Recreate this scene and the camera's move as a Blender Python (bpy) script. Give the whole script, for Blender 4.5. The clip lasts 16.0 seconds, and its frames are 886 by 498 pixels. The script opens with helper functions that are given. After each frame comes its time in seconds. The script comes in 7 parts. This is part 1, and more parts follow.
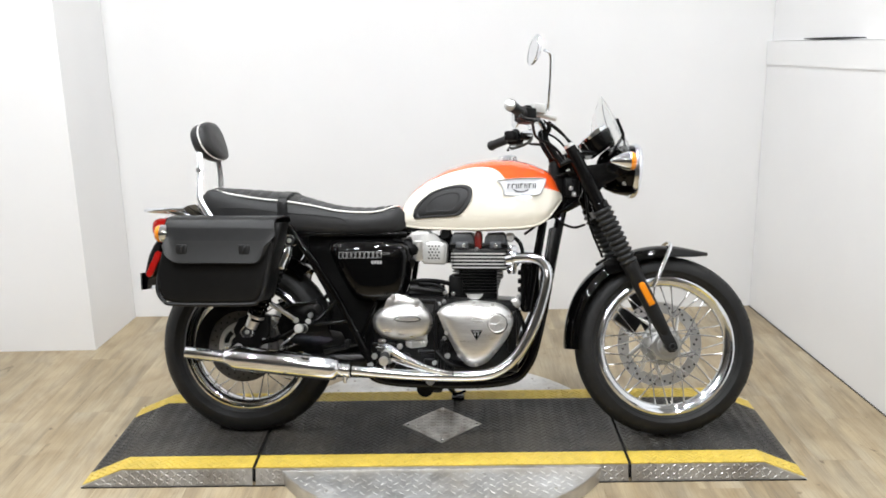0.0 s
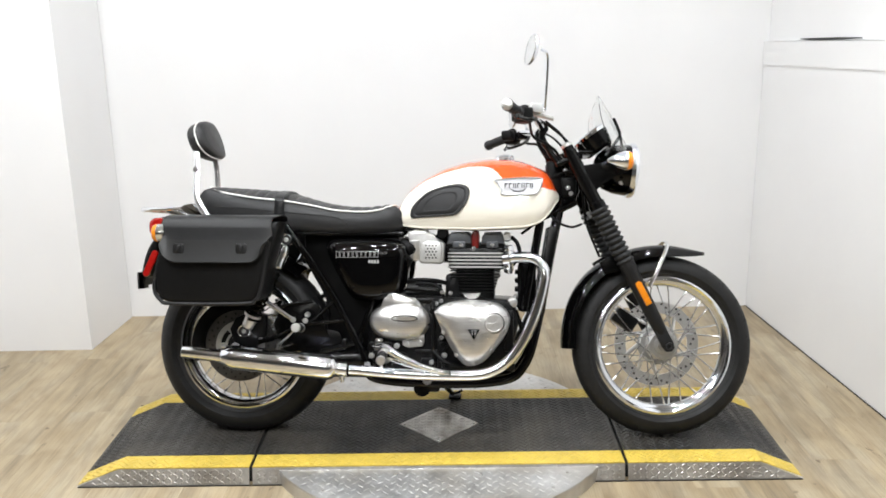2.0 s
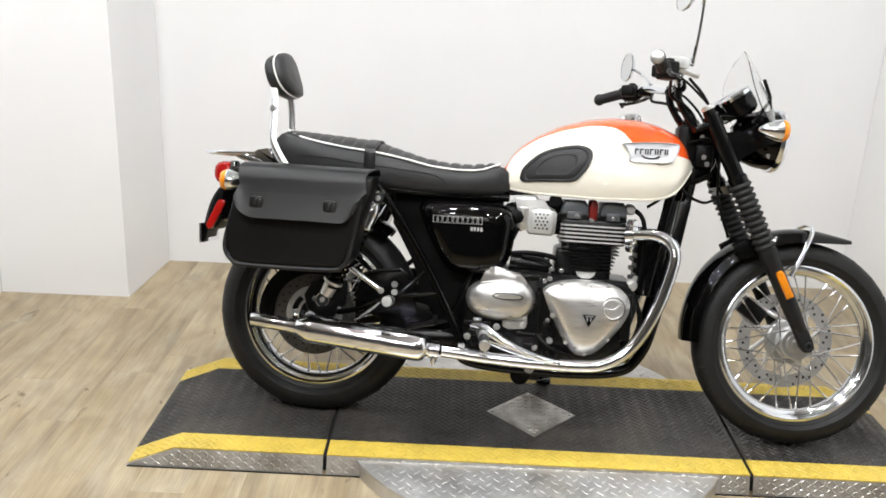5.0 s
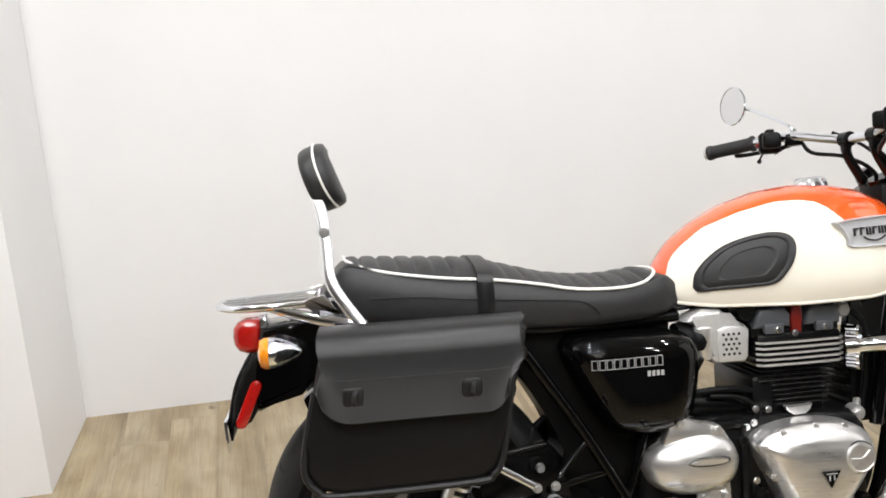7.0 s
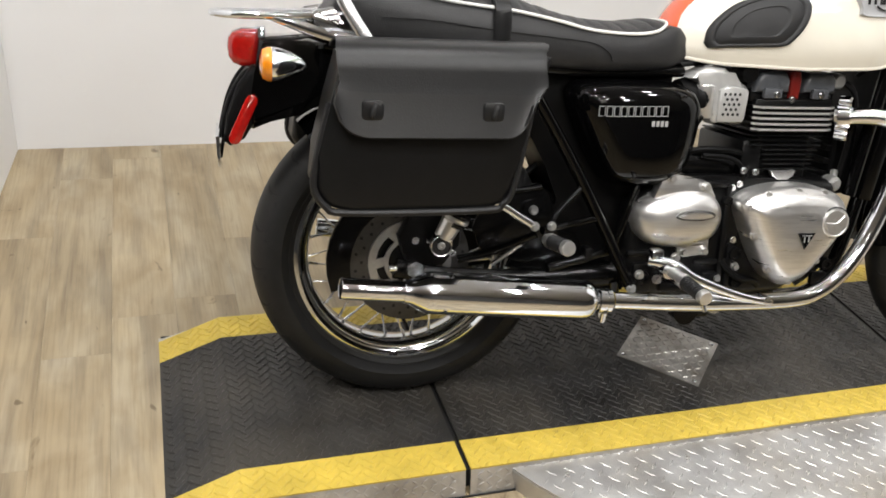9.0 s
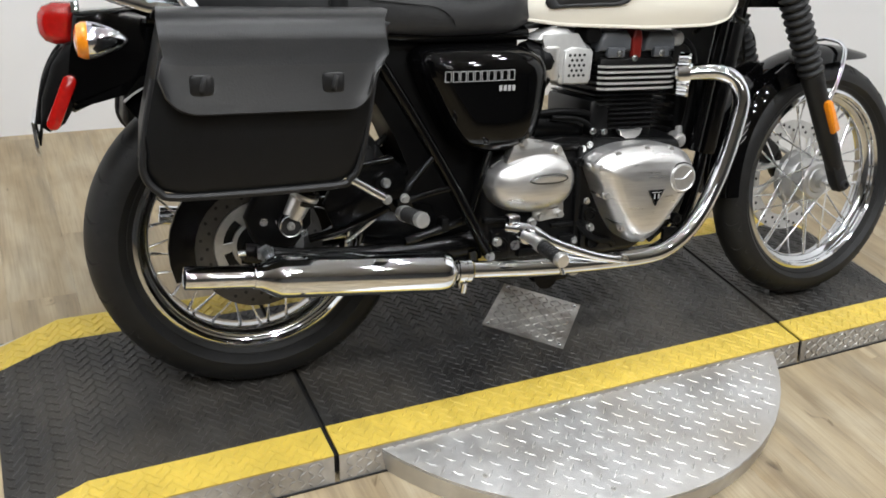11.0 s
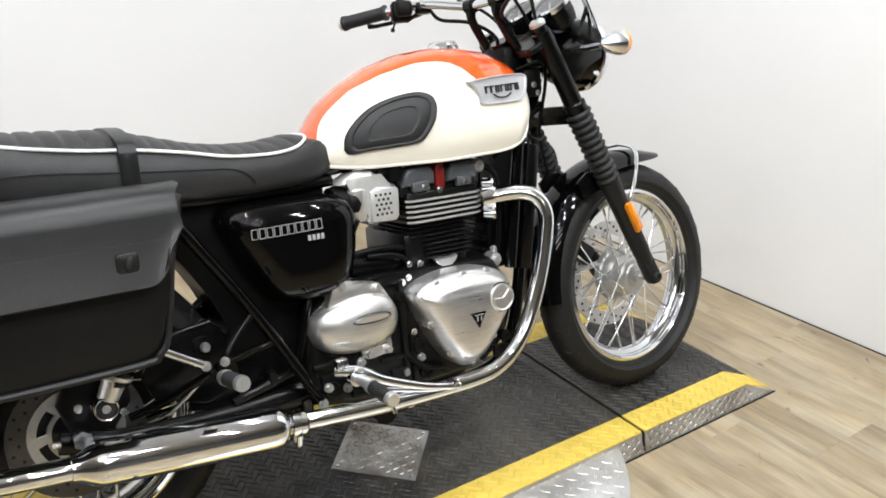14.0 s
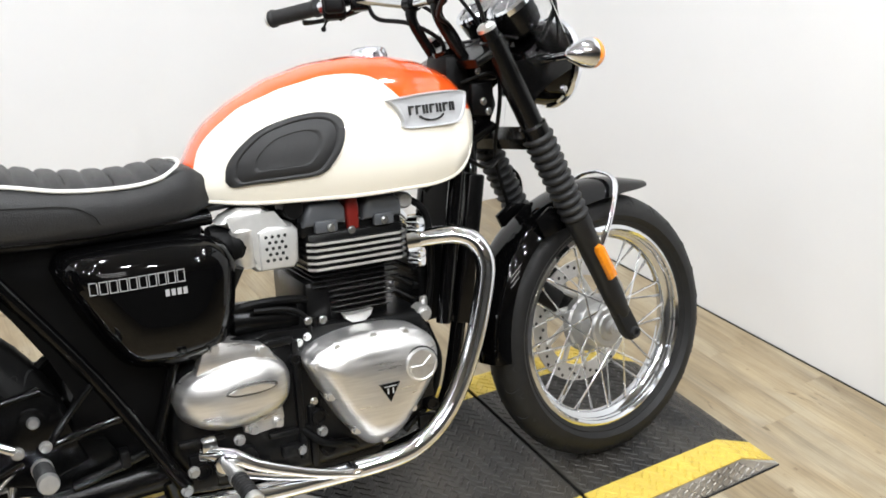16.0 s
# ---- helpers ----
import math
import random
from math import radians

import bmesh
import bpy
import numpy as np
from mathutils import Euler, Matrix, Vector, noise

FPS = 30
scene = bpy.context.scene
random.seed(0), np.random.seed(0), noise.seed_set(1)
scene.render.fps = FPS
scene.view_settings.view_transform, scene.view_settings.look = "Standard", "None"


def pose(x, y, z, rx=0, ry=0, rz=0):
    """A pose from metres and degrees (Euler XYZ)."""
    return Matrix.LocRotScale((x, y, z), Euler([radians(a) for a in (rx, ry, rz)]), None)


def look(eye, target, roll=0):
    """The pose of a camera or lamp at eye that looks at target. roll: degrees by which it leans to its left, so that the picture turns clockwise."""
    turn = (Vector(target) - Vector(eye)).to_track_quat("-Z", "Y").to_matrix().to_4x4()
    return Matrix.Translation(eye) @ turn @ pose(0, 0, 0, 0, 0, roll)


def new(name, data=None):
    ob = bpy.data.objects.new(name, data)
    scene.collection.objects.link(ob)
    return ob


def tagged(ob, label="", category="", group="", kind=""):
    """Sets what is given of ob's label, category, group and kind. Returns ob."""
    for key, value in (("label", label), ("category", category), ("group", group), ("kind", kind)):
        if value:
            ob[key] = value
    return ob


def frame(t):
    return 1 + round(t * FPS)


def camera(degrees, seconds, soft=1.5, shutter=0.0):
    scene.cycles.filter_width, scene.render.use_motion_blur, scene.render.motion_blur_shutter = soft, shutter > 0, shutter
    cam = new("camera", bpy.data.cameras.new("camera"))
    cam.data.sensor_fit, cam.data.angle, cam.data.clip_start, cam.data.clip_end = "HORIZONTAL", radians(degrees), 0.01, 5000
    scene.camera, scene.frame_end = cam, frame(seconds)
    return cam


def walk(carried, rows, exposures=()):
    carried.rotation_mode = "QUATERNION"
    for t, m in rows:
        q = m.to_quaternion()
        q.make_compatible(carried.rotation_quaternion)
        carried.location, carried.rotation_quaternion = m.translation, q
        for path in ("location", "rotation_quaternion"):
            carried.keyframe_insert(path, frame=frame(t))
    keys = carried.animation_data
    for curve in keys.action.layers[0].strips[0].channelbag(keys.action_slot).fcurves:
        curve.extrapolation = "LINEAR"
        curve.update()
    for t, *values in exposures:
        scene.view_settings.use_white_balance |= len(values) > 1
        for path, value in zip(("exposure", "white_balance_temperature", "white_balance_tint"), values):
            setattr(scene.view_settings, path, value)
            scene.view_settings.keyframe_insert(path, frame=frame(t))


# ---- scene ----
cam = camera(53.0, 16.0, soft=1.75)
PATH = [
    (0, (0.862, -2.833, 1.501), (0.745, -0.903, 0.987), -1.1),
    (0.5, (0.854, -2.832, 1.500), (0.744, -0.904, 0.981), -1.1),
    (1, (0.857, -2.830, 1.497), (0.746, -0.902, 0.976), -0.8),
    (1.5, (0.857, -2.830, 1.504), (0.752, -0.900, 0.987), -0.8),
    (2, (0.860, -2.835, 1.498), (0.751, -0.905, 0.985), -1.0),
    (2.5, (0.858, -2.840, 1.501), (0.751, -0.909, 0.992), -1.1),
    (3, (0.874, -2.847, 1.496), (0.745, -0.920, 0.975), -0.7),
    (3.5, (0.889, -2.847, 1.496), (0.698, -0.933, 0.949), -0.3),
    (3.7, (0.893, -2.831, 1.490), (0.647, -0.943, 0.878), 1.2),
    (5.8, (0.106, -2.117, 1.468), (0.148, -0.226, 0.819), 1.3),
    (6, (0.029, -2.031, 1.467), (0.093, -0.142, 0.815), 0.3),
    (6.5, (-0.082, -1.725, 1.457), (0.011, 0.188, 0.883), -1.1),
    (7, (-0.223, -1.484, 1.490), (0.089, 0.392, 0.870), -1.3),
    (7.5, (-0.398, -1.389, 1.459), (0.136, 0.389, 0.715), -1.0),
    (8, (-0.433, -1.403, 1.405), (0.089, 0.329, 0.553), 2.9),
    (8.5, (-0.429, -1.434, 1.362), (0.068, 0.256, 0.414), 4.8),
    (8.7, (-0.434, -1.444, 1.340), (0.064, 0.215, 0.341), 6.1),
    (10.8, (-0.373, -1.445, 1.301), (0.355, 0.119, 0.289), 7.2),
    (11, (-0.378, -1.410, 1.297), (0.406, 0.122, 0.277), 7.7),
    (11.5, (-0.347, -1.416, 1.310), (0.525, 0.084, 0.315), 6.6),
    (12, (-0.323, -1.414, 1.318), (0.640, 0.056, 0.363), 5.5),
    (12.5, (-0.307, -1.415, 1.334), (0.700, 0.057, 0.429), 5.0),
    (13, (-0.300, -1.427, 1.356), (0.724, 0.068, 0.510), 4.2),
    (13.5, (-0.297, -1.432, 1.367), (0.756, 0.069, 0.568), 3.6),
    (14, (-0.281, -1.437, 1.383), (0.784, 0.061, 0.593), 3.5),
    (14.5, (-0.260, -1.432, 1.391), (0.833, 0.059, 0.629), 2.9),
    (15, (-0.186, -1.427, 1.395), (0.899, 0.072, 0.638), 1.8),
    (15.5, (0.003, -1.412, 1.404), (0.953, 0.158, 0.610), 3.6),
    (16, (0.165, -1.254, 1.391), (1.110, 0.291, 0.543), 4.2),
]
walk(cam, [(t, look(eye, target, roll)) for t, eye, target, roll in PATH],
     exposures=[(0, -0.1, 6500, 10), (3.5, -0.05, 6550, 10), (6.0, -0.15, 6650, 11), (7.5, -0.18, 6780, 12), (8.5, -0.26, 6900, 12), (11.0, -0.25, 6480, 10), (12.5, -0.12, 6450, 10), (14.5, 0.0, 6480, 10), (16, 0.05, 6480, 10)])

# ---- world and light ----
world = bpy.data.worlds.new("world")
scene.world = world
world.use_nodes = True
wn = world.node_tree.nodes
sky = wn.new("ShaderNodeTexSky")
sky.sky_type, sky.sun_disc = "NISHITA", False
sky.sun_elevation, sky.sun_rotation = radians(40), radians(200)
wn["Background"].inputs["Strength"].default_value = 0.05
world.node_tree.links.new(sky.outputs["Color"], wn["Background"].inputs["Color"])
scene.view_settings.exposure = 0.0


LAMP = 13.6


# ---- materials ----
def mat(name, colour, rough=0.5, metal=0.0, spec=0.5, vary=0.0, scale=20.0, bump=0.0, bump_scale=60.0, coat=0.0,
        stain=0.0, stain_scale=3.0, rough_vary=0.0, per_object=0.0, stretch=(1, 1, 1), aniso=0.0, dirt=None):
    """A principled material with grain, broad stains, fine relief and a tint that differs from object to object."""
    m = bpy.data.materials.new(name)
    m.use_nodes = True
    nt = m.node_tree
    n, l = nt.nodes, nt.links
    b = n["Principled BSDF"]
    b.inputs["Base Color"].default_value = (*colour, 1)
    b.inputs["Roughness"].default_value = rough
    b.inputs["Metallic"].default_value = metal
    b.inputs["Specular IOR Level"].default_value = spec
    b.inputs["Coat Weight"].default_value = coat
    b.inputs["Coat Roughness"].default_value = 0.04
    b.inputs["Anisotropic"].default_value = aniso
    tc = n.new("ShaderNodeTexCoord")
    mp = n.new("ShaderNodeMapping")
    mp.inputs["Scale"].default_value = stretch
    l.new(tc.outputs["Object"], mp.inputs["Vector"])

    def noise_tex(sc, detail=4.0):
        t = n.new("ShaderNodeTexNoise")
        t.inputs["Scale"].default_value, t.inputs["Detail"].default_value = sc, detail
        l.new(mp.outputs["Vector"], t.inputs["Vector"])
        return t

    value = None

    def add_term(socket, amount):
        nonlocal value
        r = n.new("ShaderNodeMapRange")
        r.inputs["To Min"].default_value, r.inputs["To Max"].default_value = 1 - amount, 1 + amount
        r.inputs["From Min"].default_value, r.inputs["From Max"].default_value = 0.25, 0.75
        l.new(socket, r.inputs["Value"])
        if value is None:
            value = r.outputs["Result"]
        else:
            mu = n.new("ShaderNodeMath")
            mu.operation = "MULTIPLY"
            l.new(value, mu.inputs[0])
            l.new(r.outputs["Result"], mu.inputs[1])
            value = mu.outputs["Value"]

    if vary:
        add_term(noise_tex(scale).outputs["Fac"], vary)
    if stain:
        add_term(noise_tex(stain_scale, 6).outputs["Fac"], stain)
    if per_object:
        oi = n.new("ShaderNodeObjectInfo")
        r = n.new("ShaderNodeMapRange")
        r.inputs["To Min"].default_value, r.inputs["To Max"].default_value = 0.25, 0.75
        l.new(oi.outputs["Random"], r.inputs["Value"])
        add_term(r.outputs["Result"], per_object)
    if value is not None:
        mx = n.new("ShaderNodeVectorMath")
        mx.operation = "SCALE"
        mx.inputs[0].default_value = colour
        l.new(value, mx.inputs["Scale"])
        l.new(mx.outputs["Vector"], b.inputs["Base Color"])
    if dirt:
        # a second colour in patches of their own shape: (colour, scale, from, to)
        src = b.inputs["Base Color"].links[0].from_socket
        r = n.new("ShaderNodeMapRange")
        r.inputs["From Min"].default_value, r.inputs["From Max"].default_value = dirt[2], dirt[3]
        l.new(noise_tex(dirt[1], 8).outputs["Fac"], r.inputs["Value"])
        x = n.new("ShaderNodeMix")
        x.data_type = "RGBA"
        x.inputs["B"].default_value = (*dirt[0], 1)
        l.new(r.outputs["Result"], x.inputs["Factor"])
        l.new(src, x.inputs["A"])
        l.new(x.outputs["Result"], b.inputs["Base Color"])
    if rough_vary:
        r = n.new("ShaderNodeMapRange")
        r.inputs["To Min"].default_value, r.inputs["To Max"].default_value = max(0.02, rough - rough_vary), rough + rough_vary
        r.inputs["From Min"].default_value, r.inputs["From Max"].default_value = 0.3, 0.7
        l.new(noise_tex(scale * 0.4).outputs["Fac"], r.inputs["Value"])
        l.new(r.outputs["Result"], b.inputs["Roughness"])
    if bump:
        bp = n.new("ShaderNodeBump")
        bp.inputs["Strength"].default_value, bp.inputs["Distance"].default_value = bump, 0.002
        l.new(noise_tex(bump_scale, 3).outputs["Fac"], bp.inputs["Height"])
        l.new(bp.outputs["Normal"], b.inputs["Normal"])
    return m


def emitter(name, colour, strength):
    m = bpy.data.materials.new(name)
    m.use_nodes = True
    b = m.node_tree.nodes["Principled BSDF"]
    b.inputs["Base Color"].default_value = (*colour, 1)
    b.inputs["Emission Color"].default_value = (*colour, 1)
    b.inputs["Emission Strength"].default_value = strength
    return m


def clear(name, colour, rough=0.02, ior=1.45):
    m = bpy.data.materials.new(name)
    m.use_nodes = True
    b = m.node_tree.nodes["Principled BSDF"]
    b.inputs["Base Color"].default_value = (*colour, 1)
    b.inputs["Roughness"].default_value, b.inputs["IOR"].default_value = rough, ior
    b.inputs["Transmission Weight"].default_value = 1.0
    return m


WALL = mat("wall_paint", (0.79, 0.79, 0.79), 0.6, vary=0.012, scale=3, bump=0.12, bump_scale=220, stain=0.02, stain_scale=1.2)
CEIL = mat("ceiling_paint", (0.55, 0.55, 0.55), 0.85, vary=0.02, scale=8, bump=0.2, bump_scale=90)
RUBBER = mat("tyre_rubber", (0.0105, 0.0105, 0.0105), 0.52, spec=0.30, vary=0.2, scale=40, bump=0.15, bump_scale=300, stain=0.25, stain_scale=9)
CHROME = mat("chrome", (0.80, 0.825, 0.865), 0.05, 1.0, rough_vary=0.02, scale=30)
RIMCHROME = mat("rim_chrome", (0.66, 0.68, 0.71), 0.09, 1.0, rough_vary=0.04, scale=30)
STEEL = mat("spoke_steel", (0.86, 0.87, 0.885), 0.24, 1.0)
CAST = mat("cast_alloy", (0.76, 0.755, 0.74), 0.36, 0.9, vary=0.06, scale=90, bump=0.06, bump_scale=500, rough_vary=0.05)
BRUSHED = mat("brushed_alloy", (0.78, 0.772, 0.76), 0.33, 0.92, vary=0.09, scale=26, stretch=(1, 1, 9), rough_vary=0.07, bump=0.05, bump_scale=160, stain=0.06, stain_scale=14)
LEGBLACK = mat("matt_black_fork_paint", (0.0085, 0.0085, 0.0088), 0.50, spec=0.30, vary=0.12, scale=60, bump=0.08, bump_scale=400)
HUBALLOY = mat("grey_cast_hub", (0.50, 0.50, 0.49), 0.40, 0.85, vary=0.06, scale=80, bump=0.05, bump_scale=400, rough_vary=0.05)
FINEDGE = mat("machined_fin", (0.72, 0.715, 0.70), 0.42, 0.75, vary=0.05, scale=60)
GLOSSBLACK = mat("gloss_black_paint", (0.0015, 0.0015, 0.0016), 0.04, spec=0.26, rough_vary=0.02, scale=12)
SATIN = mat("satin_black_paint", (0.0024, 0.0024, 0.0025), 0.22, spec=0.23, vary=0.15, scale=50, bump=0.05, bump_scale=400)
ENGINEBLACK = mat("engine_black_enamel", (0.0042, 0.0042, 0.0044), 0.28, spec=0.25, vary=0.2, scale=60, bump=0.15, bump_scale=350)
PLASTIC = mat("black_plastic", (0.003, 0.003, 0.0031), 0.42, spec=0.13, vary=0.1, scale=80, bump=0.1, bump_scale=500)
PADRUBBER = mat("knee_pad_rubber", (0.016, 0.016, 0.0165), 0.5, spec=0.35, vary=0.1, scale=70, bump=0.12, bump_scale=400)
VINYL = mat("seat_vinyl", (0.0205, 0.0205, 0.021), 0.42, spec=0.35, vary=0.12, scale=60, bump=0.35, bump_scale=420, stain=0.1, stain_scale=8)
LEATHER = mat("bag_leather", (0.0085, 0.0087, 0.0092), 0.36, spec=0.36, vary=0.15, scale=50, bump=0.2, bump_scale=380, stain=0.15, stain_scale=6)
# Bag leather copy with the lit flap's sheen set by lighter, glossier values
LITLEATHER = mat("flap_leather", (0.009, 0.009, 0.0092), 0.34, spec=0.46, vary=0.12, scale=40, bump=0.12, bump_scale=300, stain=0.15, stain_scale=7)
# Same leather again, darker and duller for the bag's body
BAGBODY = mat("bag_body_leather", (0.0052, 0.0053, 0.0056), 0.42, spec=0.26, vary=0.15, scale=50, bump=0.2, bump_scale=380, stain=0.15, stain_scale=6)
BINDING = mat("leather_binding", (0.010, 0.010, 0.0105), 0.48, spec=0.34, vary=0.1, scale=60)
BADGEMETAL = mat("badge_satin_silver", (0.47, 0.475, 0.485), 0.36, 0.30, vary=0.05, scale=60)
PIPING = mat("white_piping", (0.80, 0.79, 0.75), 0.45, vary=0.04, scale=60)
CREAM = mat("cream_paint", (0.83, 0.79, 0.685), 0.09, coat=1.0, vary=0.01, scale=6)
ORANGE = mat("orange_paint", (0.80, 0.10, 0.015), 0.09, coat=1.0, vary=0.02, scale=6)
REDLENS = mat("red_lens", (0.36, 0.007, 0.005), 0.08, coat=1.0, vary=0.15, scale=120)
AMBER = mat("amber_lens", (0.77, 0.245, 0.011), 0.10, coat=1.0, vary=0.12, scale=120)
REDTRIM = mat("red_plastic", (0.17, 0.010, 0.007), 0.33)
DISCSTEEL = mat("disc_steel", (0.46, 0.46, 0.45), 0.42, 0.85, vary=0.08, scale=120, rough_vary=0.06)
DARKDISC = mat("dark_disc_steel", (0.085, 0.082, 0.078), 0.42, 0.7, vary=0.1, scale=120, rough_vary=0.06)
GREYPLASTIC = mat("grey_coil_cover", (0.075, 0.08, 0.088), 0.35, vary=0.08, scale=60, bump=0.08, bump_scale=300)
SILVERPAINT = mat("silver_painted_alloy", (0.62, 0.62, 0.605), 0.36, 0.55, vary=0.05, scale=80, bump=0.08, bump_scale=400)
# Near-black for small black parts and for shade put into holes and grooves
LINER = mat("dark_recess", (0.008, 0.008, 0.008), 0.8)
SILVERLINE = mat("silver_transfer", (0.46, 0.46, 0.46), 0.35, 0.3)
MIRRORGLASS = mat("mirror_glass", (0.76, 0.77, 0.78), 0.01, 1.0)
SCREEN = clear("windscreen_acrylic", (0.97, 0.98, 0.98), 0.03, 1.3)
LENSGLASS = clear("lamp_glass", (0.95, 0.95, 0.95), 0.03, 1.45)
DIALFACE = mat("dial_face", (0.16, 0.16, 0.17), 0.4)
BLACKPLATE = mat("black_checker_plate", (0.024, 0.0232, 0.022), 0.40, 0.0, spec=0.38, vary=0.25, scale=30, stain=0.35, stain_scale=5, bump=0.15, bump_scale=250, rough_vary=0.12, dirt=((0.070, 0.062, 0.050), 4.5, 0.40, 0.85))
YELLOW = mat("yellow_safety_paint", (0.62, 0.455, 0.075), 0.42, vary=0.08, scale=40, stain=0.14, stain_scale=9, bump=0.1, bump_scale=300, dirt=((0.10, 0.065, 0.02), 26.0, 0.66, 0.86))
SILVERPLATE = mat("bare_checker_plate", (0.62, 0.618, 0.61), 0.42, 0.78, vary=0.12, scale=40, stain=0.22, stain_scale=6, rough_vary=0.12, bump=0.12, bump_scale=250, dirt=((0.40, 0.36, 0.30), 5.0, 0.42, 0.85))
SKIRTPLATE = mat("scuffed_checker_plate", (0.59, 0.575, 0.55), 0.42, 0.72, vary=0.15, scale=40, stain=0.2, stain_scale=7, rough_vary=0.12, bump=0.12, bump_scale=250, dirt=((0.28, 0.245, 0.20), 8.0, 0.42, 0.85))
WORNPLATE = mat("worn_checker_plate", (0.50, 0.485, 0.46), 0.42, 0.7, vary=0.2, scale=50, stain=0.25, stain_scale=9, rough_vary=0.12, bump=0.15, bump_scale=220, dirt=((0.14, 0.115, 0.085), 12.0, 0.40, 0.75))
LAMPFACE = emitter("lamp_face", (1.0, 0.97, 0.92), 40.0)
LAMPTUBE = emitter("lamp_tube", (1.0, 0.99, 0.97), 22.0)
LAMPRING = mat("lamp_ring", (0.6, 0.6, 0.58), 0.5)
# Grey of the added, unseen walls; sets how dark reflections turn out
DARKWALL = mat("showroom_paint", (0.25, 0.25, 0.25), 0.8, vary=0.1, scale=3, bump=0.1)
# Near-black of the deck seams and of painted shadow lines
SEAM = mat("seam_gap", (0.01, 0.01, 0.01), 0.8)


def wood():
    m = bpy.data.materials.new("vinyl_plank")
    m.use_nodes = True
    n, l = m.node_tree.nodes, m.node_tree.links
    b = n["Principled BSDF"]
    oi = n.new("ShaderNodeObjectInfo")
    tc = n.new("ShaderNodeTexCoord")
    off = n.new("ShaderNodeVectorMath")
    off.operation = "MULTIPLY_ADD"
    l.new(oi.outputs["Random"], off.inputs[0])
    off.inputs[1].default_value = (13.0, 37.0, 5.0)
    l.new(tc.outputs["Object"], off.inputs[2])

    def streaks(sx, sy, scale, detail, distort=0.0):
        mp = n.new("ShaderNodeMapping")
        mp.inputs["Scale"].default_value = (sx, sy, 1.0)
        l.new(off.outputs["Vector"], mp.inputs["Vector"])
        t = n.new("ShaderNodeTexNoise")
        t.inputs["Scale"].default_value, t.inputs["Detail"].default_value, t.inputs["Distortion"].default_value = scale, detail, distort
        l.new(mp.outputs["Vector"], t.inputs["Vector"])
        return t.outputs["Fac"]

    def ramp(fac, stops):
        r = n.new("ShaderNodeValToRGB")
        e = r.color_ramp.elements
        e[0].position, e[0].color = stops[0][0], (*stops[0][1], 1)
        e[1].position, e[1].color = stops[-1][0], (*stops[-1][1], 1)
        for pos, col in stops[1:-1]:
            k = e.new(pos)
            k.color = (*col, 1)
        l.new(fac, r.inputs["Fac"])
        return r.outputs["Color"]

    def blend(kind, fac, a, c):
        x = n.new("ShaderNodeMix")
        x.data_type, x.blend_type = "RGBA", kind
        x.inputs["Factor"].default_value = fac
        l.new(a, x.inputs["A"])
        l.new(c, x.inputs["B"])
        return x.outputs["Result"]

    broad = streaks(3.2, 1.0, 2.4, 6.0, 0.7)
    col = ramp(broad, ((0.30, (0.335, 0.258, 0.153)), (0.50, (0.392, 0.316, 0.202)), (0.70, (0.434, 0.368, 0.256))))
    grey = ramp(streaks(7.0, 0.8, 2.6, 7.0, 0.45), ((0.34, (0.60, 0.60, 0.62)), (0.54, (1.0, 1.0, 1.0)), (0.9, (1.04, 1.03, 1.0))))
    col = blend("MULTIPLY", 0.75, col, grey)
    grain_fac = streaks(30.0, 1.2, 6.0, 8.0)
    grain = ramp(grain_fac, ((0.30, (0.76, 0.74, 0.71)), (0.55, (1.0, 1.0, 1.0)), (0.8, (1.06, 1.05, 1.04))))
    col = blend("MULTIPLY", 0.75, col, grain)
    knots = ramp(streaks(2.2, 1.0, 9.0, 2.0, 1.2), ((0.24, (0.35, 0.30, 0.24)), (0.31, (1.0, 1.0, 1.0)), (0.9, (1.0, 1.0, 1.0))))
    col = blend("MULTIPLY", 0.8, col, knots)
    mottle = ramp(streaks(1.6, 1.0, 5.5, 7.0, 0.6), ((0.30, (0.80, 0.76, 0.70)), (0.50, (1.0, 1.0, 1.0)), (0.72, (1.12, 1.12, 1.10))))
    col = blend("MULTIPLY", 0.8, col, mottle)
    tint = n.new("ShaderNodeMapRange")
    tint.inputs["To Min"].default_value, tint.inputs["To Max"].default_value = 0.91, 1.03
    l.new(oi.outputs["Random"], tint.inputs["Value"])
    sc = n.new("ShaderNodeVectorMath")
    sc.operation = "SCALE"
    l.new(col, sc.inputs[0])
    l.new(tint.outputs["Result"], sc.inputs["Scale"])
    l.new(sc.outputs["Vector"], b.inputs["Base Color"])
    b.inputs["Roughness"].default_value = 0.40
    bp = n.new("ShaderNodeBump")
    bp.inputs["Strength"].default_value, bp.inputs["Distance"].default_value = 0.25, 0.001
    l.new(grain_fac, bp.inputs["Height"])
    l.new(bp.outputs["Normal"], b.inputs["Normal"])
    return m


PLANK = wood()


# ---- mesh helpers ----
def link_mesh(name, bm, material, smooth=False, angle=35):
    me = bpy.data.meshes.new(name)
    bmesh.ops.recalc_face_normals(bm, faces=bm.faces)
    bm.to_mesh(me)
    bm.free()
    if smooth:
        me.polygons.foreach_set("use_smooth", [True] * len(me.polygons))
        me.set_sharp_from_angle(angle=radians(angle))
    for mm in (material if isinstance(material, (list, tuple)) else [material]):
        me.materials.append(mm)
    return new(name, me)


def part(name, bm, material, parent, label="", smooth=True, angle=35):
    ob = link_mesh(name, bm, material, smooth, angle)
    ob.parent = parent
    if label:
        ob["label"] = label
    return ob


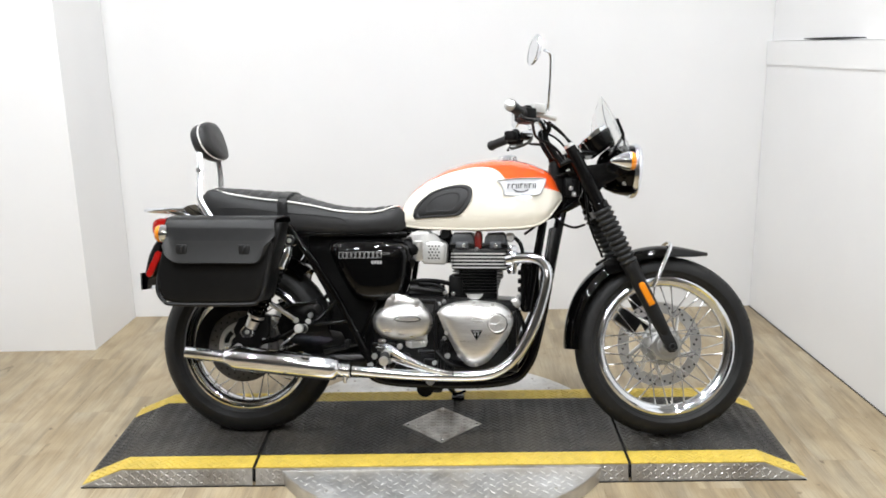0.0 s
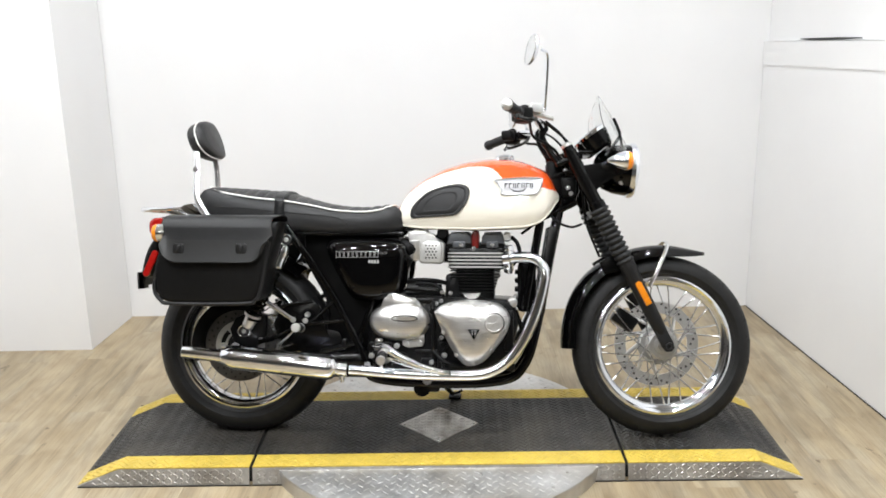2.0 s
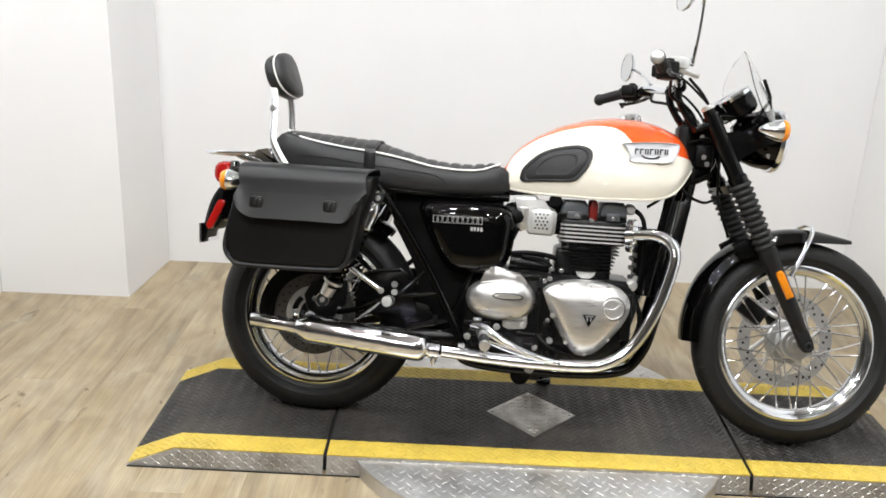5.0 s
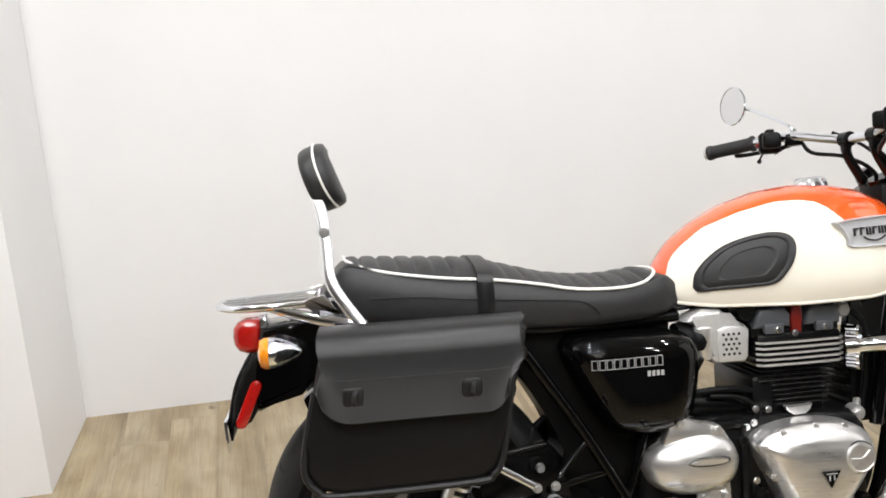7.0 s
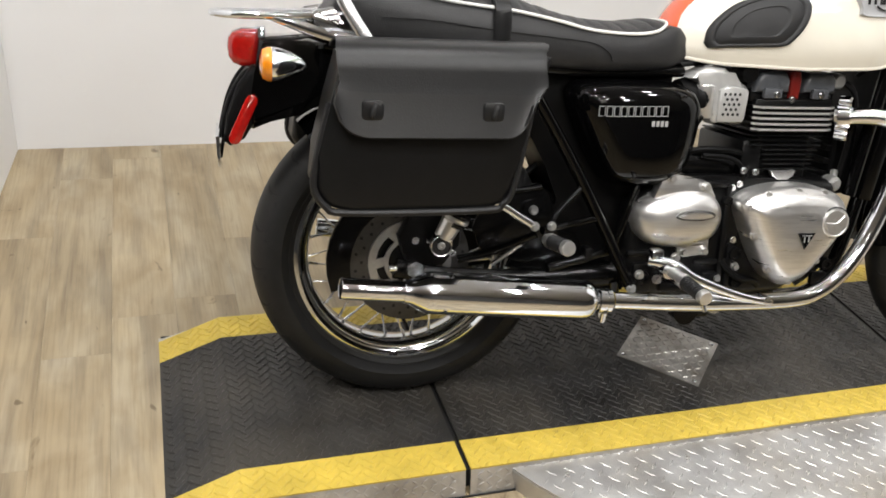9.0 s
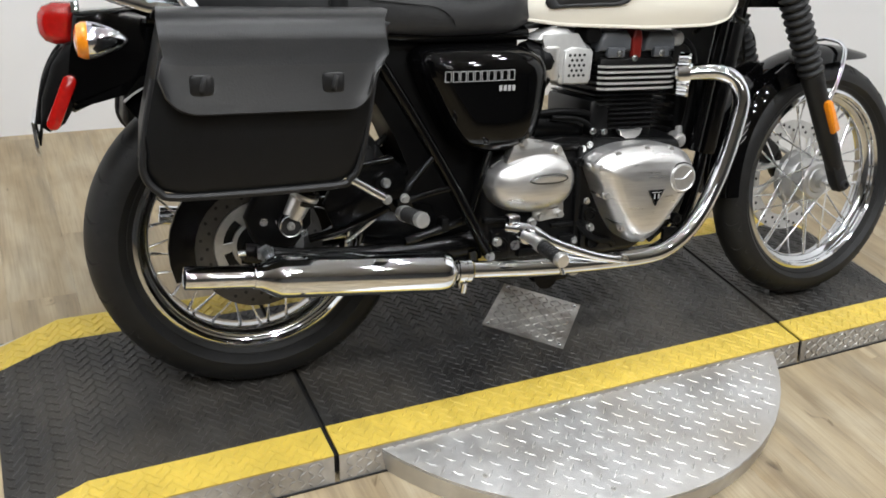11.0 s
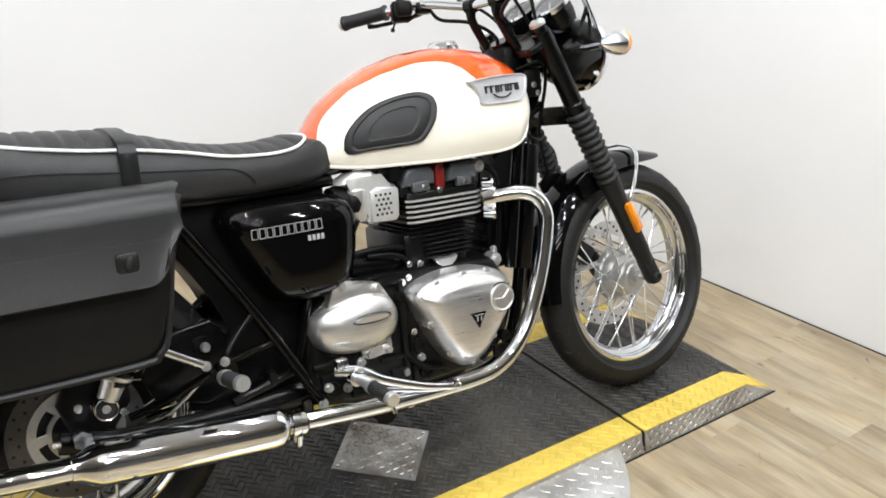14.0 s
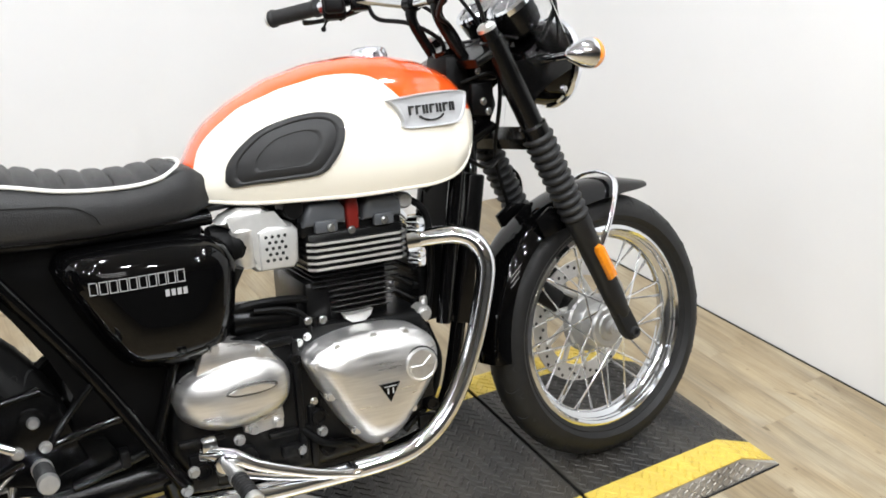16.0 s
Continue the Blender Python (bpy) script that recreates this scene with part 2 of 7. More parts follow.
def share(ob, m, parent=None):
    """Another piece on the same mesh, at the pose m in its parent."""
    o = new(ob.name.split(".")[0], ob.data)
    o.parent = parent or ob.parent
    o.matrix_local = m
    if "label" in ob:
        o["label"] = ob["label"]
    return o


def box(bm, x0, x1, y0, y1, z0, z1, bevel=0.0, seg=2):
    t = bmesh.new()
    vs = [t.verts.new((x, y, z)) for x in (x0, x1) for y in (y0, y1) for z in (z0, z1)]
    for f in ((0, 1, 3, 2), (4, 6, 7, 5), (0, 4, 5, 1), (2, 3, 7, 6), (0, 2, 6, 4), (1, 5, 7, 3)):
        t.faces.new([vs[i] for i in f])
    if bevel:
        bmesh.ops.bevel(t, geom=list(t.edges), offset=bevel, segments=seg, profile=0.5, affect="EDGES")
    merge(bm, t)
    return bm


def merge(bm, t, m=None):
    if m is not None:
        bmesh.ops.transform(t, matrix=m, verts=t.verts)
    me = bpy.data.meshes.new("tmp")
    t.to_mesh(me)
    t.free()
    bm.from_mesh(me)
    bpy.data.meshes.remove(me)


def frame_at(p, d):
    q = Vector(d).normalized().to_track_quat("Z", "Y")
    return Matrix.Translation(p) @ q.to_matrix().to_4x4()


def rod(bm, a, b, r0, r1=None, n=14, cap=True):
    """A straight round bar from a to b."""
    a, b = Vector(a), Vector(b)
    t = bmesh.new()
    bmesh.ops.create_cone(t, cap_ends=cap, segments=n, radius1=r0, radius2=r0 if r1 is None else r1, depth=(b - a).length)
    merge(bm, t, frame_at((a + b) / 2, b - a))
    return bm


def turned(bm, profile, m=None, n=32):
    """A solid turned round local z: profile of (radius, z)."""
    t = bmesh.new()
    rings = []
    for r, z in profile:
        if r < 1e-6:
            rings.append([t.verts.new((0, 0, z))])
        else:
            rings.append([t.verts.new((r * math.cos(2 * math.pi * i / n), r * math.sin(2 * math.pi * i / n), z)) for i in range(n)])
    for a, b in zip(rings, rings[1:]):
        for i in range(n):
            j = (i + 1) % n
            if len(a) == 1 and len(b) == 1:
                continue
            if len(a) == 1:
                t.faces.new((a[0], b[i], b[j]))
            elif len(b) == 1:
                t.faces.new((a[i], a[j], b[0]))
            else:
                t.faces.new((a[i], a[j], b[j], b[i]))
    merge(bm, t, m)
    return bm


def smooth_path(pts, steps=8):
    """Catmull-Rom points through pts."""
    p = [Vector(v) for v in pts]
    p = [p[0] * 2 - p[1]] + p + [p[-1] * 2 - p[-2]]
    out = []
    for i in range(1, len(p) - 2):
        for k in range(steps):
            t = k / steps
            out.append(0.5 * ((2 * p[i]) + (p[i + 1] - p[i - 1]) * t + (2 * p[i - 1] - 5 * p[i] + 4 * p[i + 1] - p[i + 2]) * t * t
                              + (3 * p[i] - p[i - 1] - 3 * p[i + 1] + p[i + 2]) * t ** 3))
    out.append(p[-2])
    return out


def tube(bm, pts, r, n=12, steps=8, closed_ends=True, flat=None):
    """A bent tube through pts; r is one radius or one at each point; flat: (wide, thin) factors."""
    path = smooth_path(pts, steps)
    m = len(path)
    rs = [r] * m if isinstance(r, (int, float)) else [float(np.interp(i / (m - 1) * (len(r) - 1), range(len(r)), r)) for i in range(m)]
    t = bmesh.new()
    tan = [(path[min(i + 1, m - 1)] - path[max(i - 1, 0)]).normalized() for i in range(m)]
    side = tan[0].orthogonal().normalized()
    if flat:
        side = (Vector((0, 1, 0)) - tan[0] * tan[0].y).normalized()
    rings = []
    for i in range(m):
        side = (side - tan[i] * side.dot(tan[i])).normalized()
        up = tan[i].cross(side)
        fw, ft = flat or (1, 1)
        rings.append([t.verts.new(path[i] + rs[i] * (side * math.cos(2 * math.pi * k / n) * fw + up * math.sin(2 * math.pi * k / n) * ft)) for k in range(n)])
    for a, b in zip(rings, rings[1:]):
        for k in range(n):
            t.faces.new((a[k], a[(k + 1) % n], b[(k + 1) % n], b[k]))
    if closed_ends:
        t.faces.new(rings[0])
        t.faces.new(rings[-1][::-1])
    merge(bm, t)
    return bm


def slab(bm, outline, y0, y1, bevel=0.0, seg=2, round_steps=0):
    """A flat plate with an outline in x, z, from y0 to y1, its rims rounded."""
    if round_steps:
        pts = [Vector((x, 0, z)) for x, z in outline]
        outline = [(v.x, v.z) for v in smooth_path(pts + [pts[0]], round_steps)[:-1]]
    t = bmesh.new()
    a = [t.verts.new((x, y0, z)) for x, z in outline]
    b = [t.verts.new((x, y1, z)) for x, z in outline]
    t.faces.new(a)
    t.faces.new(b[::-1])
    k = len(a)
    for i in range(k):
        t.faces.new((a[i], a[(i + 1) % k], b[(i + 1) % k], b[i]))
    if bevel:
        es = [e for e in t.edges if abs(e.verts[0].co.y - e.verts[1].co.y) < 1e-6]
        bmesh.ops.bevel(t, geom=es, offset=bevel, segments=seg, profile=0.5, affect="EDGES")
    merge(bm, t)
    return bm


def dome(bm, outline, y0, bulge, power=2.0, rings=9, round_steps=4, centre=None, flat=0.0):
    """A cover with an outline in x, z on the plane y0, swelling towards the right-hand side (-y) by bulge; flat: share of the
    top that stays level."""
    pts = [Vector((x, 0, z)) for x, z in outline]
    loop = [(v.x, v.z) for v in smooth_path(pts + [pts[0]], round_steps)[:-1]] if round_steps else list(outline)
    cx, cz = centre or (sum(p[0] for p in loop) / len(loop), sum(p[1] for p in loop) / len(loop))
    t = bmesh.new()
    prev = [t.verts.new((x, y0, z)) for x, z in loop]
    first = prev
    k = len(loop)
    for i in range(1, rings):
        s = i / rings
        h = bulge * (1 - (1 - s) ** power) ** (1 / power) if s < 1 - flat else bulge * (1 - flat ** power) ** (1 / power)
        f = 1 - s
        cur = [t.verts.new((cx + (x - cx) * f, y0 - h, cz + (z - cz) * f)) for x, z in loop]
        for j in range(k):
            t.faces.new((prev[j], prev[(j + 1) % k], cur[(j + 1) % k], cur[j]))
        prev = cur
    t.faces.new(prev)
    t.faces.new(first[::-1])
    merge(bm, t)
    return bm


def loft(bm, sections, closed=True, caps=True):
    """Skin over rings of points, all of one length."""
    t = bmesh.new()
    rings = [[t.verts.new(p) for p in s] for s in sections]
    k = len(rings[0])
    for a, b in zip(rings, rings[1:]):
        for i in range(k if closed else k - 1):
            t.faces.new((a[i], a[(i + 1) % k], b[(i + 1) % k], b[i]))
    if caps and closed:
        t.faces.new(rings[0][::-1])
        t.faces.new(rings[-1])
    merge(bm, t)
    return bm


def bolt(bm, p, r=0.007, h=0.006, axis=(0, -1, 0)):
    a = Vector(p)
    d = Vector(axis).normalized()
    rod(bm, a, a + d * h, r, r * 0.9, 6)
    rod(bm, a - d * 0.001, a + d * 0.0015, r * 1.35, n=12)
    return bm


def studs(name, places, r, h, material, parent, label="", axis=(0, -1, 0), sides=6, steer=None):
    """Bolts, each a part of its own on one shared mesh."""
    bm = bmesh.new()
    rod(bm, (0, 0, 0), (0, 0, h), r, r * 0.88, sides)
    rod(bm, (0, 0, -0.003), (0, 0, h * 0.22), r * 1.3, n=12)
    first = part(name, bm, material, parent, label)
    for k, p in enumerate(places):
        m = frame_at(p, axis)
        if steer is not None:
            m = steer @ m
        if k == 0:
            first.matrix_local = m
        else:
            share(first, m)
    return first


# ---- the room: floor, walls, ceiling ----
ROOM = Matrix.Translation((-1.006, 1.453, 0)) @ Matrix.Rotation(radians(3.32), 4, "Z")  # local x along the back wall, -y into the room


def wall(name, pts, z0, z1, label, material=None, rise=(0.0, 0.0)):
    """A wall on a plan outline; rise: how far its lower and upper rims climb for each metre towards the room."""
    bm = bmesh.new()
    a = [bm.verts.new((x, y, z0 - rise[0] * y)) for x, y in pts]
    b = [bm.verts.new((x, y, z1 - rise[1] * y)) for x, y in pts]
    bm.faces.new(a)
    bm.faces.new(b)
    for i in range(len(a)):
        bm.faces.new((a[i], a[(i + 1) % len(a)], b[(i + 1) % len(a)], b[i]))
    ob = link_mesh(name, bm, material or WALL)
    ob.matrix_world = ROOM
    return tagged(ob, label, "wall", kind="structure")


ROOF = 3.0
wall("wall_back", [(-1.2, 0.12), (3.8, 0.12), (3.8, 0), (-1.2, 0)], -0.01, ROOF, "white painted plain wall behind the motorcycle")
wall("wall_pillar", [(-0.569, -0.003), (0.0, -0.003), (-0.033, -0.470), (-0.569, -0.470)], -0.01, ROOF, "white painted boxed-out pillar beside the back wall")
wall("wall_left", [(-0.69, 0.0), (-0.572, 0.0), (-0.572, -2.0), (-0.69, -2.0)], -0.01, ROOF, "white painted side wall")
wall("wall_right", [(3.191, -0.003), (3.318, -0.003), (3.469, -2.6), (3.342, -2.6)], -0.01, 1.230, "white painted side wall with a ledge at chest height", rise=(0.0, 0.033))
wall("wall_ledge", [(3.186, -0.003), (3.338, -0.003), (3.489, -2.6), (3.337, -2.6)], 1.230, 1.340, "white painted projecting wall ledge", rise=(0.033, 0.033))
wall("wall_upper", [(3.211, -0.003), (3.378, -0.003), (3.529, -2.6), (3.362, -2.6)], 1.342, ROOF, "white painted wall set back above the ledge", rise=(0.033, 0.0))
# Dark strip painted in for the shadow gap at the wall's foot
bm = bmesh.new()
box(bm, 0, 2.6, -0.004, 0.0, 0.0, 0.0035)
ob = link_mesh("trim_right", bm, SEAM)
ob.matrix_world = ROOM @ pose(3.190, -0.004, 0, 0, 0, -86.68)
tagged(ob, "dark strip standing in for the shadow gap under the side wall", "trim", kind="structure")
# unseen dim walls behind the walk, added to shape the reflections
wall("wall_far", [(-4.6, -9.003), (7.3, -9.003), (7.3, -9.12), (-4.6, -9.12)], -0.01, ROOF, "added unseen grey wall far behind", DARKWALL)
wall("wall_west", [(-4.72, -2.0), (-4.6, -2.0), (-4.6, -9.12), (-4.72, -9.12)], -0.01, ROOF, "added unseen grey side wall", DARKWALL)
wall("wall_east", [(7.3, -2.6), (7.42, -2.6), (7.42, -9.12), (7.3, -9.12)], -0.01, ROOF, "added unseen grey side wall", DARKWALL)
wall("wall_return_west", [(-4.72, -1.88), (-0.695, -1.88), (-0.695, -2.0), (-4.72, -2.0)], -0.01, ROOF, "added unseen grey return wall", DARKWALL)
wall("wall_return_east", [(3.56, -2.48), (7.42, -2.48), (7.42, -2.6), (3.56, -2.6)], -0.01, ROOF, "added unseen grey return wall", DARKWALL)

bm = bmesh.new()
box(bm, -4.8, 7.5, -9.2, 0.2, ROOF, ROOF + 0.1)
ob = link_mesh("ceiling", bm, CEIL)
ob.matrix_world = ROOM
tagged(ob, "grey ceiling with small bright downlights", "ceiling", kind="structure")


def downlight(x, y, power):
    """A recessed round ceiling lamp: ring, bright face and the light it gives."""
    top = new("ceiling_downlight")
    top.matrix_world = ROOM @ pose(x, y, ROOF)
    tagged(top, "round recessed white ceiling downlight, lit", "ceiling light", "ceiling downlights")
    bm = bmesh.new()
    turned(bm, [(0.047, -0.001), (0.066, -0.003), (0.068, -0.008), (0.050, -0.012), (0.047, -0.001)], n=24)
    part("ring", bm, LAMPRING, top)
    bm = bmesh.new()
    turned(bm, [(0.0, -0.004), (0.046, -0.004), (0.046, -0.001), (0.0, -0.001)], n=24)
    part("diffuser", bm, LAMPFACE, top, "glowing white diffuser")
    data = bpy.data.lights.new("downlight_lamp", "AREA")
    data.shape, data.size, data.energy, data.color = "DISK", 0.09, power, (0.935, 0.965, 1.0)
    lamp = new("downlight_lamp", data)
    lamp.parent = top
    lamp.matrix_local = pose(0, 0, -0.014)
    return top


grid = [(0.2, -1.2, 0.85), (1.4, -1.2, 0.85), (2.6, -1.2, 0.75), (-0.2, -1.9, 1.1), (1.1, -1.9, 1.3), (2.6, -1.9, 1.0)]
grid += [(-0.2 + 0.85 * i + 0.2 * k, -3.0 - 0.8 * k, 1.15) for k in range(2) for i in range(4)]
for gx, gy, share_of in grid:
    downlight(gx, gy, LAMP * share_of)


def tube_light(x, y):
    """A strip lamp further back in the showroom."""
    top = new("strip_light")
    top.matrix_world = ROOM @ pose(x, y, ROOF)
    tagged(top, "long white fluorescent strip light under the ceiling, lit", "strip light", "strip lights")
    bm = bmesh.new()
    box(bm, -0.62, 0.62, -0.05, 0.05, -0.05, -0.002, 0.006)
    part("housing", bm, LAMPRING, top)
    bm = bmesh.new()
    rod(bm, (-0.58, 0, -0.07), (0.58, 0, -0.07), 0.03)
    part("tube", bm, LAMPTUBE, top, "glowing white tube")
    return top


for y in (-4.5, -5.1, -5.9):
    tube_light(0.9, y)


# ---- the motorcycle platform ----
# local x along the platform, y across it
DECK = Matrix.Translation((0.669, 0.106, 0)) @ Matrix.Rotation(radians(2.6), 4, "Z")
HALF, TOP, BAND = 0.297, 0.06, 0.082


def tread(bm, x, y, z, turn, lx=0.027, ly=0.0085, h=0.0022, tilt=0.0, rise=0.0):
    """One raised lozenge of checker plate."""
    c, s = math.cos(turn), math.sin(turn)
    out = [(-lx / 2, 0, 0), (0, -ly / 2, 0), (lx / 2, 0, 0), (0, ly / 2, 0)]
    top = [(-lx * 0.30, 0, h), (0, -ly * 0.22, h), (lx * 0.30, 0, h), (0, ly * 0.22, h)]
    vs = []
    for px, py, pz in out + top:
        qx, qy = px * c - py * s, px * s + py * c
        vs.append(bm.verts.new((x + qx, y + qy, z + pz + tilt * qx + rise * qy)))
    bm.faces.new(vs[4:])
    for i in range(4):
        bm.faces.new((vs[i], vs[(i + 1) % 4], vs[4 + (i + 1) % 4], vs[4 + i]))


def deck_z(x):
    e = abs(x)
    return TOP if e < 1.06 else TOP * max(0.0, (1.205 - e) / 0.145)


def plate_strip(name, x0, x1, y0, y1, material, parent, label, skip=None):
    """A strip of checker plate that follows the deck's height, with its raised treads."""
    bm = bmesh.new()
    xs = sorted({x0, x1, *[k for k in (-1.06, 1.06) if x0 < k < x1]})
    for a, b in zip(xs, xs[1:]):
        za, zb = deck_z(a), deck_z(b)
        vs = [bm.verts.new(p) for p in ((a, y0, za), (b, y0, zb), (b, y1, zb), (a, y1, za),
                                        (a, y0, za - 0.005), (b, y0, zb - 0.005), (b, y1, zb - 0.005), (a, y1, za - 0.005))]
        for f in ((0, 1, 2, 3), (7, 6, 5, 4), (0, 4, 5, 1), (1, 5, 6, 2), (2, 6, 7, 3), (3, 7, 4, 0)):
            bm.faces.new([vs[i] for i in f])
    pitch = 0.0235
    j = 0
    y = y0 + 0.008
    while y < y1 - 0.005:
        i = 0
        x = x0 + 0.014 + (j % 2) * pitch / 2
        while x < x1 - 0.012:
            if not (skip and skip(x, y)):
                slope = (deck_z(x + 0.004) - deck_z(x - 0.004)) / 0.008
                tread(bm, x, y, deck_z(x), radians(45 if (i + j) % 2 else -45) , tilt=slope)
            i += 1
            x += pitch
        y += pitch / 2
        j += 1
    ob = part(name, bm, material, parent, label, smooth=False)
    return ob


def in_diamond(x, y):
    return abs(x) + abs(y) < 0.152


platform = new("display_platform")
platform.matrix_world = DECK
tagged(platform, "low black checker-plate turntable platform with yellow edges", "platform")
for x0, x1, nm in ((-1.2, -0.6255, "ramp_plate"), (-0.6145, 0.6145, "centre_plate"), (0.6255, 1.2, "ramp_plate")):
    plate_strip(nm, x0, x1, -HALF + BAND, HALF - BAND, BLACKPLATE, platform, "", in_diamond)
    plate_strip("edge_band", x0, x1, -HALF, -HALF + BAND, YELLOW, platform, "yellow painted checker-plate edge")
    plate_strip("edge_band", x0, x1, HALF - BAND, HALF, YELLOW, platform, "yellow painted checker-plate edge")
    for sgn in (-1, 1):
        # folded side skirt, bare metal
        bm = bmesh.new()
        xs = sorted({x0, x1, *[k for k in (-1.06, 1.06) if x0 < k < x1]})
        for a, b in zip(xs, xs[1:]):
            za, zb = max(0.001, deck_z(a) - 0.004), max(0.001, deck_z(b) - 0.004)
            ya, yb = sgn * HALF, sgn * (HALF + 0.016)
            vs = [bm.verts.new(p) for p in ((a, ya, za), (b, ya, zb), (b, yb, 0.0), (a, yb, 0.0),
                                            (a, ya - sgn * 0.004, za), (b, ya - sgn * 0.004, zb), (b, yb - sgn * 0.004, 0.0), (a, yb - sgn * 0.004, 0.0))]
            for f in ((0, 1, 2, 3), (7, 6, 5, 4), (0, 4, 5, 1), (1, 5, 6, 2), (2, 6, 7, 3), (3, 7, 4, 0)):
                bm.faces.new([vs[i] for i in f])
        x = x0 + 0.02
        i = 0
        while x < x1 - 0.01:
            for r in range(4):
                z = 0.010 + r * 0.0125
                if z < deck_z(x) - 0.012:
                    t = bmesh.new()
                    tread(t, 0, 0, 0, radians(45 if (i + r) % 2 else -45), lx=0.022, ly=0.0064, h=0.0018)
                    merge(bm, t, Matrix.Translation((x, sgn * (HALF + 0.0165 - 0.016 * z / TOP), z)) @ Matrix.Rotation(sgn * radians(-90), 4, "X"))
            i += 1
            x += 0.0195
        part("side_skirt", bm, SKIRTPLATE, platform, "bare metal checker-plate side", smooth=False)
# thin dark strips paint the shadow line at the foot of the skirts
for sgn in (-1, 1):
    bm = bmesh.new()
    y0, y1 = sorted((sgn * (HALF + 0.0165), sgn * (HALF + 0.0195)))
    box(bm, -1.195, 1.195, y0, y1, 0.0, 0.0035)
    part("base_edging", bm, SEAM, platform, "dark strip for the shadow line under the skirt", smooth=False)
# the dark underside that closes the seams
bm = bmesh.new()
box(bm, -1.02, 1.02, -HALF + 0.01, HALF - 0.01, 0.002, TOP - 0.012)
part("underframe", bm, SEAM, platform, smooth=False)
# bare diamond in the middle
bm = bmesh.new()
d = 0.143
corners = ((-d, 0), (0, -d), (d, 0), (0, d))
lo = [bm.verts.new((x, y, TOP - 0.001)) for x, y in corners]
hi = [bm.verts.new((x, y, TOP + 0.003)) for x, y in corners]
bm.faces.new(lo)
bm.faces.new(hi)
for i in range(4):
    bm.faces.new((lo[i], lo[(i + 1) % 4], hi[(i + 1) % 4], hi[i]))
for i in range(-11, 12):
    for j in range(-11, 12):
        x, y = (i - j) * 0.0118, (i + j) * 0.0118
        if abs(x) + abs(y) < d - 0.014:
            tread(bm, x, y, TOP + 0.003, radians(0 if (i + j) % 2 else 90), lx=0.02)
diamond = part("cover_plate", bm, WORNPLATE, platform, "worn grey-brown metal diamond cover plate", smooth=False)
for x, y in ((-d + 0.018, 0), (0, -d + 0.018), (d - 0.018, 0), (0, d - 0.018)):
    bm = bmesh.new()
    turned(bm, [(0, 0.0022), (0.003, 0.002), (0.0055, 0.0)], Matrix.Translation((x, y, TOP + 0.003)), 10)
    part("screw", bm, STEEL, diamond)

# the round turntable base below
disc = new("turntable_base")
disc.matrix_world = DECK
tagged(disc, "round bare-metal checker-plate turntable base under the platform", "turntable")
R, DZ = 0.605, 0.048
bm = bmesh.new()
turned(bm, [(0.0, 0.004), (0.60, 0.004), (0.60, DZ - 0.004), (R, DZ - 0.004), (R, DZ), (0.0, DZ)], n=72)
for j in range(-30, 31):
    for i in range(-15, 16):
        x, y = (i + (j % 2) * 0.5) * 0.041, j * 0.0205
        if x * x + y * y < (R - 0.014) ** 2 and abs(y) > HALF + 0.02:
            tread(bm, x, y, DZ, radians(45 if j % 2 else -45), lx=0.027, ly=0.0062, h=0.0012)
top_plate = part("top_plate", bm, SILVERPLATE, disc, smooth=False)
bm = bmesh.new()
turned(bm, [(0, 0.0015), (0.0025, 0.0012), (0.0035, 0.002), (0.005, 0.0018), (0.0055, 0.0)], n=12)
screw = part("screw", bm, WORNPLATE, disc, "dull countersunk screw")
spots = [(x, sg * (HALF + 0.042)) for x in (-0.42, -0.14, 0.14, 0.42) for sg in (-1, 1)] + [(0.565 * math.cos(q), sg * 0.565 * math.sin(q)) for q in (radians(50), radians(78), radians(104), radians(130)) for sg in (-1, 1)]
for k, (x, y) in enumerate(spots):
    if k == 0:
        screw.matrix_local = pose(x, y, DZ)
    else:
        share(screw, pose(x, y, DZ))
bm = bmesh.new()
turned(bm, [(R - 0.002, DZ - 0.005), (R + 0.001, DZ - 0.005), (R + 0.001, 0.0), (R - 0.002, 0.0), (R - 0.002, DZ - 0.005)], n=72)
part("rim_skirt", bm, SILVERPLATE, disc, "bare metal rim", smooth=True)


# ---- the motorcycle ----
# local x forward, y to its left (away from the walk), z up in the bike's own upright plane; it leans on its stand
bike = new("motorcycle")
bike.matrix_world = Matrix.Translation((0, 0.073, 0.061)) @ Matrix.Rotation(radians(-1.6), 4, "Z") @ Matrix.Rotation(radians(-14.5), 4, "X")
tagged(bike, "black, cream and orange retro motorcycle leaning on its side stand", "motorcycle")
RAKE = radians(27.5)
HEAD = Vector((1.056, 0, 0.959))
STEER = Matrix.Translation(HEAD) @ Matrix.Rotation(radians(5.5), 4, Vector((-math.sin(RAKE), 0, math.cos(RAKE)))) @ Matrix.Translation(-HEAD)
FW, RW = Vector((1.447, 0, 0.315)), Vector((-0.024, 0, 0.305))


def fpart(name, bm, material, parent, label="", smooth=True, angle=35):
    """A part of the steered front end."""
    bmesh.ops.transform(bm, matrix=STEER, verts=bm.verts)
    return part(name, bm, material, parent, label, smooth, angle)


def mirrored(ob, parent=None):
    """The same part on the bike's other side."""
    me = ob.data.copy()
    me.transform(Matrix.Diagonal((1, -1, 1, 1)))
    me.flip_normals()
    o = new(ob.name.split(".")[0], me)
    o.parent = parent or ob.parent
    if "label" in ob:
        o["label"] = ob["label"]
    return o


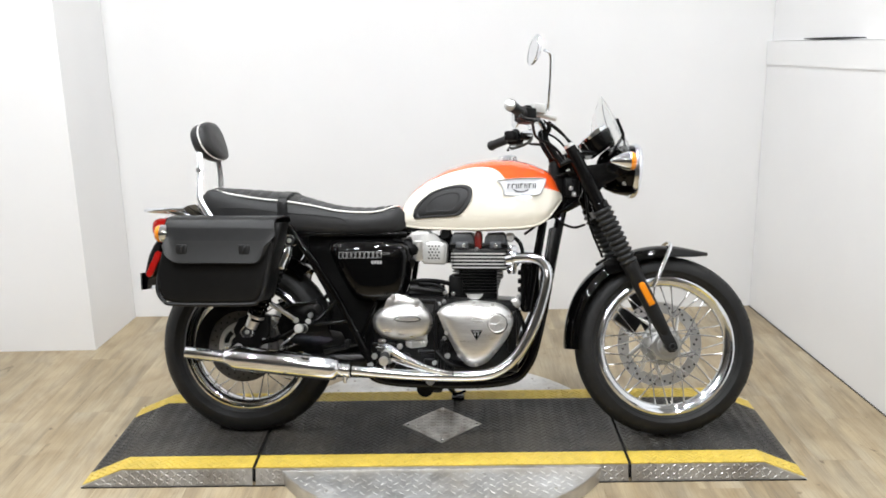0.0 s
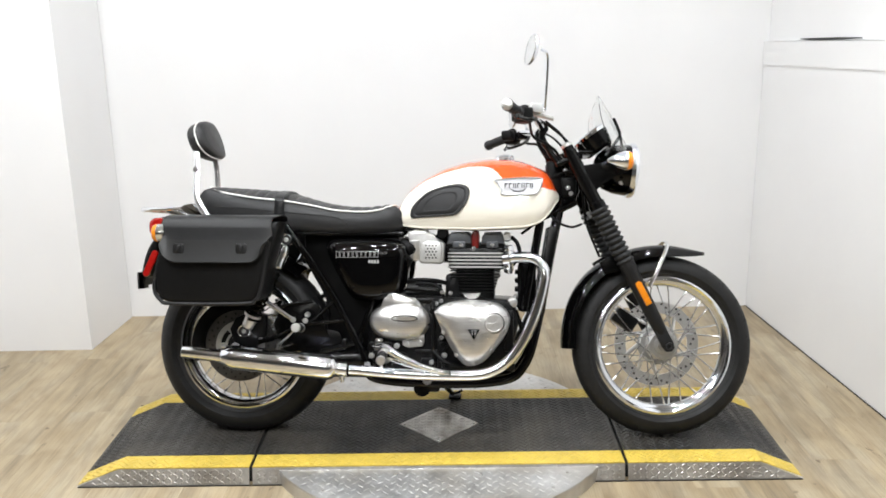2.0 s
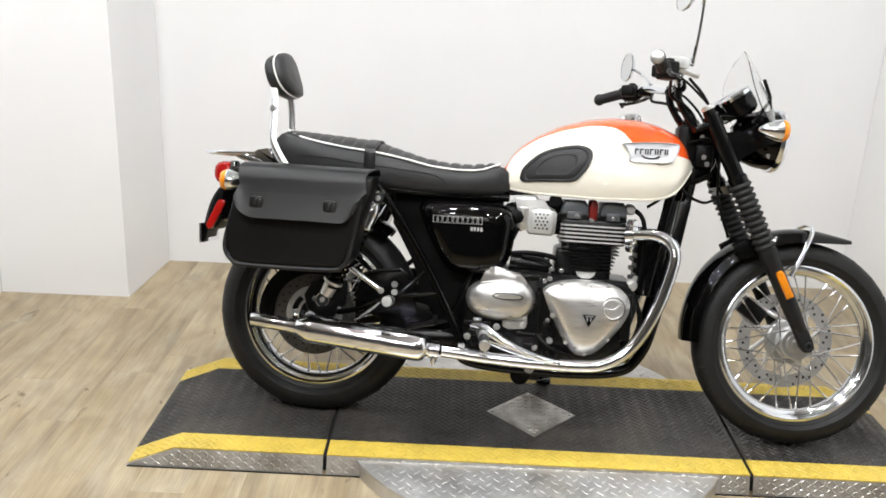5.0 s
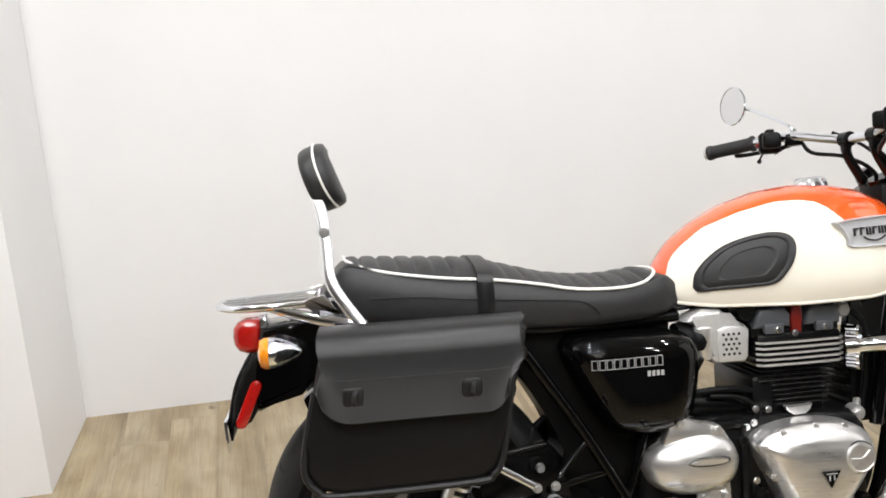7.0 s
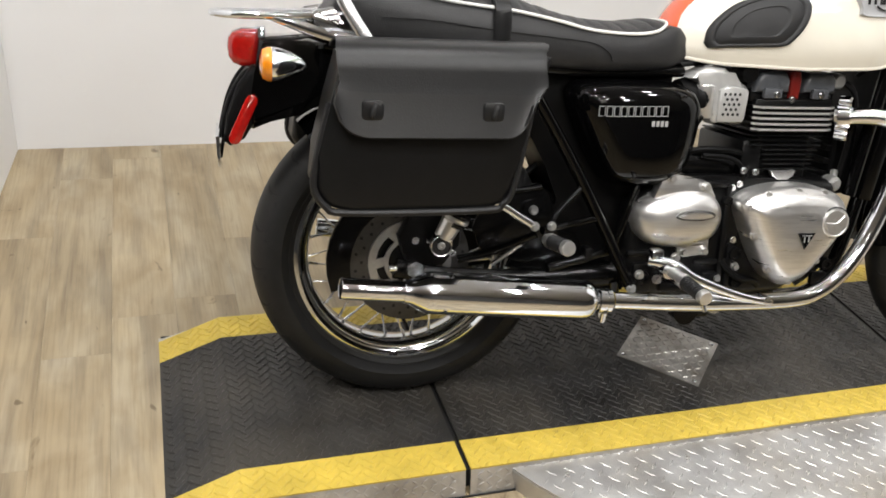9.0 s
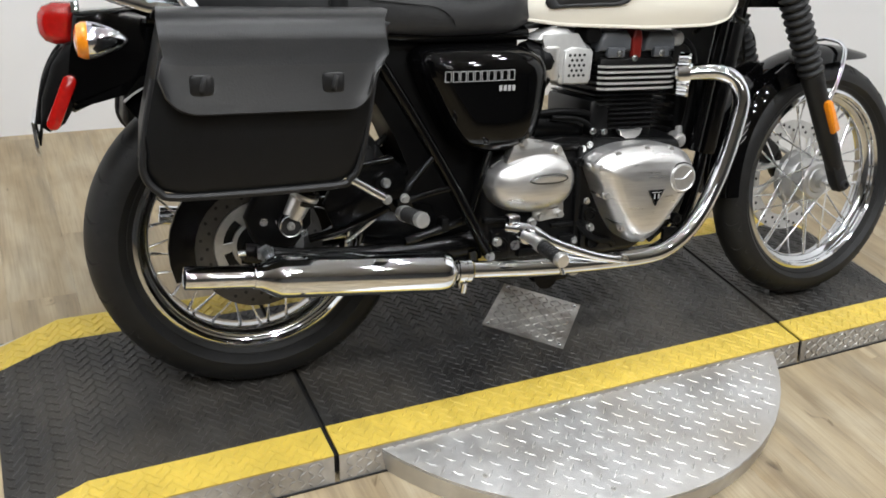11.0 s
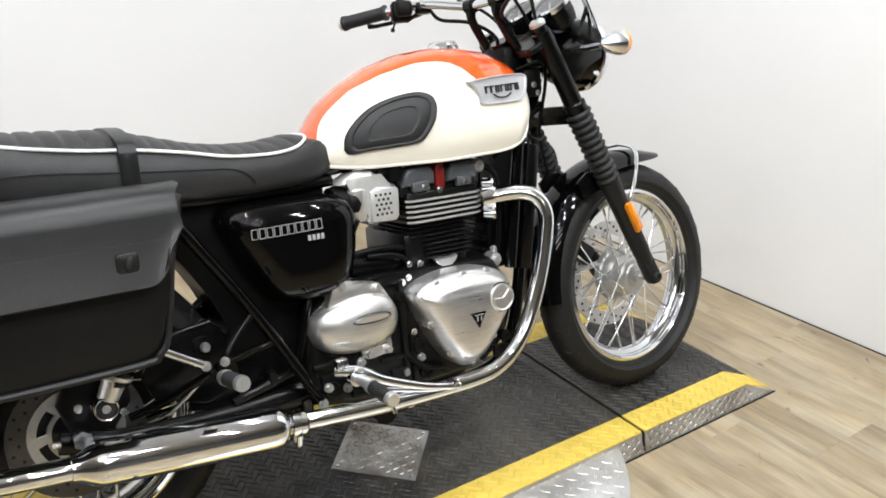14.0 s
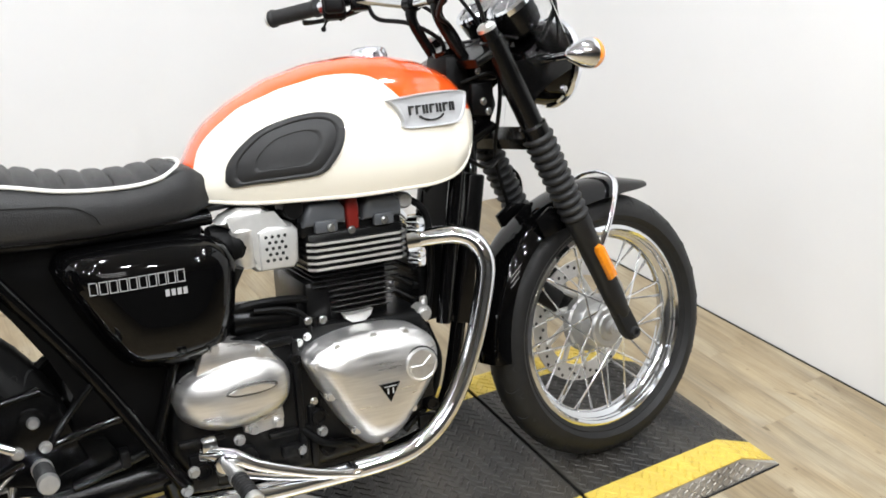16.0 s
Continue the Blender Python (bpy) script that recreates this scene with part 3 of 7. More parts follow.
def spoke_mesh(r_hub, r_rim, side, skew):
    bm = bmesh.new()
    a = Vector((r_hub * math.cos(skew), side * 0.030, r_hub * math.sin(skew)))
    b = Vector((r_rim, side * 0.006, 0))
    rod(bm, a, b, 0.0023, n=6)
    rod(bm, b + (a - b).normalized() * 0.020, b, 0.0030, 0.0040, n=8)
    return bm


def tyre_r(lat, w, r_tyre, r_rim):
    s = math.sqrt(max(0.0, 1 - (lat / w) ** 2))
    return (r_tyre - (r_tyre - r_rim) * 0.70) + (r_tyre - r_rim) * 0.70 * s ** 0.9


def wheel(name, matrix, r_tyre, w_tyre, r_rim, w_rim, label, blocks):
    """Chrome rim that carries tyre, hub and spokes."""
    axis = Matrix.Rotation(radians(90), 4, "X")
    h = w_rim / 2
    bm = bmesh.new()
    turned(bm, [(r_rim - 0.004, -h), (r_rim + 0.002, -h + 0.004), (r_rim - 0.006, -h + 0.010), (r_rim - 0.014, -h + 0.016), (r_rim - 0.026, -h + 0.026),
                (r_rim - 0.028, 0), (r_rim - 0.026, h - 0.026), (r_rim - 0.014, h - 0.016), (r_rim - 0.006, h - 0.010), (r_rim + 0.002, h - 0.004), (r_rim - 0.004, h),
                (r_rim - 0.010, h + 0.001), (r_rim - 0.015, h - 0.004), (r_rim - 0.0155, h - 0.010), (r_rim - 0.019, h - 0.012), (r_rim - 0.0195, h - 0.018), (r_rim - 0.030, h - 0.023), (r_rim - 0.0325, h - 0.028), (r_rim - 0.034, 0),
                (r_rim - 0.0325, -h + 0.028), (r_rim - 0.030, -h + 0.023), (r_rim - 0.0195, -h + 0.018), (r_rim - 0.019, -h + 0.012), (r_rim - 0.0155, -h + 0.010), (r_rim - 0.015, -h + 0.004), (r_rim - 0.010, -h - 0.001), (r_rim - 0.004, -h)],
           axis, 80)
    rim = part(name, bm, RIMCHROME, bike, label, angle=38)
    rim.matrix_local = matrix
    w = w_tyre / 2
    prof = [(r_rim - 0.008, -h + 0.006), (r_rim + 0.003, -h - 0.001), (r_rim + 0.008, -h - 0.004), (r_rim + 0.010, -h - 0.0035)]
    side = []
    for k in range(0, 25):
        lat = -w * math.cos(math.pi * k / 24)
        side.append((tyre_r(lat, w, r_tyre, r_rim), lat))
    prof += side + [(r_rim + 0.010, h + 0.0035), (r_rim + 0.008, h + 0.004), (r_rim + 0.003, h + 0.001), (r_rim - 0.008, h - 0.006)]
    bm = bmesh.new()
    turned(bm, prof, axis, 112)
    tyre = part("tyre", bm, RUBBER, rim, "worn black rubber tyre")
    # tread marks: near-black tubes sunk in the tyre paint the grooves' shade
    bm = bmesh.new()
    for k in range(blocks):
        a0 = 2 * math.pi * k / blocks
        for sgn in (-1, 1):
            pts = []
            for q in range(8):
                f = q / 7
                lat = sgn * w * (0.14 + 0.76 * f)
                ang = a0 + (0.055 * math.sin(f * 3.0) + 0.03 * f) + (0.5 * 2 * math.pi / blocks if sgn > 0 else 0.0)
                rr = tyre_r(lat, w, r_tyre, r_rim) - 0.0024
                pts.append(Vector((rr * math.cos(ang), lat, rr * math.sin(ang))))
            tube(bm, pts, [0.0012, 0.0032, 0.0038, 0.0038, 0.0034, 0.0012], n=5, steps=2)
            pts = []
            for q in range(5):
                f = q / 4
                lat = sgn * w * (0.90 - 0.10 * math.sin(f * math.pi))
                ang = a0 + 0.085 + 0.055 * f + (0.5 * 2 * math.pi / blocks if sgn > 0 else 0.0)
                rr = tyre_r(lat, w, r_tyre, r_rim) - 0.0024
                pts.append(Vector((rr * math.cos(ang), lat, rr * math.sin(ang))))
            tube(bm, pts, [0.0012, 0.0028, 0.0028, 0.0012], n=5, steps=2)
    part("tread_groove", bm, LINER, rim)["kind"] = "stuff"
    return rim


def spokes(rim, r_hub, r_rim, count):
    for side in (-1, 1):
        for k in (0, 1):
            skew = (1 if k else -1) * 1.05
            first = part("spoke", spoke_mesh(r_hub, r_rim, side, skew), STEEL, rim)
            n = count // 4
            for i in range(n):
                a = 2 * math.pi * (i + 0.25 * (side > 0) + 0.5 * k + 0.07 * (1 if k else -1)) / n
                m = Matrix.Rotation(a, 4, "Y")
                if i == 0:
                    first.matrix_local = m
                else:
                    share(first, m)


AX = Matrix.Rotation(radians(90), 4, "X")  # turns local z to -y, the bike's right
front = wheel("front_wheel", STEER @ Matrix.Translation(FW), 0.311, 0.098, 0.240, 0.070, "chrome wire-spoked front wheel", 26)
spokes(front, 0.048, 0.207, 32)
bm = bmesh.new()
turned(bm, [(0.0, 0.056), (0.016, 0.056), (0.018, 0.042), (0.030, 0.040), (0.033, 0.036), (0.045, 0.036), (0.050, 0.032), (0.050, 0.027), (0.036, 0.023), (0.034, 0.012), (0.040, 0.006),
            (0.054, 0.001), (0.060, -0.008), (0.064, -0.026), (0.070, -0.030), (0.072, -0.044), (0.03, -0.050), (0.03, -0.06), (0.0, -0.06)], AX, 40)
part("hub", bm, HUBALLOY, front, "cast alloy hub")
bm = bmesh.new()
n, r0, r1 = 72, 0.110, 0.149
turned(bm, [(r0, -0.058), (r1, -0.058), (r1, -0.063), (r0, -0.063), (r0, -0.058)], AX, n)
part("brake_disc", bm, CAST, front, "drilled steel brake disc")
bm = bmesh.new()
rod(bm, (0.066, 0.046, 0), (0.116 * math.cos(0.35), 0.060, 0.116 * math.sin(0.35)), 0.007, n=6)
arm = part("carrier_arm", bm, CAST, front)
for k in range(1, 10):
    share(arm, Matrix.Rotation(2 * math.pi * k / 10, 4, "Y"))
# dark pegs, just proud of the disc, paint the shade of its holes
bm = bmesh.new()
for k in range(48):
    a = 2 * math.pi * k / 48
    r = (0.122, 0.132, 0.142)[k % 3]
    rod(bm, (r * math.cos(a), 0.0575, r * math.sin(a)), (r * math.cos(a), 0.0635, r * math.sin(a)), 0.0042, n=8)
part("drilled_hole", bm, LINER, front)["kind"] = "stuff"

rear = wheel("rear_wheel", Matrix.Translation(RW), 0.317, 0.148, 0.234, 0.108, "chrome wire-spoked rear wheel", 24)
spokes(rear, 0.062, 0.199, 32)
bm = bmesh.new()
turned(bm, [(0.0, 0.085), (0.03, 0.085), (0.034, 0.06), (0.066, 0.056), (0.070, 0.050), (0.068, 0.03), (0.05, 0.026), (0.046, 0.0), (0.05, -0.03),
            (0.07, -0.036), (0.072, -0.06), (0.0, -0.08)], AX, 36)
part("hub", bm, ENGINEBLACK, rear, "black painted hub")
bm = bmesh.new()
turned(bm, [(0.086, 0.086), (0.126, 0.086), (0.126, 0.091), (0.086, 0.091), (0.086, 0.086)], AX, 64)
part("brake_disc", bm, DARKDISC, rear, "dark drilled steel brake disc")
# dark pegs again stand in for the shaded holes
bm = bmesh.new()
for k in range(40):
    a = 2 * math.pi * k / 40
    r = (0.100, 0.113)[k % 2]
    rod(bm, (r * math.cos(a), -0.0915, r * math.sin(a)), (r * math.cos(a), -0.085, r * math.sin(a)), 0.0035, n=8)
part("drilled_hole", bm, LINER, rear)["kind"] = "stuff"
for r0, r1 in ((0.070, 0.088), (0.044, 0.054)):
    bm = bmesh.new()
    turned(bm, [(r0, 0.090), (r0 + 0.001, 0.095), (r1 - 0.001, 0.095), (r1, 0.090), (r0, 0.090)], AX, 56)
    part("disc_carrier", bm, DISCSTEEL, rear, "bright slotted disc carrier")
bm = bmesh.new()
turned(bm, [(0.0, 0.083), (0.046, 0.083), (0.046, 0.094), (0.036, 0.098), (0.0, 0.104)], AX, 48)
part("disc_hub", bm, ENGINEBLACK, rear, "black disc hub")
bm = bmesh.new()
turned(bm, [(0.0, 0.080), (0.084, 0.080), (0.084, 0.084), (0.0, 0.084)], AX, 48)
part("hub_flange", bm, ENGINEBLACK, rear, "black hub flange")
bm = bmesh.new()
slab(bm, [(0.050, -0.011), (0.074, -0.007), (0.074, 0.015), (0.050, 0.007)], -0.0948, -0.0902, 0.001, 1)
arm = part("carrier_arm", bm, DISCSTEEL, rear)
for k in range(1, 6):
    share(arm, Matrix.Rotation(2 * math.pi * k / 6, 4, "Y"))


# ---- frame ----
def frame_tube(pts, r, material=GLOSSBLACK, both=True, label="", steps=6, name="frame_tube"):
    bm = bmesh.new()
    tube(bm, pts, r, 14, steps)
    ob = part(name, bm, material, bike, label)
    if both:
        mirrored(ob)
    return ob


frame_tube([(0.15, -0.140, 0.725), (0.211, -0.145, 0.643), (0.325, -0.137, 0.470), (0.432, -0.155, 0.274), (0.44, -0.15, 0.262)], 0.0125, label="gloss black frame tube")
frame_tube([(-0.20, -0.085, 0.735), (0.05, -0.105, 0.715), (0.30, -0.105, 0.700), (0.55, -0.070, 0.700)], 0.012, SATIN)
frame_tube([(0.455, -0.115, 0.475), (0.43, -0.125, 0.41), (0.408, -0.130, 0.350), (0.395, -0.135, 0.330)], 0.009)
frame_tube([(1.100, -0.03, 0.82), (1.066, -0.072, 0.66), (1.01, -0.085, 0.36), (0.97, -0.085, 0.245), (0.90, -0.085, 0.195), (0.70, -0.085, 0.180), (0.46, -0.09, 0.195), (0.42, -0.11, 0.26)], 0.0155)
frame_tube([(1.09, -0.012, 0.90), (1.00, -0.035, 0.80), (0.70, -0.05, 0.74), (0.50, -0.06, 0.72)], 0.016)
frame_tube([(1.07, 0, 0.97), (1.135, 0, 0.82)], 0.030, both=False, label="gloss black steering head")
frame_tube([(1.015, -0.052, 0.752), (1.075, -0.052, 0.775), (1.148, -0.045, 0.810)], 0.0105)
bm = bmesh.new()
slab(bm, [(1.060, 0.772), (1.140, 0.800), (1.162, 0.850), (1.150, 0.905), (1.085, 0.930), (1.050, 0.900)], -0.040, 0.040, 0.006, 2)
part("head_gusset", bm, GLOSSBLACK, bike, "gloss black steering head gusset")
# bolts at the tube's foot
studs("frame_bolt", [(0.455, -0.165, 0.285), (0.44, -0.165, 0.255), (0.505, -0.165, 0.30), (0.57, -0.165, 0.262)], 0.0078, 0.010, DISCSTEEL, bike, "dull hexagon bolt")

# swingarm, both arms and cross tube
bm = bmesh.new()
for s in (-1, 1):
    t = bmesh.new()
    tube(t, [(-0.060, s * 0.118, 0.300), (0.05, s * 0.118, 0.276), (0.25, s * 0.110, 0.262), (0.43, s * 0.10, 0.266)], [0.019, 0.020, 0.021, 0.026], 14, 6, flat=(0.75, 1.15))
    merge(bm, t)
rod(bm, (0.40, -0.11, 0.268), (0.40, 0.11, 0.268), 0.028)
part("swingarm", bm, SATIN, bike, "black swingarm")
bm = bmesh.new()
rod(bm, (RW.x, -0.150, RW.z), (RW.x, 0.150, RW.z), 0.009)
rod(bm, (RW.x, -0.150, RW.z), (RW.x, -0.138, RW.z), 0.018, n=6)
rod(bm, (-0.075, -0.135, 0.305), (-0.06, -0.135, 0.305), 0.006)
part("rear_axle", bm, STEEL, bike, "bright axle and nut")

# brake guard and caliper round the rear disc
bm = bmesh.new()
pts = []
for k in range(13):
    a = radians(62 + k * 11.5)
    pts.append((RW.x + 0.172 * math.cos(a), RW.z + 0.172 * math.sin(a)))
for k in range(12, -1, -1):
    a = radians(62 + k * 11.5)
    pts.append((RW.x + 0.128 * math.cos(a), RW.z + 0.128 * math.sin(a)))
slab(bm, pts, -0.105, -0.080, 0.003)
part("brake_guard", bm, SATIN, bike, "black chain and disc guard")
bm = bmesh.new()
slab(bm, [(-0.030, 0.300), (0.04, 0.300), (0.075, 0.345), (0.075, 0.415), (0.02, 0.43), (-0.035, 0.405), (-0.055, 0.365), (-0.045, 0.33)], -0.118, -0.078, 0.008, 2)
caliper = part("brake_caliper", bm, ENGINEBLACK, bike, "black brake caliper")
studs("bolt", [(-0.020, -0.12, 0.357), (0.058, -0.12, 0.33)], 0.006, 0.005, STEEL, caliper)


# Chain guard drawn oversized, an added black sheet that closes bright gaps
bm = bmesh.new()
slab(bm, [(0.06, 0.30), (0.05, 0.40), (0.16, 0.455), (0.42, 0.44), (0.43, 0.17), (0.16, 0.17)], 0.094, 0.112, 0.005)
part("chain_guard", bm, PLASTIC, bike, "black chain guard, enlarged to darken the gap behind")


# rear sprocket and drive chain on the far side
bm = bmesh.new()
teeth = []
for k in range(90):
    a = 2 * math.pi * k / 90
    r = 0.100 if k % 2 else 0.094
    teeth.append((r * math.cos(a), r * math.sin(a)))
slab(bm, teeth, 0.076, 0.082)
part("rear_sprocket", bm, DISCSTEEL, rear, "toothed steel sprocket")
bm = bmesh.new()
ends = Vector((0.455, 0, 0.318))
pts = [RW + Vector((0.100 * math.cos(a), 0, 0.100 * math.sin(a))) for a in np.linspace(radians(82), radians(278), 22)]
pts += [RW.lerp(ends, f) + Vector((0, 0, -0.099 + 0.052 * f)) for f in np.linspace(0.06, 0.95, 29)]
pts += [ends + Vector((0.042 * math.cos(a), 0, 0.042 * math.sin(a))) for a in np.linspace(radians(-70), radians(85), 8)]
pts += [ends.lerp(RW, f) + Vector((0, 0, 0.046 + 0.052 * f)) for f in np.linspace(0.05, 0.95, 29)]
for k, (p, q) in enumerate(zip(pts, pts[1:] + pts[:1])):
    d = 0.0045 if k % 2 else 0.0070
    for yy in (0.079 - d, 0.079 + d):
        rod(bm, Vector((p.x, yy, p.z)), Vector((q.x, yy, q.z)), 0.0042, n=6)
    rod(bm, Vector((p.x, 0.071, p.z)), Vector((p.x, 0.087, p.z)), 0.0035, n=6)
part("drive_chain", bm, STEEL, bike, "bright steel drive chain")["kind"] = "stuff"


# ---- shock absorbers ----
def shock():
    top, bot = Vector((0.171, -0.196, 0.677)), Vector((0.018, -0.168, 0.364))
    ax = (bot - top).normalized()
    bm = bmesh.new()
    rod(bm, top + ax * 0.075, bot - ax * 0.06, 0.014)
    body = part("shock_absorber", bm, SATIN, bike, "twin rear shock absorber with black spring")
    bm = bmesh.new()
    m = frame_at(top, ax)
    q = []
    turns = 11
    for k in range(turns * 12 + 1):
        a = 2 * math.pi * k / 12
        z = 0.095 + (0.205) * k / (turns * 12)
        q.append(m @ Vector((0.0245 * math.cos(a), 0.0245 * math.sin(a), z)))
    tube(bm, q, 0.0052, 7, 1)
    part("spring", bm, SATIN, body, "black coil spring")
    bm = bmesh.new()
    turned(bm, [(0.0, 0.02), (0.014, 0.02), (0.020, 0.03), (0.024, 0.045), (0.026, 0.085), (0.029, 0.090), (0.029, 0.097), (0.0, 0.097)], m, 24)
    part("top_shroud", bm, CHROME, body, "chrome upper shroud")
    bm = bmesh.new()
    L = (bot - top).length
    turned(bm, [(0.0, L - 0.065), (0.030, L - 0.065), (0.030, L - 0.058), (0.022, L - 0.052), (0.019, L - 0.015), (0.0, L - 0.010)], m, 24)
    part("lower_body", bm, CAST, body, "alloy lower body")
    for p, r in ((top, 0.020), (bot, 0.0225)):
        bm = bmesh.new()
        turned(bm, [(r - 0.004, 0.012), (r - 0.0035, 0.018), (r - 0.0015, 0.019), (r, 0.016), (r, -0.016), (0.0, -0.016)], Matrix.Translation(p) @ AX, 28)
        part("mounting_eye", bm, CHROME, body, "bright mounting eye")
        bm = bmesh.new()
        turned(bm, [(r - 0.003, 0.010), (r - 0.0045, 0.0155), (0.008, 0.0165), (0.0, 0.0165)], Matrix.Translation(p) @ AX, 28)
        part("bush", bm, PADRUBBER, body, "dark rubber bush")
        bm = bmesh.new()
        turned(bm, [(0.0075, 0.014), (0.0078, 0.0185), (0.006, 0.020), (0.003, 0.020), (0.0025, 0.018), (0.0, 0.018)], Matrix.Translation(p) @ AX, 20)
        part("mounting_bolt", bm, DISCSTEEL, body, "dull steel bolt head")
    return body


sh = shock()
left_shock = mirrored(sh)
for ch in sh.children:
    mirrored(ch, left_shock)


# ---- engine ----
bm = bmesh.new()
slab(bm, [(0.43, 0.30), (0.445, 0.43), (0.50, 0.485), (0.62, 0.49), (0.70, 0.485), (0.93, 0.475), (0.955, 0.40), (0.92, 0.27), (0.82, 0.215), (0.60, 0.205), (0.47, 0.225)], -0.125, 0.125, 0.022, 3)
box(bm, 0.60, 0.845, -0.095, 0.095, 0.172, 0.23, 0.024, 4)
case = part("crankcase", bm, ENGINEBLACK, bike, "black enamelled crankcase")

for x0, x1, z0, z1, d in ((0.655, 0.668, 0.24, 0.47, 0.136), (0.676, 0.690, 0.22, 0.34, 0.134), (0.60, 0.70, 0.292, 0.304, 0.133), (0.44, 0.52, 0.315, 0.327, 0.134), (0.52, 0.60, 0.235, 0.255, 0.140),
                          (0.62, 0.66, 0.252, 0.275, 0.138), (0.905, 0.935, 0.30, 0.44, 0.134), (0.60, 0.66, 0.463, 0.478, 0.133), (0.455, 0.50, 0.235, 0.30, 0.138), (0.90, 0.94, 0.235, 0.265, 0.132)):
    bm = bmesh.new()
    box(bm, x0, x1, -d, -0.118, z0, z1, 0.004, 2)
    part("case_rib", bm, ENGINEBLACK, case)
for x, z, rr, d in ((0.695, 0.315, 0.016, 0.140), (0.66, 0.435, 0.011, 0.140), (0.555, 0.275, 0.020, 0.142), (0.615, 0.225, 0.018, 0.136), (0.475, 0.27, 0.016, 0.146), (0.93, 0.285, 0.014, 0.138), (0.71, 0.25, 0.017, 0.136)):
    bm = bmesh.new()
    turned(bm, [(0.0, d - 0.004), (rr * 0.55, d - 0.004), (rr * 0.6, d), (rr * 0.9, d), (rr, d - 0.004), (rr, 0.115), (0.0, 0.115)], Matrix.Translation((x, 0, z)) @ AX, 20)
    part("case_boss", bm, ENGINEBLACK, case)

# clutch cover
CL = [(0.668, 0.437), (0.690, 0.456), (0.735, 0.470), (0.792, 0.475), (0.852, 0.470), (0.896, 0.456), (0.921, 0.426), (0.921, 0.392), (0.902, 0.350), (0.868, 0.305), (0.838, 0.272), (0.800, 0.256), (0.768, 0.262), (0.735, 0.300), (0.708, 0.348), (0.684, 0.398)]
bm = bmesh.new()
slab(bm, CL, -0.170, -0.118, 0.003, 1, 3)
loop = smooth_path([Vector((x, 0, z)) for x, z in CL + [CL[0]]], 4)[:-1]
cx, cz = 0.800, 0.385
rings = []
for f, d in ((1.0, 0.169), (0.995, 0.178), (0.975, 0.184), (0.935, 0.188), (0.89, 0.194), (0.83, 0.202), (0.75, 0.2085), (0.62, 0.2125), (0.4, 0.216), (0.15, 0.217)):
    ring = []
    for v in loop:
        x, z = cx + (v.x - cx) * f, cz + (v.z - cz) * f
        ring.append((x, -(d + (0.006 * (0.9 - f) if f < 0.9 else 0) * ((x - cx) / 0.1)), z))
    rings.append(ring)
loft(bm, rings)
cover = part("clutch_cover", bm, BRUSHED, case, "brushed alloy shield-shaped clutch cover", angle=60)
studs("cover_bolt", [(x, -0.180, z) for x, z in ((0.682, 0.432), (0.722, 0.458), (0.792, 0.466), (0.855, 0.462), (0.905, 0.428), (0.903, 0.375), (0.862, 0.312), (0.800, 0.266), (0.747, 0.295), (0.703, 0.370))],
      0.0075, 0.011, CAST, cover, "bright cover bolt", sides=12)
bm = bmesh.new()
turned(bm, [(0.031, 0.185), (0.032, 0.217), (0.030, 0.221), (0.0275, 0.2215), (0.026, 0.220), (0.0, 0.220)], Matrix.Translation((0.871, 0, 0.404)) @ AX, 40)
for a in (0.35, 0.35 + math.pi):
    t = bmesh.new()
    slab(t, [(0, 0), (0.024 * math.cos(a - 0.42), 0.024 * math.sin(a - 0.42)), (0.026 * math.cos(a), 0.026 * math.sin(a)), (0.024 * math.cos(a + 0.42), 0.024 * math.sin(a + 0.42))], -0.2220, -0.218, 0.001, 1)
    merge(bm, t, Matrix.Translation((0.871, 0, 0.404)))
cap = part("filler_cap", bm, CAST, case, "round alloy inspection cap")
# Dark ring draws a shaded groove that sets the cap off
bm = bmesh.new()
ring = [(0.871 + 0.0325 * math.cos(2 * math.pi * k / 32), -0.2125, 0.404 + 0.0325 * math.sin(2 * math.pi * k / 32)) for k in range(33)]
tube(bm, ring, 0.0022, 6, 1)
part("seal", bm, LINER, cap, "dark ring for the groove's shade round the cap")
bm = bmesh.new()
slab(bm, [(0.784, 0.383), (0.824, 0.383), (0.804, 0.348)], -0.2215, -0.210, 0.001, 1)
badge = part("triangle_badge", bm, GLOSSBLACK, case, "black triangular badge")
bm = bmesh.new()
box(bm, 0.792, 0.816, -0.2223, -0.221, 0.3775, 0.3793)
box(bm, 0.7975, 0.8005, -0.2223, -0.221, 0.364, 0.375)
box(bm, 0.8075, 0.8105, -0.2223, -0.221, 0.364, 0.375)
part("badge_mark", bm, SILVERLINE, badge)

# oval sprocket-side cover
OV = [(0.440, 0.398), (0.448, 0.425), (0.475, 0.447), (0.520, 0.460), (0.570, 0.465), (0.618, 0.455), (0.645, 0.425), (0.650, 0.392), (0.634, 0.358), (0.590, 0.337), (0.535, 0.333), (0.485, 0.342), (0.452, 0.365)]
bm = bmesh.new()
slab(bm, OV, -0.122, -0.105, 0.002, 1, 3)
dome(bm, OV, -0.121, 0.052, 2.4, 12, 4, flat=0.12)
oval = part("sprocket_cover", bm, BRUSHED, case, "domed brushed alloy oval cover", angle=50)
bm = bmesh.new()
slab(bm, [(0.525, 0.411), (0.540, 0.418), (0.580, 0.420), (0.603, 0.415), (0.605, 0.410), (0.580, 0.406), (0.542, 0.407)], -0.1768, -0.160, 0.0015, 2, 3)
rib = part("cover_rib", bm, BRUSHED, oval, "raised oval rib")
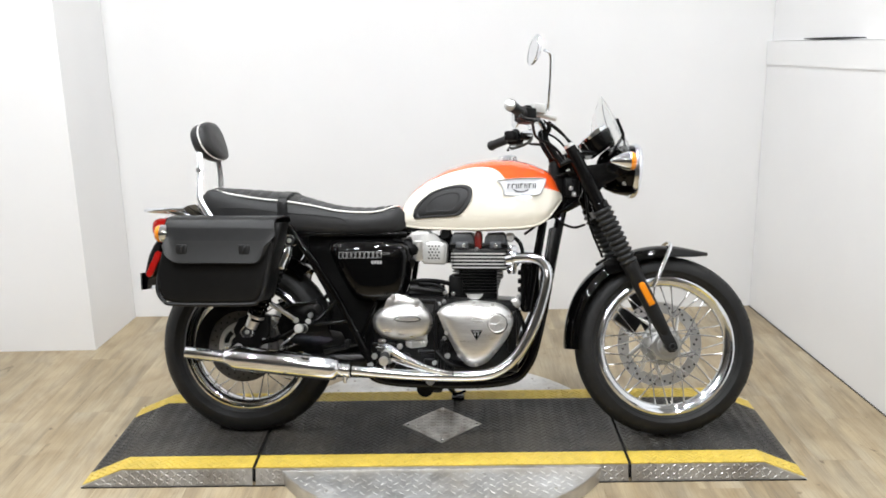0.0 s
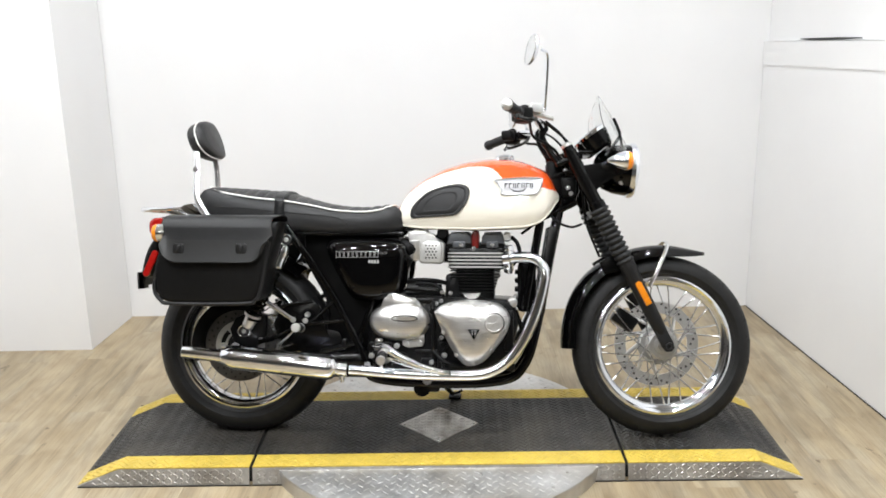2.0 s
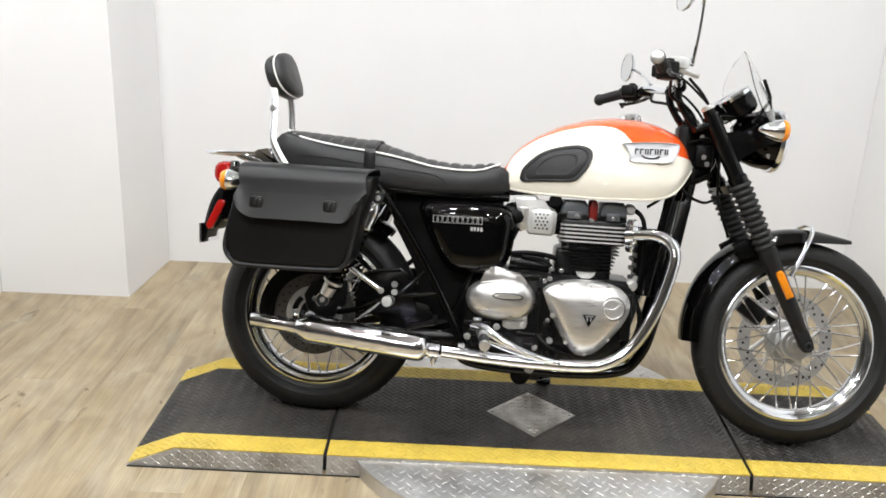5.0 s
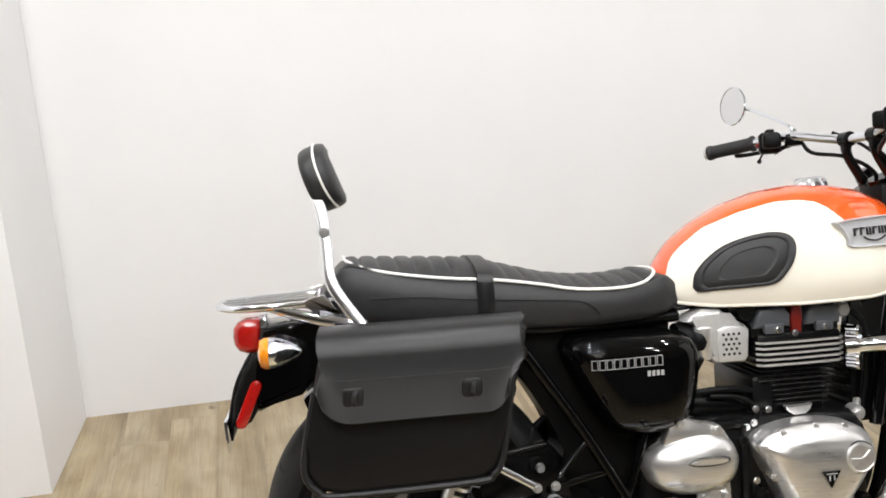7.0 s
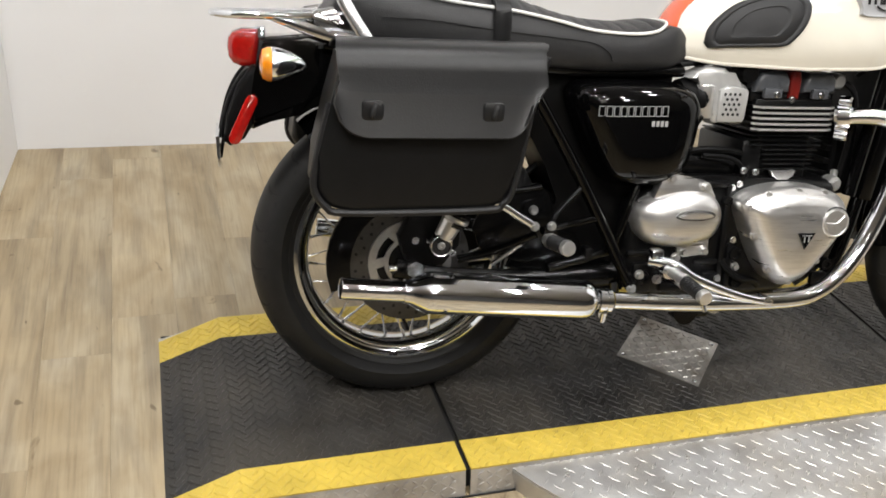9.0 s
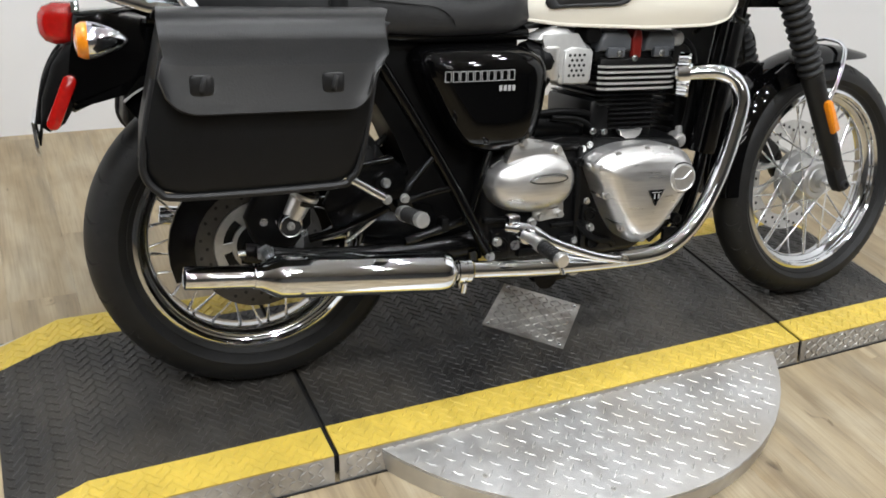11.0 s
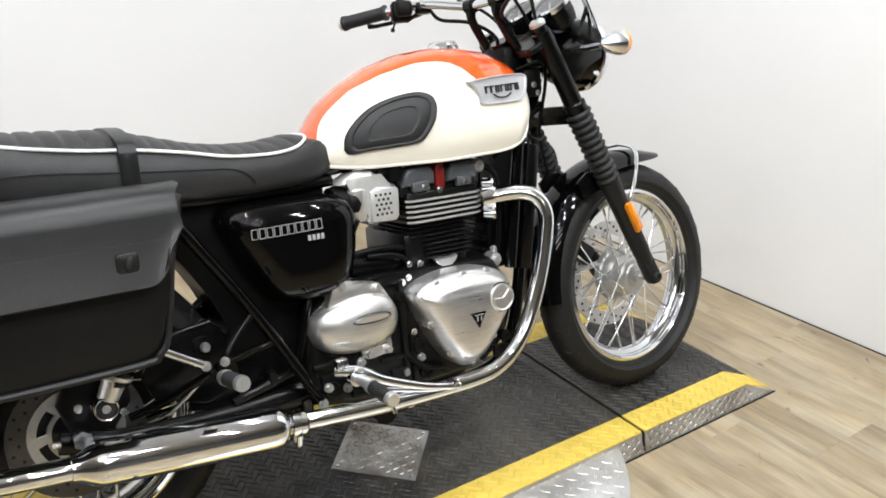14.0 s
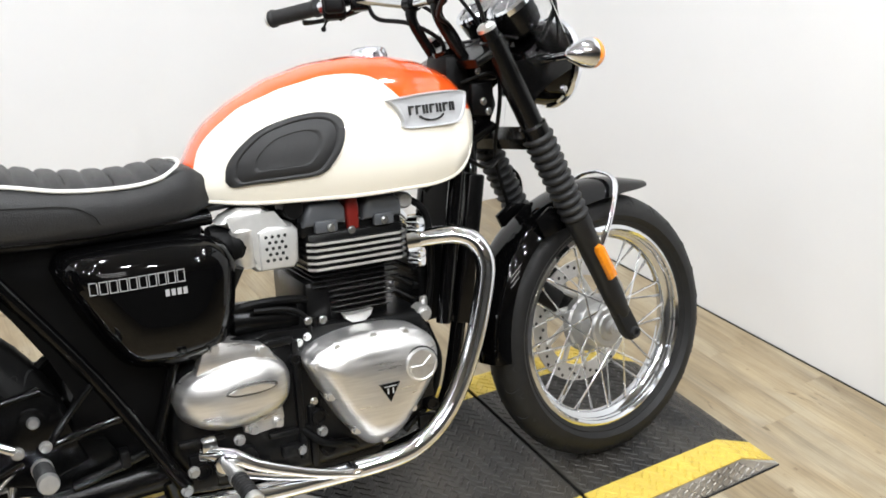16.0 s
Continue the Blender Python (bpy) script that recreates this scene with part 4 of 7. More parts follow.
# Dark steel tube paints the shade line round the rib
bm = bmesh.new()
tube(bm, [(x, -0.1722 + 0.06 * max(0.0, x - 0.585), z) for x, z in ((0.522, 0.411), (0.538, 0.420), (0.580, 0.422), (0.606, 0.417), (0.609, 0.410), (0.580, 0.404), (0.540, 0.405), (0.522, 0.411))], 0.0024, 6, 4)
part("rib_groove", bm, DARKDISC, oval)
bm = bmesh.new()
slab(bm, [(0.480, 0.445), (0.492, 0.472), (0.502, 0.496), (0.516, 0.503), (0.530, 0.496), (0.556, 0.486), (0.598, 0.480), (0.612, 0.468), (0.626, 0.445), (0.56, 0.43)], -0.145, -0.100, 0.005, 2)
part("cover_flange", bm, BRUSHED, oval, "alloy bolting flange")
bm = bmesh.new()
slab(bm, [(0.555, 0.345), (0.556, 0.318), (0.575, 0.308), (0.625, 0.314), (0.632, 0.330), (0.630, 0.36)], -0.130, -0.100, 0.005, 2)
part("cover_flange", bm, BRUSHED, oval, "alloy bolting flange")
studs("cover_bolt", [(x, d, z) for x, d, z in ((0.515, -0.145, 0.488), (0.597, -0.145, 0.469), (0.572, -0.130, 0.322), (0.618, -0.130, 0.324))], 0.008, 0.012, CAST, oval, "bright cover bolt", sides=12)

# cylinder barrel, head and cam cover
bm = bmesh.new()
box(bm, 0.735, 0.868, -0.092, 0.092, 0.46, 0.585, 0.008)
barrel = part("cylinder_barrel", bm, ENGINEBLACK, bike, "black finned cylinder barrel")
for k in range(8):
    z = 0.497 + k * 0.0105
    x0, x1 = (0.715, 0.888) if k > 4 else (0.752 - 0.002 * k, 0.868 + 0.003 * k)
    bm = bmesh.new()
    box(bm, x0, x1, -0.108, 0.108, z, z + 0.0034, 0.0014, 1)
    part("barrel_fin", bm, ENGINEBLACK, barrel)
bm = bmesh.new()
box(bm, 0.700, 0.752, -0.098, 0.098, 0.47, 0.562, 0.012)
part("cam_chain_tower", bm, ENGINEBLACK, barrel)
bm = bmesh.new()
box(bm, 0.712, 0.903, -0.106, 0.106, 0.578, 0.652, 0.008)
head = part("cylinder_head", bm, ENGINEBLACK, bike, "black cylinder head")
for k in range(5):
    z = 0.584 + k * 0.0118
    t = bmesh.new()
    outline = [(0.709, -0.103), (0.722, -0.117), (0.80, -0.120), (0.89, -0.117), (0.908, -0.104), (0.908, 0.104), (0.89, 0.117), (0.722, 0.117), (0.709, 0.103)]
    lo = [t.verts.new((x, y, z)) for x, y in outline]
    hi = [t.verts.new((x, y, z + 0.0050)) for x, y in outline]
    t.faces.new(lo)
    t.faces.new(hi)
    for i in range(len(lo)):
        t.faces.new((lo[i], lo[(i + 1) % len(lo)], hi[(i + 1) % len(lo)], hi[i])).material_index = 0 if i in (4, 8) else 1
    part("head_fin", t, [ENGINEBLACK, FINEDGE], head, "bright machined cooling fin", smooth=False)
bm = bmesh.new()
box(bm, 0.703, 0.905, -0.096, 0.096, 0.642, 0.672, 0.008)
part("cam_cover", bm, ENGINEBLACK, head, "black cam cover")
for x0, x1 in ((0.706, 0.789), (0.822, 0.902)):
    bm = bmesh.new()
    slab(bm, [(x0, 0.664), (x0 + 0.004, 0.690), (x0 + 0.014, 0.706), (x1 - 0.012, 0.708), (x1, 0.692), (x1, 0.664)], -0.108, 0.105, 0.009, 3)
    box(bm, x0 + 0.02, x1 - 0.02, -0.114, -0.10, 0.652, 0.674, 0.003)
    part("coil_cover", bm, GREYPLASTIC, head, "grey plastic coil cover")
bm = bmesh.new()
slab(bm, [(0.792, 0.650), (0.790, 0.690), (0.793, 0.708), (0.803, 0.714), (0.813, 0.708), (0.816, 0.690), (0.814, 0.650)], -0.107, -0.02, 0.005, 3)
part("cap_clip", bm, REDTRIM, head, "dark red plastic clip")
studs("cover_bolt", [(0.755, -0.114, 0.661), (0.862, -0.114, 0.661), (0.798, -0.106, 0.650)], 0.006, 0.005, STEEL, head)
bm = bmesh.new()
slab(bm, [(0.762, 0.497), (0.768, 0.486), (0.780, 0.478), (0.805, 0.478), (0.818, 0.488), (0.822, 0.499), (0.795, 0.494)], -0.125, -0.108, 0.002, 1)
part("engine_plate", bm, CAST, case, "small bright alloy bracket")
bm = bmesh.new()
turned(bm, [(0.0, 0.125), (0.009, 0.125), (0.010, 0.118), (0.016, 0.117), (0.018, 0.108), (0.018, 0.09), (0.0, 0.09)], Matrix.Translation((0.931, 0, 0.466)) @ AX, 18)
rod(bm, (0.931, -0.11, 0.466), (0.945, -0.09, 0.49), 0.008)
part("coolant_plug", bm, CAST, case, "bright coolant plug")
bm = bmesh.new()
turned(bm, [(0.0, 0.105), (0.012, 0.105), (0.016, 0.100), (0.017, 0.07), (0.0, 0.07)], Matrix.Translation((0.912, 0, 0.690)) @ AX, 18)
part("head_plug", bm, CAST, head, "bright round head plug")
bm = bmesh.new()
turned(bm, [(0.0, 0.112), (0.016, 0.112), (0.019, 0.108), (0.019, 0.06), (0.0, 0.06)], Matrix.Translation((0.690, 0, 0.702)) @ AX, 18)
part("rubber_plug", bm, PLASTIC, head, "black rubber plug")

# intake: silver throttle-body cover with a drilled panel, rubber duct
TB = [(0.554, 0.690), (0.570, 0.701), (0.594, 0.714), (0.635, 0.712), (0.648, 0.694), (0.688, 0.676), (0.698, 0.664), (0.695, 0.606), (0.684, 0.595), (0.616, 0.597), (0.606, 0.610), (0.604, 0.668), (0.584, 0.680), (0.566, 0.684)]
bm = bmesh.new()
slab(bm, TB, -0.105, -0.045, 0.011, 4)
slab(bm, [(0.622, 0.600), (0.622, 0.668), (0.640, 0.676), (0.684, 0.672), (0.690, 0.650), (0.684, 0.600)], -0.112, -0.100, 0.005, 2)
intake = part("throttle_cover", bm, SILVERPAINT, bike, "silver painted throttle-body cover")
bm = bmesh.new()
turned(bm, [(0.0, 0.0), (0.024, 0.0), (0.026, 0.004), (0.026, 0.066), (0.022, 0.070), (0.0, 0.070)], Matrix.Translation((0.596, -0.085, 0.608)), 24)
part("throttle_body", bm, CAST, intake, "alloy throttle body")
# no holes are cut; dark pegs give the panel their shade
bm = bmesh.new()
for j in range(5):
    for i in range(4 if j % 2 == 0 else 3):
        x, z = 0.634 + i * 0.0115 + (0.0058 if j % 2 else 0), 0.617 + j * 0.0105
        rod(bm, (x, -0.1124, z), (x, -0.105, z), 0.0033, n=8)
part("drilled_hole", bm, LINER, intake)["kind"] = "stuff"
bm = bmesh.new()
turned(bm, [(0.0, -0.02), (0.040, -0.02), (0.044, 0.0), (0.040, 0.012), (0.044, 0.024), (0.040, 0.036), (0.0, 0.036)], frame_at((0.565, -0.070, 0.645), (1, 0, 0.05)), 24)
rod(bm, (0.578, -0.112, 0.617), (0.560, -0.10, 0.575), 0.013)
part("intake_duct", bm, PLASTIC, bike, "black rubber intake duct")
bm = bmesh.new()
slab(bm, [(0.20, 0.71), (0.535, 0.71), (0.535, 0.49), (0.47, 0.44), (0.47, 0.215), (0.262, 0.215), (0.285, 0.42), (0.303, 0.428), (0.262, 0.50), (0.224, 0.565), (0.20, 0.60)], -0.068, 0.068, 0.008)
part("airbox", bm, PLASTIC, bike, "black plastic airbox and tray")
bm = bmesh.new()
box(bm, 0.66, 0.74, -0.07, 0.07, 0.60, 0.70, 0.012)
part("intake_manifold", bm, PLASTIC, bike, "black intake manifold")
bm = bmesh.new()
tube(bm, [(0.195, 0, 0.432), (0.247, 0.0, 0.472), (0.268, 0.0, 0.488), (0.31, 0.0, 0.52)], 0.008, 8, 4)
part("breather_hose", bm, PLASTIC, bike)
# starter, hoses and small fittings above the gearbox
bm = bmesh.new()
rod(bm, (0.565, -0.075, 0.510), (0.668, -0.075, 0.500), 0.032, n=22)
rod(bm, (0.668, -0.075, 0.500), (0.685, -0.075, 0.499), 0.026, n=22)
part("starter_motor", bm, SATIN, case, "black starter motor")
for pts, r in (([(0.600, -0.11, 0.53), (0.66, -0.12, 0.525), (0.692, -0.122, 0.500), (0.695, -0.12, 0.44), (0.690, -0.118, 0.36)], 0.0055),
               ([(0.706, -0.118, 0.50), (0.708, -0.122, 0.42), (0.702, -0.122, 0.35), (0.69, -0.12, 0.29)], 0.005),
               ([(0.54, -0.09, 0.53), (0.62, -0.10, 0.54), (0.70, -0.09, 0.53), (0.73, -0.06, 0.50)], 0.008),
               ([(0.91, -0.085, 0.70), (0.95, -0.11, 0.66), (0.96, -0.10, 0.55), (0.95, -0.09, 0.45)], 0.007),
               ([(0.66, -0.13, 0.30), (0.70, -0.14, 0.265), (0.75, -0.13, 0.25), (0.77, -0.12, 0.235)], 0.008),
               ([(0.94, -0.10, 0.44), (0.965, -0.10, 0.36), (0.94, -0.10, 0.28), (0.88, -0.10, 0.23)], 0.008)):
    bm = bmesh.new()
    tube(bm, pts, r, 9, 6)
    part("hose", bm, PLASTIC, case)
studs("fitting", [(0.692, -0.128, 0.500), (0.720, -0.128, 0.497), (0.672, -0.125, 0.462), (0.688, -0.125, 0.470), (0.69, -0.125, 0.345)], 0.006, 0.007, STEEL, case, "bright union")
studs("fitting", [(0.70, -0.13, 0.285), (0.655, -0.135, 0.262), (0.52, -0.15, 0.292), (0.54, -0.155, 0.318), (0.505, -0.15, 0.268), (0.93, -0.115, 0.32)], 0.0078, 0.010, DISCSTEEL, case, "dull steel bolt")


# ---- exhausts ----
def exhaust():
    bm = bmesh.new()
    tube(bm, [(0.905, -0.118, 0.614), (0.945, -0.135, 0.620), (0.990, -0.152, 0.620), (1.022, -0.168, 0.604), (1.036, -0.180, 0.570), (1.030, -0.184, 0.520), (1.004, -0.187, 0.428),
              (0.968, -0.190, 0.345), (0.925, -0.194, 0.284), (0.869, -0.198, 0.244), (0.800, -0.199, 0.228), (0.640, -0.198, 0.227), (0.528, -0.197, 0.231), (0.385, -0.196, 0.241)], 0.0185, 18, 8)
    ob = part("exhaust_pipe", bm, CHROME, bike, "polished chrome header pipe")
    a, b = Vector((-0.183, -0.2214, 0.2967)), Vector((0.378, -0.198, 0.241))
    L = (b - a).length
    bm = bmesh.new()
    turned(bm, [(0.0, 0.05), (0.0175, 0.05), (0.0185, 0.001), (0.0202, 0.0), (0.0212, 0.002), (0.0215, 0.122), (0.0238, 0.123), (0.0243, 0.134), (0.0262, 0.137), (0.0370, 0.160), (0.0402, 0.168), (0.0416, 0.182),
                (0.0420, L - 0.075), (0.0410, L - 0.058), (0.036, L - 0.046), (0.026, L - 0.040), (0.0225, L - 0.035), (0.0225, L), (0.0, L)], frame_at(a, b - a), 40)
    muf = part("muffler", bm, CHROME, ob, "chrome peashooter silencer", angle=45)
    bm = bmesh.new()
    turned(bm, [(0.0, 0.012), (0.0174, 0.012), (0.0174, 0.004)], frame_at(a, b - a), 24)
    part("outlet", bm, LINER, ob)
    bm = bmesh.new()
    turned(bm, [(0.0235, -0.014), (0.026, -0.013), (0.026, -0.004), (0.0245, -0.003), (0.0245, 0.003), (0.026, 0.004), (0.026, 0.013), (0.0235, 0.014)], frame_at(b + (a - b).normalized() * 0.016, b - a), 24)
    rod(bm, (0.362, -0.205, 0.214), (0.362, -0.190, 0.214), 0.010)
    rod(bm, (0.362, -0.212, 0.222), (0.362, -0.205, 0.200), 0.0065)
    part("clamp", bm, CHROME, ob, "chrome pipe clamp and bolt")
    bm = bmesh.new()
    rod(bm, (0.910, -0.114, 0.614), (0.930, -0.127, 0.617), 0.027, n=24)
    for dz in (-0.036, -0.021, 0.021, 0.036):
        t = bmesh.new()
        turned(t, [(0.0, 0.014), (0.010, 0.014), (0.013, 0.010), (0.013, -0.012), (0.0, -0.012)], frame_at((0.918, -0.128, 0.614 + dz), (0.5, -0.8, 0)), 14)
        merge(bm, t)
    rod(bm, (0.922, -0.128, 0.576), (0.922, -0.128, 0.654), 0.009, n=12)
    part("port_clamp", bm, CHROME, ob, "finned chrome exhaust clamp")
    return ob


ex = exhaust()
ex2 = mirrored(ex)
for ch in ex.children:
    mirrored(ch, ex2)
bm = bmesh.new()
box(bm, 0.60, 0.68, -0.09, 0.09, 0.150, 0.185, 0.01)
rod(bm, (0.62, -0.09, 0.165), (0.62, -0.06, 0.165), 0.03)
part("sump_guard", bm, SATIN, bike)
bm = bmesh.new()
rod(bm, (0.645, -0.165, 0.205), (0.645, -0.15, 0.205), 0.016)
part("exhaust_bracket", bm, STEEL, bike, "bright bracket bolt")


# ---- footrests and pedal ----
def footrest(root, tip, name, label):
    a, b = Vector(root), Vector(tip)
    ax = (b - a)
    L = ax.length
    m = frame_at(a, ax)
    bm = bmesh.new()
    rod(bm, a, a + ax * 0.98, 0.012)
    turned(bm, [(0.0, L - 0.010), (0.0145, L - 0.010), (0.0152, L - 0.008), (0.0152, L), (0.0135, L + 0.005), (0.0, L + 0.006)], m, 20)
    turned(bm, [(0.0, 0.016), (0.0155, 0.016), (0.0155, 0.026), (0.0, 0.026)], m, 20)
    ob = part(name, bm, CAST, bike, label)
    bm = bmesh.new()
    prof = [(0.0, 0.028)]
    z = 0.028
    while z < L - 0.014:
        prof += [(0.0148, z), (0.0148, z + 0.005), (0.0135, z + 0.0055), (0.0135, z + 0.0075)]
        z += 0.008
    prof += [(0.0, L - 0.011)]
    turned(bm, prof, m, 20)
    part("rubber_sleeve", bm, PADRUBBER, ob, "black ribbed rubber")
    return ob


peg = footrest((0.224, -0.215, 0.381), (0.229, -0.312, 0.391), "passenger_footrest", "passenger footrest with chrome end")
peg2 = mirrored(peg)
mirrored(peg.children[0], peg2)
peg = footrest((0.505, -0.240, 0.303), (0.512, -0.336, 0.291), "rider_footrest", "rider footrest with chrome end")
peg2 = mirrored(peg)
mirrored(peg.children[0], peg2)
bm = bmesh.new()
rod(bm, (0.511, -0.328, 0.286), (0.516, -0.336, 0.262), 0.006, 0.004)
part("hero_peg", bm, STEEL, bike)
bm = bmesh.new()
rod(bm, (0.500, -0.195, 0.306), (0.505, -0.245, 0.303), 0.011)
part("footrest_hanger", bm, CAST, bike)
# passenger footrest hanger
for pts, r, mm in (([(0.105, -0.200, 0.463), (0.150, -0.205, 0.436), (0.196, -0.210, 0.408)], 0.0085, CHROME), ([(0.235, -0.190, 0.392), (0.262, -0.150, 0.412), (0.316, -0.140, 0.466)], 0.0065, SATIN),
                   ([(0.060, -0.150, 0.325), (0.130, -0.165, 0.345), (0.205, -0.200, 0.388)], 0.0085, GLOSSBLACK), ([(0.120, -0.116, 0.436), (0.154, -0.116, 0.452), (0.241, -0.114, 0.464)], 0.006, SATIN),
                   ([(0.13, -0.16, 0.315), (0.165, -0.17, 0.345), (0.195, -0.18, 0.375)], 0.005, STEEL), ([(0.225, -0.18, 0.39), (0.30, -0.15, 0.395), (0.375, -0.14, 0.405)], 0.008, GLOSSBLACK)):
    bm = bmesh.new()
    tube(bm, pts, r, 12, 4)
    part("footrest_hanger", bm, mm, bike)
bm = bmesh.new()
slab(bm, [(0.140, 0.447), (0.236, 0.470), (0.262, 0.448), (0.275, 0.40), (0.30, 0.33), (0.22, 0.30), (0.12, 0.33), (0.10, 0.38), (0.12, 0.43)], -0.112, -0.096, 0.004, 2)
rod(bm, (0.224, -0.122, 0.418), (0.224, -0.10, 0.418), 0.021, n=24)
part("hanger_plate", bm, SATIN, bike, "black hanger plate")
bm = bmesh.new()
turned(bm, [(0.0, 0.008), (0.004, 0.008), (0.0045, 0.010), (0.008, 0.010), (0.010, 0.004), (0.010, 0.0)], Matrix.Translation((0.224, -0.122, 0.418)) @ AX, 14)
part("hanger_bolt", bm, DISCSTEEL, bike)
studs("hanger_bolt", [(0.196, -0.215, 0.408), (0.235, -0.205, 0.405)], 0.0072, 0.008, DISCSTEEL, bike)
bm = bmesh.new()
tube(bm, [(0.470, -0.175, 0.318), (0.510, -0.205, 0.315), (0.560, -0.215, 0.288), (0.640, -0.228, 0.258), (0.700, -0.235, 0.243), (0.725, -0.238, 0.240)], [0.012, 0.014, 0.011, 0.009, 0.008, 0.010], 14, 6)
tube(bm, [(0.520, -0.205, 0.280), (0.58, -0.215, 0.262), (0.65, -0.226, 0.247), (0.70, -0.233, 0.240)], 0.006, 10, 5)
rod(bm, (0.720, -0.245, 0.241), (0.720, -0.210, 0.241), 0.010)
turned(bm, [(0.0, 0.02), (0.017, 0.018), (0.019, 0.0), (0.015, -0.02), (0.0, -0.02)], Matrix.Translation((0.500, -0.195, 0.306)) @ AX, 20)
box(bm, 0.468, 0.496, -0.19, -0.165, 0.318, 0.345, 0.006)
part("brake_pedal", bm, CHROME, bike, "polished alloy brake pedal")
bm = bmesh.new()
slab(bm, [(0.215, 0.385), (0.33, 0.36), (0.36, 0.30), (0.30, 0.27), (0.18, 0.29)], -0.105, -0.09, 0.004)
part("master_cylinder_plate", bm, SATIN, bike)
bm = bmesh.new()
box(bm, 0.345, 0.362, -0.130, -0.10, 0.305, 0.335, 0.004)
tube(bm, [(0.27, -0.115, 0.290 + 0.0), (0.33, -0.118, 0.305), (0.40, -0.120, 0.325)], [0.008, 0.010, 0.007, 0.010, 0.007, 0.009], 10, 4)
rod(bm, (0.405, -0.13, 0.33), (0.405, -0.11, 0.33), 0.012)
part("rear_master_cylinder", bm, ENGINEBLACK, bike, "black rear brake cylinder")
# side stand on the far side
bm = bmesh.new()
tube(bm, [(0.640, 0.070, 0.19), (0.672, 0.170, 0.140), (0.700, 0.262, 0.088)], [0.013, 0.011, 0.009], 12, 5)
tube(bm, [(0.694, 0.258, 0.092), (0.716, 0.270, 0.090), (0.738, 0.277, 0.098)], 0.005, 8, 4)
t = bmesh.new()
box(t, -0.022, 0.026, -0.020, 0.020, 0.0, 0.010, 0.003)
merge(bm, t, Matrix.Translation((0.708, 0.275, 0.0715)) @ Matrix.Rotation(radians(14.5), 4, "X"))
part("side_stand", bm, SATIN, bike, "black side stand with a small flat foot")
RADM = Matrix.Translation((1.045, 0, 0.575)) @ Matrix.Rotation(radians(9), 4, "Y")
bm = bmesh.new()
t = bmesh.new()
box(t, -0.014, 0.014, -0.088, 0.088, -0.15, 0.15, 0.003)
merge(bm, t, RADM)
radiator = part("radiator", bm, LINER, bike, "black radiator between the down tubes")
for y in (-0.1, 0.1):
    t = bmesh.new()
    box(t, -0.018, 0.018, y - 0.012, y + 0.012, -0.15, 0.15, 0.005)
    bm = bmesh.new()
    merge(bm, t, RADM)
    part("radiator_tank", bm, SATIN, radiator)
bm = bmesh.new()
rod(bm, (0.972, -0.116, 0.44), (1.024, -0.112, 0.745), 0.0145)
part("coolant_pipe", bm, GLOSSBLACK, bike, "gloss black coolant pipe")
# Added black block that fills the dark space before the cylinders
bm = bmesh.new()
box(bm, 0.948, 1.012, -0.066, 0.066, 0.43, 0.600, 0.014, 3)
for k in range(4):
    box(bm, 0.938, 0.955, -0.060, 0.060, 0.470 + 0.030 * k, 0.484 + 0.030 * k, 0.003, 1)
part("coolant_housing", bm, PLASTIC, bike, "black filler block before the cylinders")


# ---- fuel tank ----
def at(x, table):
    return float(np.interp(x, [a for a, b in table], [b for a, b in table]))


def smooth_at(x, table):
    """Smooth reading of a short table."""
    return sum(at(x + o, table) * w for o, w in ((-0.012, 0.25), (0.0, 0.5), (0.012, 0.25)))


TANK_TOP = [(0.520, 0.770), (0.530, 0.800), (0.545, 0.825), (0.570, 0.858), (0.620, 0.894), (0.690, 0.930), (0.770, 0.954), (0.850, 0.964), (0.920, 0.963), (0.985, 0.950), (1.040, 0.925), (1.068, 0.897), (1.082, 0.860), (1.090, 0.830)]
TANK_LOW = [(0.520, 0.735), (0.56, 0.727), (0.62, 0.720), (0.80, 0.716), (0.96, 0.722), (1.01, 0.733), (1.045, 0.758), (1.070, 0.795), (1.090, 0.828)]
TANK_WIDE = [(0.520, 0.058), (0.540, 0.078), (0.58, 0.098), (0.65, 0.126), (0.75, 0.145), (0.85, 0.162), (0.93, 0.168), (1.00, 0.158), (1.05, 0.130), (1.08, 0.086), (1.09, 0.050)]
TANK_LINE = [(0.520, 0.730), (0.527, 0.765), (0.535, 0.795), (0.548, 0.820), (0.571, 0.846), (0.623, 0.884), (0.694, 0.912), (0.775, 0.931), (0.825, 0.932), (0.855, 0.926), (0.876, 0.912), (0.892, 0.892), (0.902, 0.876), (0.92, 0.868), (1.00, 0.862), (1.09, 0.845)]


def tank_half(x, u):
    lo, hi, w = smooth_at(x, TANK_LOW), smooth_at(x, TANK_TOP), smooth_at(x, TANK_WIDE)
    s = (u - lo) / max(1e-4, hi - lo)
    if s >= 1:
        return 0.0
    if s < 0.22:
        return w * (0.90 + 0.10 * math.sin(max(0.0, s) / 0.22 * math.pi / 2))
    q = (s - 0.22) / 0.78
    return w * (1 - q ** 2.15) ** (1 / 2.15)


